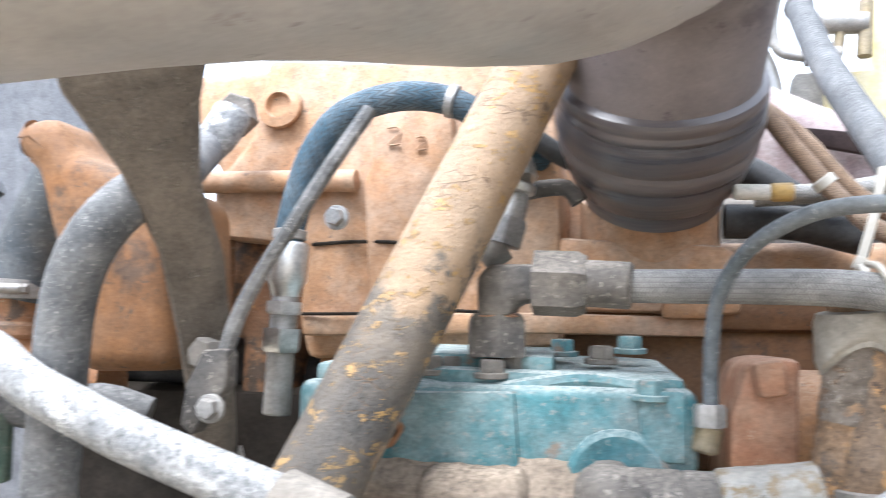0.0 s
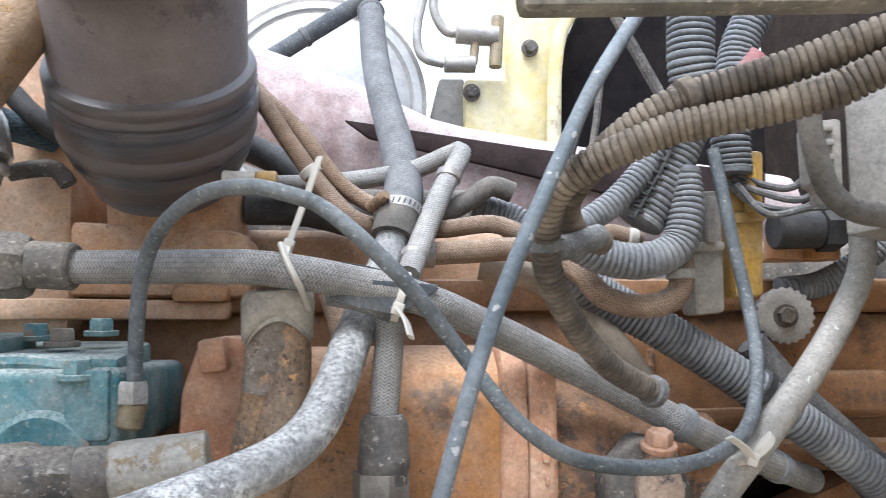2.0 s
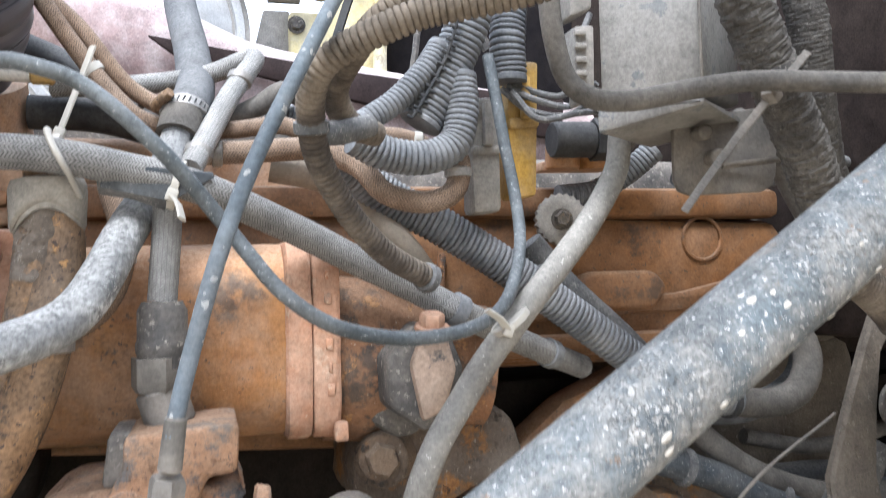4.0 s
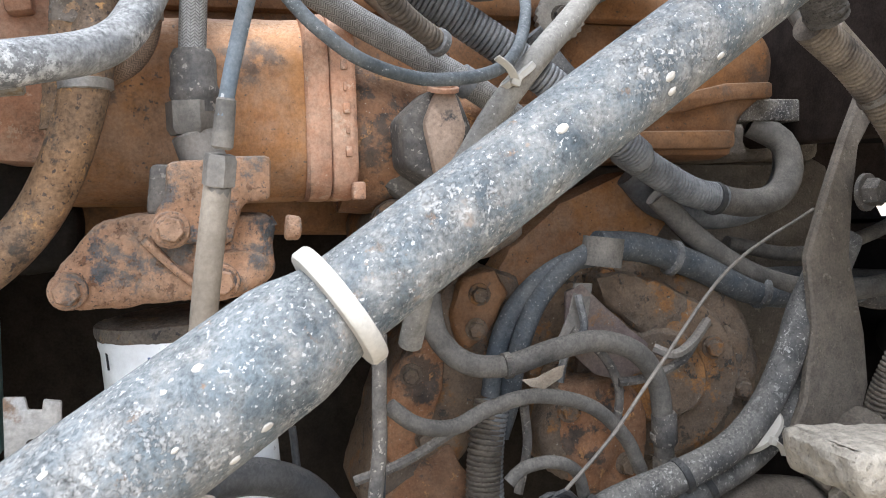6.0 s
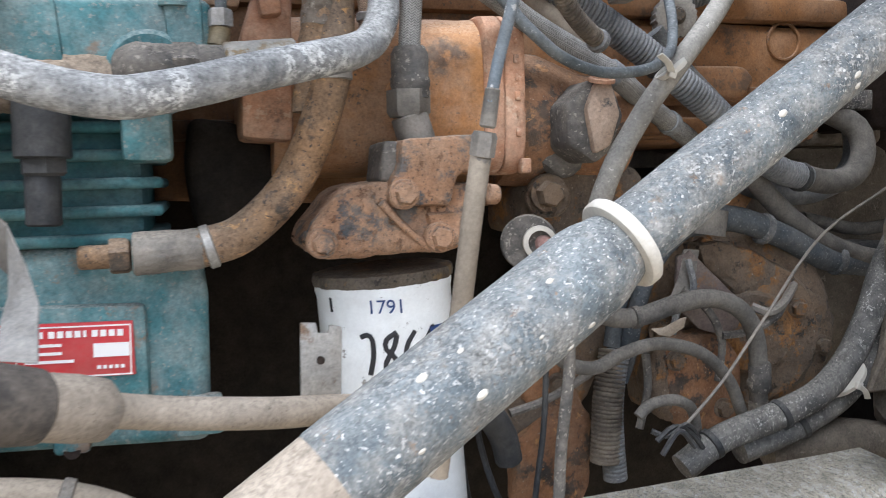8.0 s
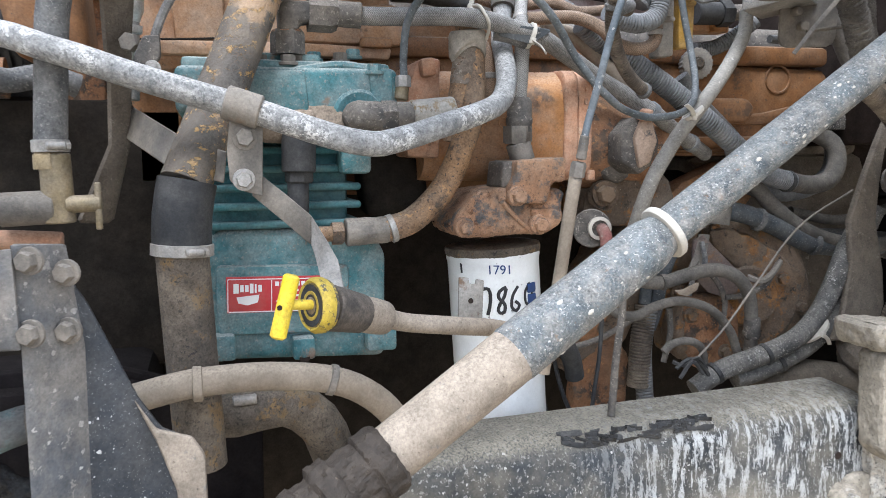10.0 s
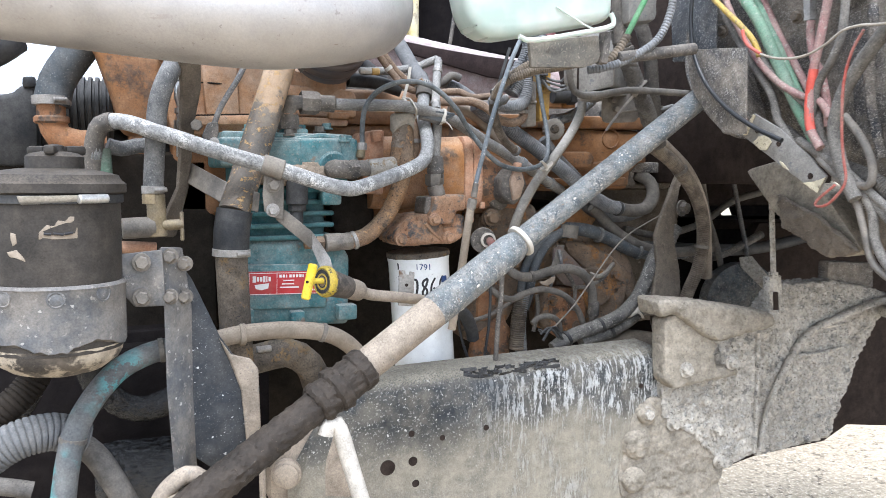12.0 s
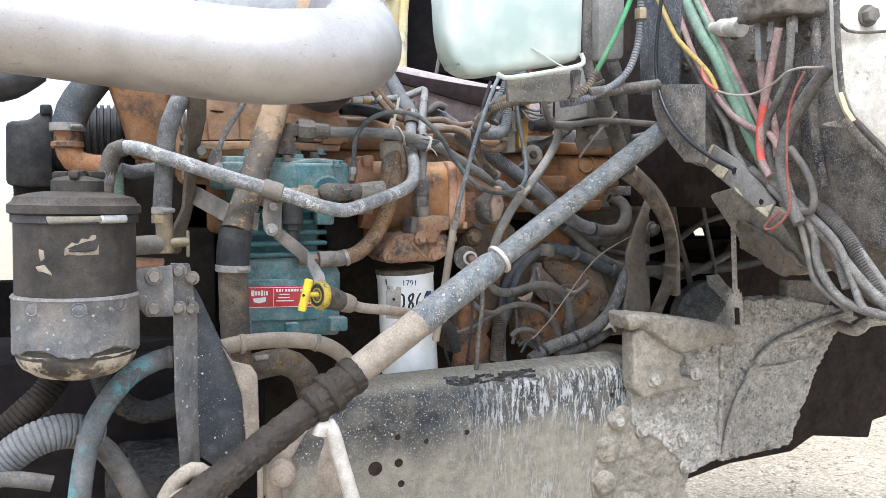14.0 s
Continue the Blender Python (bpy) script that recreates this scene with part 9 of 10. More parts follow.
single("step_stub", tube([(1.528, 0.620, 1.055), (1.480, 0.520, 1.060), (1.492, 0.500, 1.082), (1.528, 0.480, 1.089), (1.638, 0.460, 1.093)], 0.014, 12), M_DIRT, "grime-covered stub below the cab", "bracket")

# ---- cab front corner: firewall, tank, wires ----
def flat_bracket(pts):
    return plate(pts, 0.005, 0.0015, push=(1, 0, 0))


fw = thing("wall_firewall", (1.05, 0.3, 1.2), "grimy dark firewall of the cab with folded edges", "firewall", kind="structure")
part("column", plate([(0.900, 0.529, 1.589), (0.900, 0.417, 1.583), (0.910, 0.386, 1.499), (0.910, 0.365, 1.439), (0.910, 0.442, 1.444), (0.900, 0.502, 1.507)], 0.05, 0.006, push=(1, 0.2, 0)), M_FIREWALL, fw)
part("column_flange", tube([(0.893, 0.525, 1.640), (0.893, 0.527, 1.583), (0.893, 0.514, 1.542), (0.895, 0.472, 1.490), (0.900, 0.413, 1.447), (0.905, 0.356, 1.435)], 0.005, 8), M_FIREWALL, fw)
part("column_face", plate([(0.842, 0.463, 1.596), (0.842, 0.460, 1.552), (0.842, 0.443, 1.515), (0.842, 0.407, 1.477), (0.842, 0.363, 1.441), (0.842, 0.310, 1.438), (0.842, 0.314, 1.579)], 0.006, 0.002, push=(1, 0.2, 0)), M_FIREWALL, fw, "rounded lower flange of the column")
part("column_sheet", plate([(0.893, 0.585, 1.859), (0.893, 0.585, 1.719), (0.893, 0.573, 1.590), (0.893, 0.451, 1.577), (0.893, 0.448, 1.696), (0.893, 0.452, 1.827)], 0.006, 0.002, push=(1, 0.2, 0)), M_BLUEBLACK, fw, "flaking blue black sheet")
part("panel", plate([(0.970, 0.718, 1.899), (0.970, 0.125, 1.755), (1.000, 0.139, 1.463), (1.050, 0.251, 1.303), (1.000, 0.360, 1.430), (0.970, 0.473, 1.467), (0.970, 0.615, 1.596)], 0.04, 0.006, push=(1, 0.2, 0)), M_FIREWALL, fw)
part("lower_duct", plate([(1.060, 0.559, 1.380), (1.060, 0.472, 1.398), (1.060, 0.345, 1.331), (1.080, 0.277, 1.236), (1.080, 0.332, 1.220), (1.060, 0.387, 1.256), (1.060, 0.468, 1.291)], 0.10, 0.012, push=(1, 0.2, 0)), M_MUDTAN, fw)
part("side_panel", plate([(0.980, 0.250, 1.648), (0.980, 0.129, 1.647), (0.980, -0.020, 1.505), (0.980, -0.029, 1.293), (0.980, 0.114, 1.292), (0.980, 0.215, 1.426)], 0.03, 0.008, push=(1, 0.2, 0)), M_FIREWALL, fw)
part("wheel_arch", plate([(1.060, 0.347, 1.386), (1.060, 0.187, 1.346), (1.060, 0.033, 1.337), (1.060, 0.026, 1.186), (1.060, 0.133, 1.186), (1.060, 0.259, 1.260)], 0.20, 0.02, push=(1, 0.3, 0)), M_GRIME, fw)
part("bracket", flat_bracket([(0.893, 0.349, 1.476), (0.893, 0.289, 1.447), (0.893, 0.225, 1.401), (0.893, 0.189, 1.369), (0.893, 0.204, 1.341), (0.893, 0.272, 1.379), (0.893, 0.375, 1.439)]), M_BOXGREY, fw, "bent steel bracket with cream paint scraps")
for pts in ([(0.890, 0.345, 1.426), (0.890, 0.333, 1.436), (0.890, 0.312, 1.438), (0.890, 0.303, 1.425), (0.890, 0.314, 1.412), (0.890, 0.329, 1.413)], [(0.890, 0.232, 1.358), (0.890, 0.211, 1.361), (0.890, 0.188, 1.367), (0.890, 0.203, 1.343), (0.890, 0.219, 1.351)], [(0.890, 0.372, 1.440), (0.890, 0.361, 1.454), (0.890, 0.348, 1.474), (0.890, 0.342, 1.472), (0.890, 0.361, 1.439)], [(0.890, 0.287, 1.396), (0.890, 0.275, 1.390), (0.890, 0.264, 1.379), (0.890, 0.275, 1.383)]):
    part("paint_scrap", crust(plate(pts, 0.0016, 0.0004, push=(1, 0, 0)), 0.0008, 150, 0.006), M_SCRAP, fw, "grimy cream paint scrap")
for q in [(0.891, 0.337, 1.446), (0.891, 0.288, 1.422), (0.891, 0.219, 1.369)]:
    part("hole", lathe(q, (1, 0, 0), [(0, 0.0050), (0.002, 0.0044)], 14), M_DARKIN, fw)
for q in ((0.955, 0.559, 1.705), (0.955, 0.504, 1.641), (0.955, 0.366, 1.686), (0.955, 0.186, 1.655), (0.955, 0.320, 1.637), (0.955, 0.181, 1.550)):
    bolt(q, (-1, -0.1, 0), 0.009, M_GRIME, fw)
for q in ((0.893, 0.489, 1.566), (0.893, 0.440, 1.512), (0.900, 0.389, 1.464)):
    bolt(q, (-1, -0.1, 0), 0.006, M_GRIME, fw)
part("stiffener", crust(tube([(0.955, 0.177, 1.692), (0.955, 0.168, 1.596), (0.965, 0.179, 1.502), (0.975, 0.160, 1.396)], 0.008, 8), 0.002, 60, 0.01), M_FIREWALL, fw)
part("mud_patch", crust(plate([(1.030, 0.437, 1.334), (1.030, 0.342, 1.298), (1.050, 0.262, 1.239), (1.050, 0.331, 1.222), (1.030, 0.418, 1.272)], 0.02, 0.006, push=(1, 0.2, 0)), 0.006, 60, 0.009), M_GRIME, fw, "lumps of dried mud")
cabdoor = thing("cab_corner", (0.892, 0.005, 1.512), "cream painted cab corner panel with peeling edges", "cab panel")
part("panel", plate([(0.819, 0.005, 1.695), (0.976, 0.005, 1.710), (0.993, 0.005, 1.421), (0.928, 0.005, 1.453), (0.860, 0.005, 1.499), (0.838, 0.005, 1.535), (0.828, 0.005, 1.599)], 0.03, 0.008, push=(0.3, 1, 0)), M_CABWHITE, cabdoor)
part("edge", tube([(0.811, 0.002, 1.693), (0.818, 0.002, 1.614), (0.827, 0.002, 1.550), (0.838, 0.002, 1.514), (0.867, 0.002, 1.484), (0.925, 0.002, 1.444), (1.003, 0.002, 1.400)], 0.0042, 8), M_CASTDARK, cabdoor, "dark bare edge")
part("paint_scrap", plate([(0.819, -0.002, 1.529), (0.828, -0.002, 1.531), (0.840, -0.002, 1.509), (0.857, -0.002, 1.492), (0.848, -0.002, 1.488), (0.832, -0.002, 1.504)], 0.003, 0.001, push=(0.3, 1, 0)), M_YELLOWCAB, cabdoor, "patch of old yellow paint")
part("lower_edge", plate([(0.806, 0.012, 1.485), (0.855, 0.012, 1.496), (0.903, 0.012, 1.463), (1.017, 0.012, 1.382), (1.018, 0.012, 1.364), (0.891, 0.012, 1.452), (0.855, 0.012, 1.480), (0.810, 0.012, 1.482)], 0.006, 0.0015, push=(0.3, 1, 0)), M_FIREWALL, cabdoor)
part("trim_line", tube([(0.820, -0.001, 1.628), (0.834, -0.001, 1.619), (0.879, -0.001, 1.620), (0.973, -0.001, 1.633)], 0.0022, 6), M_CASTDARK, cabdoor)
bolt((0.876, 0.002, 1.644), (-0.2, -1, 0), 0.012, M_DUSTYSTEEL, cabdoor)
mc = thing("clutch_fitting", (0.920, 0.343, 1.695), "dusty valve fittings on the firewall", "pipe fitting")
part("tip", lathe((0.920, 0.408, 1.701), Vector((0.920, 0.281, 1.681)) - Vector((0.920, 0.408, 1.701)), [(0, 0.003), (0.018, 0.006), (0.020, 0.011), (0.034, 0.012), (0.036, 0.009), (0.042, 0.009), (0.044, 0.016), (0.062, 0.017), (0.064, 0.014), (0.075, 0.0145), (0.077, 0.018), (0.10, 0.018)], 12), M_PALEROD, mc, "chalky hex valve")
part("block", crust(box((0.920, 0.218, 1.701), (0.10, 0.11, 0.040), (0, 0, -10), 0.006), 0.004, 50, 0.009), M_GRIME, mc)
for q0, q1 in (((0.920, 0.231, 1.689), (0.920, 0.232, 1.646)), ((0.920, 0.190, 1.682), (0.920, 0.189, 1.653)), ((0.920, 0.264, 1.696), (0.920, 0.258, 1.616))):
    part("nut", rod(q0, q1, 0.0105, seg=6), M_STEEL, mc)

tank = thing("coolant_tank", (0.481, 0.380, 1.582), "translucent greenish plastic coolant tank with moulded lip", "coolant tank")
part("tank", plate([(0.346, 0.350, 1.745), (0.353, 0.350, 1.639), (0.365, 0.350, 1.599), (0.383, 0.350, 1.580), (0.413, 0.350, 1.575), (0.460, 0.350, 1.584), (0.613, 0.350, 1.615), (0.616, 0.350, 1.773)], 0.07, 0.018, cuts=4), M_TANKPLASTIC, tank)
part("lip", tube([(0.442, 0.345, 1.579), (0.468, 0.345, 1.575), (0.571, 0.345, 1.595), (0.607, 0.345, 1.607), (0.602, 0.345, 1.623)], 0.0042, 8), M_TANKPLASTIC, tank)
part("seam", tube([(0.506, 0.347, 1.627), (0.555, 0.347, 1.604), (0.572, 0.347, 1.598)], 0.0014, 6), M_TANKPLASTIC, tank)
tb = thing("tank_bracket", (0.547, 0.380, 1.542), "dirty steel tray bracket under the coolant tank", "bracket")
part("tray", plate([(0.466, 0.357, 1.574), (0.588, 0.357, 1.591), (0.592, 0.357, 1.560), (0.588, 0.357, 1.549), (0.562, 0.357, 1.540), (0.470, 0.357, 1.536)], 0.010, 0.002), M_TRAY, tb)
part("side_tab", box((0.600, 0.362, 1.572), (0.012, 0.02, 0.050), (0, 8, 0), 0.002), M_CASTDARK, tb)
part("stud", rod((0.504, 0.362, 1.572), (0.504, 0.362, 1.553), 0.004), M_STEEL, tb)
part("bar", rod((0.639, 0.380, 1.561), (0.807, 0.400, 1.587), 0.010), M_CASTDARK, tb)
can = thing("washer_canister", (0.713, 0.420, 1.621), "pale grey metal canister beside the tank", "canister")
part("body", plate([(0.678, 0.410, 1.794), (0.739, 0.410, 1.801), (0.740, 0.410, 1.631), (0.679, 0.410, 1.622)], 0.05, 0.012), M_BOXGREY, can)
part("post", tube([(0.680, 0.440, 1.781), (0.675, 0.440, 1.678), (0.683, 0.440, 1.596)], 0.010, 10), M_CASTDARK, can)
hose("green_wire", [(0.734, 0.380, 1.753), (0.722, 0.380, 1.722), (0.697, 0.380, 1.670), (0.673, 0.380, 1.628), (0.656, 0.385, 1.593)], 0.0048, M_WIREGREEN, "bright green insulated wire beside the tank", "wire")
gl = hose("corrugated_loom", [(0.748, 0.380, 1.764), (0.749, 0.380, 1.699), (0.741, 0.380, 1.642), (0.716, 0.380, 1.595), (0.669, 0.380, 1.565), (0.627, 0.380, 1.548), (0.593, 0.390, 1.541)], 0.0068, M_LOOM, "black corrugated wire sleeve", "wiring loom", wave=(0.0054, 0.2))
part("gland", hexnut((0.750, 0.380, 1.699), (0, 0, 1), 0.012, 0.020), M_BRASS, gl)
hose("corrugated_loom", [(0.659, 0.385, 1.596), (0.636, 0.385, 1.567), (0.610, 0.390, 1.544)], 0.0070, M_LOOMBROWN, "dirty corrugated wire sleeve", "wiring loom", wave=(0.0054, 0.2))
hose("yellow_wire", [(0.885, 0.539, 1.847), (0.885, 0.523, 1.798), (0.885, 0.461, 1.702), (0.885, 0.425, 1.666), (0.885, 0.379, 1.629), (0.885, 0.351, 1.603), (0.885, 0.336, 1.582), (0.885, 0.331, 1.569)], 0.0050, M_WIREYELLOW, "yellow wire over the firewall, dusty at its lower end", "wire")
hose("black_wire", [(0.834, 0.431, 1.816), (0.834, 0.433, 1.752), (0.834, 0.443, 1.690), (0.834, 0.446, 1.637), (0.834, 0.434, 1.581), (0.834, 0.402, 1.530), (0.834, 0.350, 1.485), (0.834, 0.287, 1.450), (0.834, 0.222, 1.424)], 0.0041, M_CABLEBLACK, "glossy black cable across the firewall", "cable")
rl = hose("red_hose", [(0.890, 0.189, 1.661), (0.890, 0.193, 1.644), (0.890, 0.201, 1.606), (0.890, 0.211, 1.563), (0.890, 0.220, 1.528), (0.890, 0.223, 1.497), (0.890, 0.224, 1.465), (0.890, 0.218, 1.438), (0.890, 0.199, 1.412)], 0.0070, M_AIRPINK, "red air hose, faded pink and dusty above", group="air lines on the firewall")
part("lower_end", tube([(0.890, 0.218, 1.535), (0.890, 0.223, 1.504), (0.890, 0.225, 1.477), (0.890, 0.223, 1.454), (0.890, 0.219, 1.440)], 0.0073, 14), M_AIRRED, rl, "bright red lower length")
for pts, r, mt, lab, kind_ in (
        ([(0.910, 0.517, 1.844), (0.910, 0.470, 1.784), (0.910, 0.410, 1.694), (0.910, 0.376, 1.653), (0.910, 0.354, 1.622), (0.910, 0.324, 1.572), (0.910, 0.294, 1.524), (0.910, 0.269, 1.483), (0.910, 0.243, 1.446), (0.910, 0.227, 1.420)], 0.0105, M_AIRGREEN, "faded green air hose", "green_hose"),
        ([(0.918, 0.482, 1.837), (0.918, 0.446, 1.779), (0.918, 0.367, 1.659), (0.918, 0.344, 1.621), (0.918, 0.317, 1.581), (0.918, 0.299, 1.547), (0.918, 0.278, 1.512), (0.918, 0.255, 1.477)], 0.0060, M_AIRGREEN, "thin faded green air hose", "green_hose"),
        ([(0.924, 0.472, 1.835), (0.924, 0.442, 1.779), (0.924, 0.360, 1.658), (0.924, 0.332, 1.612), (0.924, 0.303, 1.570), (0.924, 0.276, 1.531), (0.924, 0.256, 1.501), (0.924, 0.233, 1.467)], 0.0062, M_AIRPINK, "faded maroon air hose", "red_hose"),
        ([(0.900, 0.513, 1.842), (0.900, 0.488, 1.786), (0.900, 0.426, 1.668), (0.900, 0.400, 1.629), (0.900, 0.370, 1.590), (0.900, 0.340, 1.555), (0.900, 0.302, 1.524), (0.900, 0.259, 1.500), (0.900, 0.213, 1.485), (0.900, 0.192, 1.459)], 0.0058, M_AIRPINK, "dusty pinkish air hose", "red_hose"),
        ([(0.912, 0.248, 1.615), (0.912, 0.248, 1.592), (0.912, 0.239, 1.554), (0.912, 0.223, 1.525), (0.912, 0.210, 1.478), (0.912, 0.206, 1.446)], 0.0068, M_AIRPINK, "short dusty pink line", "red_hose"),
        ([(0.890, 0.160, 1.664), (0.890, 0.166, 1.583), (0.890, 0.184, 1.543), (0.895, 0.214, 1.507), (0.900, 0.233, 1.435)], 0.0064, M_LINEGREY, "dusty upright air line", "grey_line"),
        ([(0.905, 0.509, 1.797), (0.905, 0.470, 1.700), (0.905, 0.417, 1.626), (0.905, 0.363, 1.556), (0.905, 0.322, 1.506), (0.905, 0.302, 1.458), (0.910, 0.257, 1.414), (0.910, 0.177, 1.381)], 0.0070, M_LINEGREY, "dusty grey air line", "grey_line"),
        ([(0.908, 0.368, 1.588), (0.908, 0.308, 1.525), (0.908, 0.250, 1.488), (0.908, 0.225, 1.463), (0.910, 0.207, 1.406), (0.910, 0.145, 1.353), (0.910, 0.085, 1.305), (0.910, 0.050, 1.236)], 0.0085, M_LINEGREY, "dusty grey air line hanging to the wheel arch", "grey_line"),
        ([(0.885, 0.074, 1.581), (0.885, 0.103, 1.557), (0.885, 0.130, 1.527), (0.885, 0.151, 1.499), (0.885, 0.163, 1.470), (0.885, 0.169, 1.440), (0.885, 0.161, 1.404), (0.885, 0.146, 1.369), (0.885, 0.126, 1.335)], 0.0105, M_LINEGREY, "thick dusty cable on the firewall", "grey_cable"),
        ([(0.890, 0.156, 1.459), (0.890, 0.123, 1.423), (0.890, 0.104, 1.386), (0.890, 0.107, 1.357), (0.895, 0.143, 1.356), (0.900, 0.179, 1.367)], 0.0062, M_DUSTYSTEEL, "grey cable curling round the bundle", "grey_cable"),
        ([(0.900, 0.253, 1.426), (0.900, 0.160, 1.375), (0.900, 0.111, 1.322), (0.900, 0.099, 1.268), (0.900, 0.051, 1.218), (0.900, -0.029, 1.203), (0.900, -0.094, 1.207)], 0.0072, M_LINEGREY, "dusty air line looping under the arch", "grey_line"),
        ([(0.905, 0.245, 1.421), (0.905, 0.153, 1.365), (0.905, 0.090, 1.314), (0.905, 0.025, 1.256), (0.905, -0.024, 1.219), (0.905, -0.091, 1.187)], 0.0088, M_LINEGREY, "mud-coated thick grey cable hanging loose", "grey_cable"),
        ([(0.900, 0.173, 1.386), (0.900, 0.123, 1.351), (0.900, 0.065, 1.306), (0.900, 0.031, 1.247), (0.900, 0.011, 1.210), (0.900, -0.021, 1.205)], 0.0066, M_LINEGREY, "mud-coated thin grey cable hanging loose", "grey_cable"),
        ([(0.895, 0.207, 1.396), (0.895, 0.142, 1.344), (0.895, 0.119, 1.294), (0.900, 0.102, 1.240), (0.900, 0.040, 1.204)], 0.0055, M_DUSTYSTEEL, "thin grey cable in the bundle", "grey_cable"),
        ([(0.915, 0.151, 1.377), (0.915, 0.080, 1.337), (0.915, 0.014, 1.274), (0.915, -0.047, 1.204)], 0.0060, M_LINEGREY, "thin dusty line in the bundle", "grey_line")):
    hose(kind_, pts, r, mt, lab, "cable" if kind_ == "grey_cable" else "hose", "air lines on the firewall")
hose("corrugated_loom", [(0.915, 0.298, 1.443), (0.915, 0.255, 1.416), (0.915, 0.201, 1.391), (0.915, 0.121, 1.363), (0.915, 0.063, 1.319), (0.915, 0.014, 1.261), (0.915, -0.047, 1.188)], 0.0120, M_CRUSTHOSE, "grey corrugated loom in the cable bundle", "wiring loom", wave=(0.0046, 0.13))
wr = hose("thin_red_wire", [(0.866, 0.351, 1.615), (0.866, 0.345, 1.597), (0.866, 0.322, 1.576), (0.866, 0.283, 1.560), (0.866, 0.241, 1.553), (0.866, 0.205, 1.555), (0.866, 0.171, 1.566), (0.866, 0.144, 1.580), (0.866, 0.115, 1.583), (0.866, 0.087, 1.580), (0.866, 0.067, 1.578)], 0.0021, M_OLDCREAM, "thin red wire faded white along its middle", "wire", seg=8)
part("bright_end", tube([(0.866, 0.351, 1.614), (0.866, 0.346, 1.599), (0.866, 0.333, 1.584), (0.866, 0.307, 1.569)], 0.0030, 8), M_AIRRED, wr, "bright red end")
hose("thin_red_wire", [(0.858, 0.099, 1.574), (0.858, 0.118, 1.546), (0.858, 0.130, 1.505), (0.858, 0.131, 1.450), (0.858, 0.127, 1.403), (0.858, 0.120, 1.367), (0.858, 0.128, 1.348), (0.858, 0.152, 1.327), (0.858, 0.173, 1.324), (0.858, 0.171, 1.333), (0.858, 0.139, 1.356)], 0.0022, M_WIRERED, "thin faded red wire ending in a curl", "wire", seg=8)


# plain cream sheet with a ledge, behind the cream pipes' end
single("far_fender", plate([(1.358, 1.250, 1.575), (1.444, 1.250, 1.485), (1.517, 1.250, 1.450), (1.513, 1.250, 1.437), (1.345, 1.250, 1.430), (1.301, 1.250, 1.427), (1.325, 1.250, 1.467), (1.357, 1.250, 1.484)], 0.03, 0.006), M_TAN, "cream dusty sheet beyond the engine", "fender")
hose("cream_pipe", [(1.256, 1.200, 1.448), (1.363, 1.200, 1.470), (1.474, 1.200, 1.480), (1.591, 1.200, 1.485)], 0.028, M_TAN, "cream dusty pipe beyond the gear housing", "pipe", seg=16)
hose("cream_pipe", [(1.277, 1.200, 1.409), (1.417, 1.200, 1.421), (1.591, 1.200, 1.424)], 0.010, M_TAN, "thin cream pipe below a thicker one", "pipe")
# ---- background beyond the engine ----
cab2 = thing("far_body_panel", (1.0, 2.0, 0.9), "yellow painted body panel with a black sheet for the opening beyond the engine", "body panel")
part("frame_post", plate([(0.646, 1.900, 1.831), (0.647, 1.900, 2.004), (0.739, 1.900, 2.005), (0.724, 1.900, 2.271), (0.908, 1.900, 2.405), (0.878, 1.900, 2.171), (0.844, 1.900, 2.069), (0.835, 1.900, 1.821)], 0.06, 0.01), M_YELLOWCAB, cab2)
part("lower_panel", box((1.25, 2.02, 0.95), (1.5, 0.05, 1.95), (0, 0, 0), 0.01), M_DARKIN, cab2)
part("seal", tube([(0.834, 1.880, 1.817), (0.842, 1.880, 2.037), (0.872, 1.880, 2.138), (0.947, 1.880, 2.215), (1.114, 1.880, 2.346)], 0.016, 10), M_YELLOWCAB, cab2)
# black sheet, its colour stands in for the unlit inside of the panel
part("opening", plate([(0.858, 1.960, 1.833), (0.868, 1.960, 2.077), (0.919, 1.960, 2.183), (1.012, 1.960, 2.277), (1.307, 1.960, 2.446), (1.378, 1.960, 1.787)], 0.04, 0.01), M_VOID, cab2, "black sheet for the opening")
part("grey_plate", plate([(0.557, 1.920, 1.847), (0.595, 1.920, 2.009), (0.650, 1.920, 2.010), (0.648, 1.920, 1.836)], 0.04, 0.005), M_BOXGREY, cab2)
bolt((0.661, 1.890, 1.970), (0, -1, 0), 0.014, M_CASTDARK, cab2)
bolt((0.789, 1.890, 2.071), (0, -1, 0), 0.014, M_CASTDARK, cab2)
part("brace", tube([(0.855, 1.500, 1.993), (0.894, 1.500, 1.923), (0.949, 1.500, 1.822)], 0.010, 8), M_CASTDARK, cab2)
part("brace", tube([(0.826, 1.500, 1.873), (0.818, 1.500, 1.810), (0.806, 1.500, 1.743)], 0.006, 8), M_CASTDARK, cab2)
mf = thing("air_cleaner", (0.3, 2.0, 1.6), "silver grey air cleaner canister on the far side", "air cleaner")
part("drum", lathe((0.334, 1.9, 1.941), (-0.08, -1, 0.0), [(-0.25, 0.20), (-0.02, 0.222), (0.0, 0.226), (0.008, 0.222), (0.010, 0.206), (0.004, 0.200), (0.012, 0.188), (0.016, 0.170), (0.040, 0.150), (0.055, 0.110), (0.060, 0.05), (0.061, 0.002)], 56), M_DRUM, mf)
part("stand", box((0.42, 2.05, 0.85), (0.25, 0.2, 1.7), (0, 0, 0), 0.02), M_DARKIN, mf)
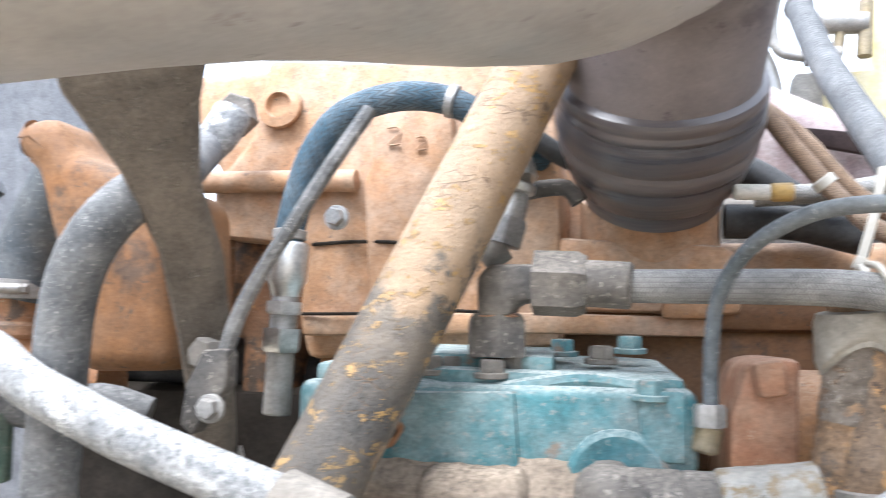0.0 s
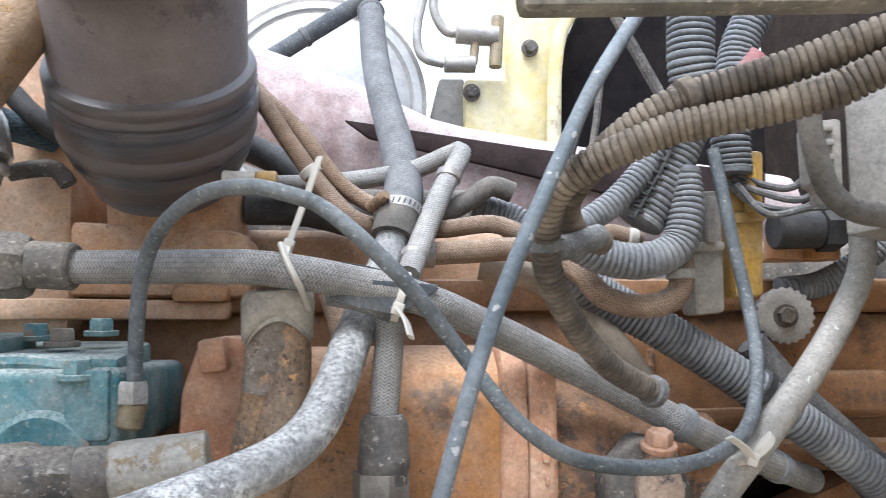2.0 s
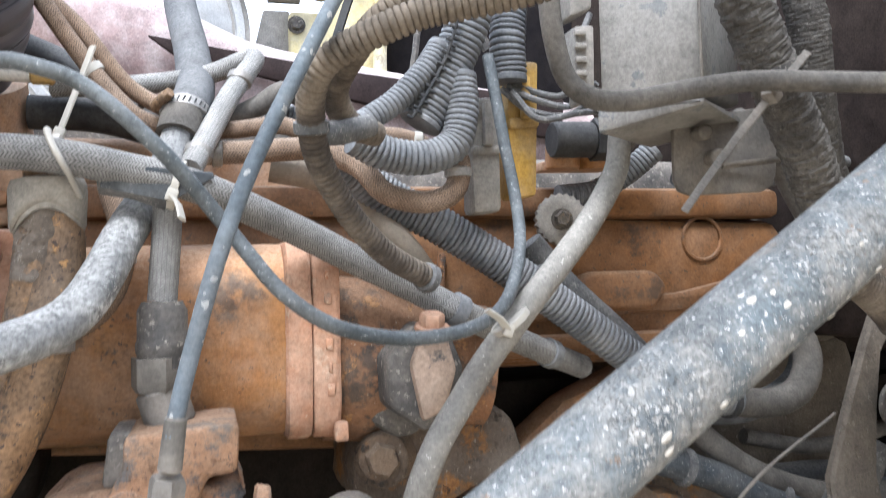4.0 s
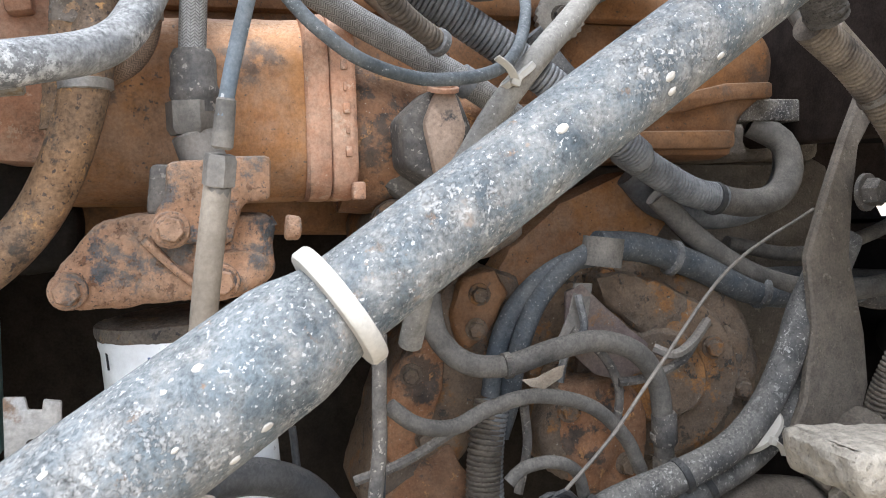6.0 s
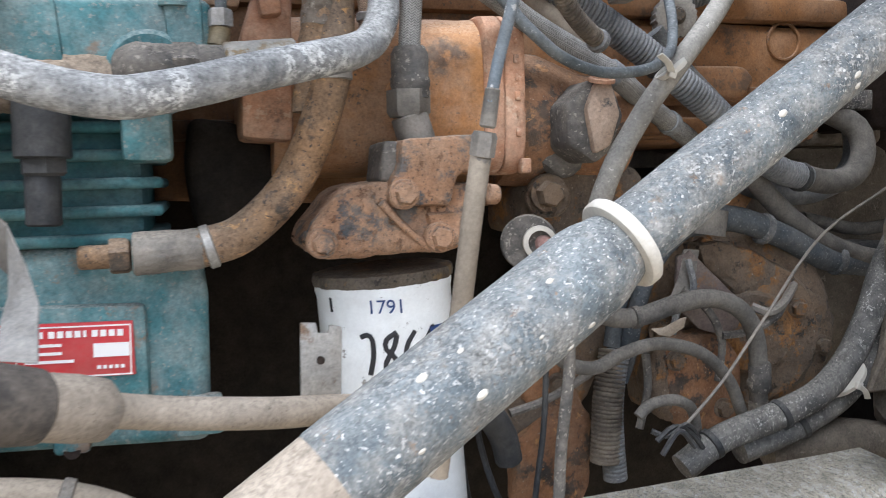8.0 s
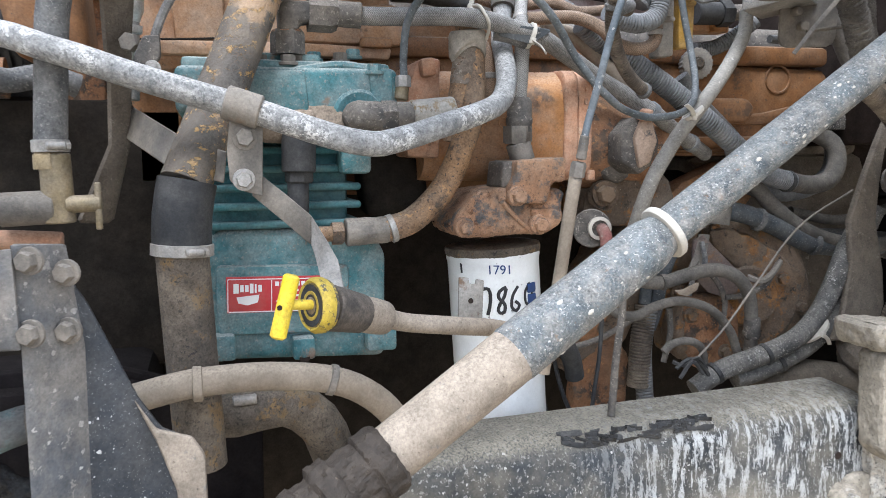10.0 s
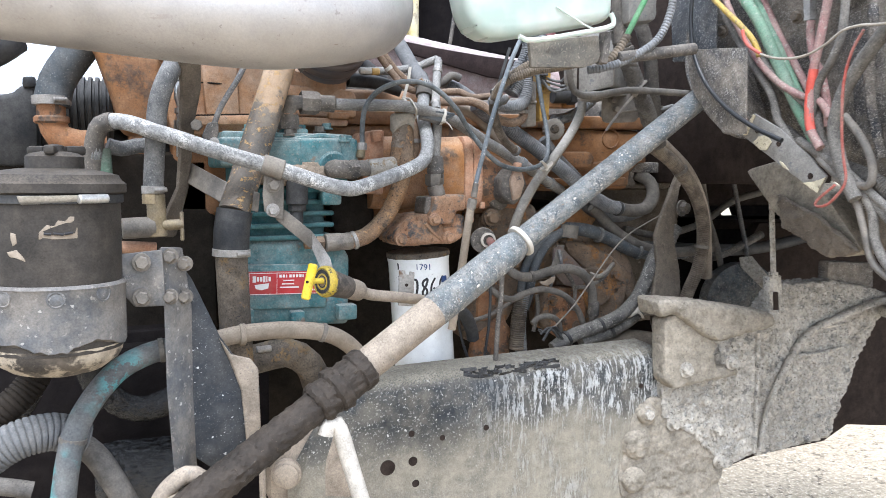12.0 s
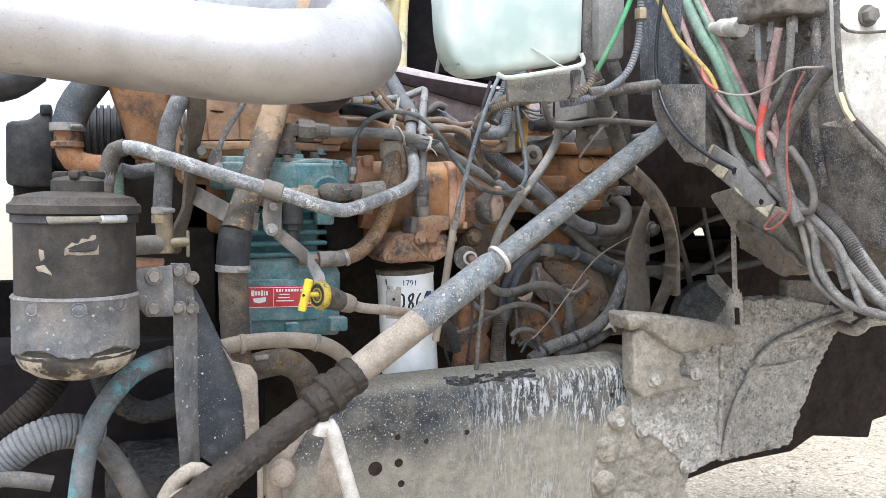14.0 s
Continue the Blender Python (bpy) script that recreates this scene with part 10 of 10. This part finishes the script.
part("rim", lathe((0.334, 1.9, 1.941), (-0.08, -1, 0.0), [(-0.012, 0.222), (-0.010, 0.232), (0.004, 0.232), (0.006, 0.222)], 56), M_BOXGREY, mf)
dx = thing("far_duct", (0.5, 1.3, 1.5), "dusty maroon sheet metal duct behind the engine", "duct")
part("duct", tube([(0.283, 1.250, 1.758), (0.388, 1.250, 1.721), (0.500, 1.250, 1.669), (0.612, 1.250, 1.647), (0.762, 1.250, 1.625), (0.989, 1.250, 1.596)], 0.075, 20), M_MAROON, dx)
part("black_strip", plate([(0.409, 1.155, 1.716), (0.640, 1.155, 1.684), (0.765, 1.155, 1.671), (0.934, 1.155, 1.659), (0.930, 1.155, 1.604), (0.769, 1.155, 1.620), (0.606, 1.155, 1.657), (0.439, 1.155, 1.694)], 0.012, 0.003), M_BLACKSHEET, dx)
br = thing("air_fittings", (0.75, 1.8, 1.9), "brass air fittings and bent lines on the far panel", "pipe fitting")
part("line", tube([(0.565, 1.850, 2.195), (0.543, 1.850, 2.096), (0.552, 1.850, 2.035), (0.599, 1.850, 2.018)], 0.010, 10), M_STEEL, br)
part("line", tube([(0.601, 1.850, 2.220), (0.577, 1.850, 2.146), (0.600, 1.850, 2.091), (0.636, 1.850, 2.085)], 0.010, 10), M_STEEL, br)
part("fitting", rod((0.624, 1.850, 2.085), (0.713, 1.850, 2.080), 0.022), M_STEEL, br)
part("fitting", rod((0.599, 1.850, 2.018), (0.664, 1.850, 2.019), 0.018), M_STEEL, br)
part("stem", rod((0.659, 1.850, 2.019), (0.665, 1.850, 2.067), 0.010), M_BRASS, br)
part("stem", rod((0.706, 1.850, 2.013), (0.713, 1.850, 2.123), 0.014), M_BRASS, br)


random.seed(4)
for k in range(44):
    f = 0.425 + 0.255 * random.random()
    q = RAIL0.lerp(RAIL1, f)
    a_ = random.uniform(0.60, 1.15)
    nrm = Vector((0, -math.cos(a_), math.sin(a_)))
    tan_ = Vector((0, math.sin(a_), math.cos(a_)))
    v = Vector((q.x, q.y + 0.035, 0.985)) + nrm * 0.0352
    ln, wd = random.uniform(0.005, 0.016), random.uniform(0.0016, 0.0046)
    turn, curl = random.uniform(-0.8, 0.3), random.uniform(0.001, 0.0055)
    rows_ = []
    for j in range(5):
        g = j / 4 - 0.5
        c_ = v + Vector((ln * 2 * g, 0, 0)) + tan_ * (turn * ln * g)
        e_ = wd * (0.35 + 0.65 * math.cos(g * 2.6)) * random.uniform(0.75, 1.2)
        rows_.append((c_ - tan_ * e_ + nrm * 0.0006, c_ + tan_ * e_ + nrm * (0.0008 + curl * (0.4 + g * g * 2))))
    part("paint_flake", ribbon(rows_, 0, 0.0006, nrm), M_OILY if k % 3 else M_BLACK, rail, "torn black paint flake")
single("dry_leaf", plate([(0.700, 0.755, 1.148), (0.712, 0.752, 1.149), (0.730, 0.750, 1.157), (0.741, 0.756, 1.157), (0.739, 0.758, 1.146), (0.721, 0.755, 1.138), (0.707, 0.752, 1.142)], 0.0012, 0.0003), M_SHAFT_DUSTY, "dry curled brown leaf caught among hoses", "leaf")
for pts in ([(0.697, 0.740, 1.039), (0.716, 0.740, 1.051), (0.738, 0.745, 1.042), (0.756, 0.750, 1.022)], [(0.694, 0.745, 1.048), (0.708, 0.740, 1.043), (0.730, 0.740, 1.052), (0.751, 0.750, 1.033)], [(0.700, 0.735, 1.026), (0.719, 0.735, 1.048), (0.740, 0.740, 1.028)]):
    hose("loose_wire", pts, 0.0030, M_BLACK, "loose black wire in a tangle", "wire", "loose wires", seg=6)

for pts in ([(0.505, 0.740, 1.134), (0.511, 0.740, 1.069), (0.528, 0.740, 1.008), (0.558, 0.745, 0.959), (0.582, 0.750, 0.922)], [(0.572, 0.720, 1.151), (0.568, 0.720, 1.075), (0.558, 0.720, 1.004), (0.553, 0.720, 0.933)], [(0.499, 0.760, 1.098), (0.502, 0.760, 1.031), (0.515, 0.760, 0.969), (0.547, 0.760, 0.917)]):
    hose("loose_wire", pts, 0.0030, M_BLACK, "loose black wire hanging beside the oil filter", "wire", "loose wires", seg=8)

# ---- writing ----
def on_can(bm, grow=0.0606):
    """Wraps flat lettering (x round, y down the can) round the filter."""
    side = Vector((0, -1, 0))
    for v in bm.verts:
        a = v.co.x / grow
        d = Vector((math.sin(a - 0.30), -math.cos(a - 0.30), 0))
        v.co = FA + FD * (-v.co.y) + d * (grow + v.co.z)
    return bm


def can_text(text, size, x, y, material):
    cu = bpy.data.curves.new("lettering", "FONT")
    cu.body, cu.size, cu.extrude, cu.align_x = text, size, 0.0003, "CENTER"
    tmp = new("tmp", cu)
    me = bpy.data.meshes.new_from_object(tmp.evaluated_get(bpy.context.evaluated_depsgraph_get()))
    bpy.data.objects.remove(tmp)
    bm = bmesh.new()
    bm.from_mesh(me)
    bmesh.ops.translate(bm, verts=bm.verts, vec=(x, y, 0))
    return part("lettering", on_can(bm), material, CAN)


def can_stroke(pts, r, material, name="brush_stroke"):
    bm = tube([(x, y, 0) for x, y in pts], r, 6, 0.003)
    for v in bm.verts:
        v.co.z *= 0.15
    return part(name, on_can(bm), material, CAN)


can_text("1791", 0.0165, 0.006, -0.030, M_INKBLUE)
can_stroke([(-0.018, -0.050), (-0.012, -0.048), (-0.008, -0.052), (-0.008, -0.066), (-0.012, -0.082)], 0.0022, M_INK)
can_stroke([(0.013, -0.046), (0.004, -0.052), (0.003, -0.060), (0.010, -0.068), (0.009, -0.078), (0.003, -0.079), (0.002, -0.072), (0.010, -0.058), (0.013, -0.048)], 0.0022, M_INK)
can_stroke([(0.029, -0.046), (0.021, -0.058), (0.019, -0.072), (0.025, -0.077), (0.030, -0.070), (0.024, -0.065)], 0.0022, M_INK)
can_stroke([(0.047, -0.044), (0.040, -0.054), (0.040, -0.068), (0.047, -0.072), (0.052, -0.062), (0.050, -0.048), (0.046, -0.044)], 0.0022, M_INK)
can_stroke([(0.044, -0.050), (0.060, -0.050)], 0.0065, M_INKBLUE, "logo_patch")
can_stroke([(0.044, -0.064), (0.060, -0.064)], 0.0065, M_INKBLUE, "logo_patch")
can_stroke([(-0.045, -0.043), (-0.046, -0.073)], 0.0022, M_INK)
can_stroke([(-0.047, -0.012), (-0.046, -0.030)], 0.0018, M_INK)
for k in range(3):
    can_stroke([(0.034, -0.088 - 0.004 * k), (0.056, -0.088 - 0.004 * k)], 0.0008, M_INKBLUE, "print_bar")
# label marks on the compressor
LX, LZ = 0.089, 1.203
def label_bar(x0, z0, wd, ht, material=M_LABELWHITE):
    z = LZ - z0 - 0.03 * (x0 + wd / 2)
    return part("print_bar", box((LX + x0 + wd / 2, 0.7033, z), (wd, 0.001, ht), (0, 1.7, 0), 0), material, LABEL)


label_bar(0.0020, 0.0018, 0.129, 0.0010)
label_bar(0.0020, 0.0398, 0.129, 0.0010)
for x0, wd, ht in ((0.008, 0.006, 0.011), (0.0155, 0.004, 0.008), (0.021, 0.004, 0.008), (0.0265, 0.004, 0.011), (0.032, 0.002, 0.010), (0.036, 0.004, 0.008)):
    label_bar(x0, 0.0125, wd, ht)
part("logo_swoosh", plate([(0.100, 0.7030, 1.180), (0.126, 0.7030, 1.182), (0.124, 0.7030, 1.173), (0.112, 0.7030, 1.170), (0.102, 0.7030, 1.173)], 0.001, 0), M_LABELWHITE, LABEL)
label_bar(0.0505, 0.021, 0.0008, 0.036)
label_bar(0.0010, 0.0208, 0.0010, 0.038)
label_bar(0.1300, 0.0208, 0.0010, 0.038)
for k in range(12):
    label_bar(0.0555 + 0.0060 * k, 0.0075, 0.0042 if k % 5 != 2 else 0.0022, 0.0050)
for k, (x0, wd) in enumerate(((0.062, 0.020), (0.060, 0.022), (0.056, 0.034))):
    label_bar(x0, 0.0155 + 0.0062 * k, wd, 0.0022)
label_bar(0.1040, 0.0205, 0.0255, 0.0105)
for k in range(5):
    label_bar(0.1060 + 0.0042 * k, 0.0335, 0.0026, 0.0026)
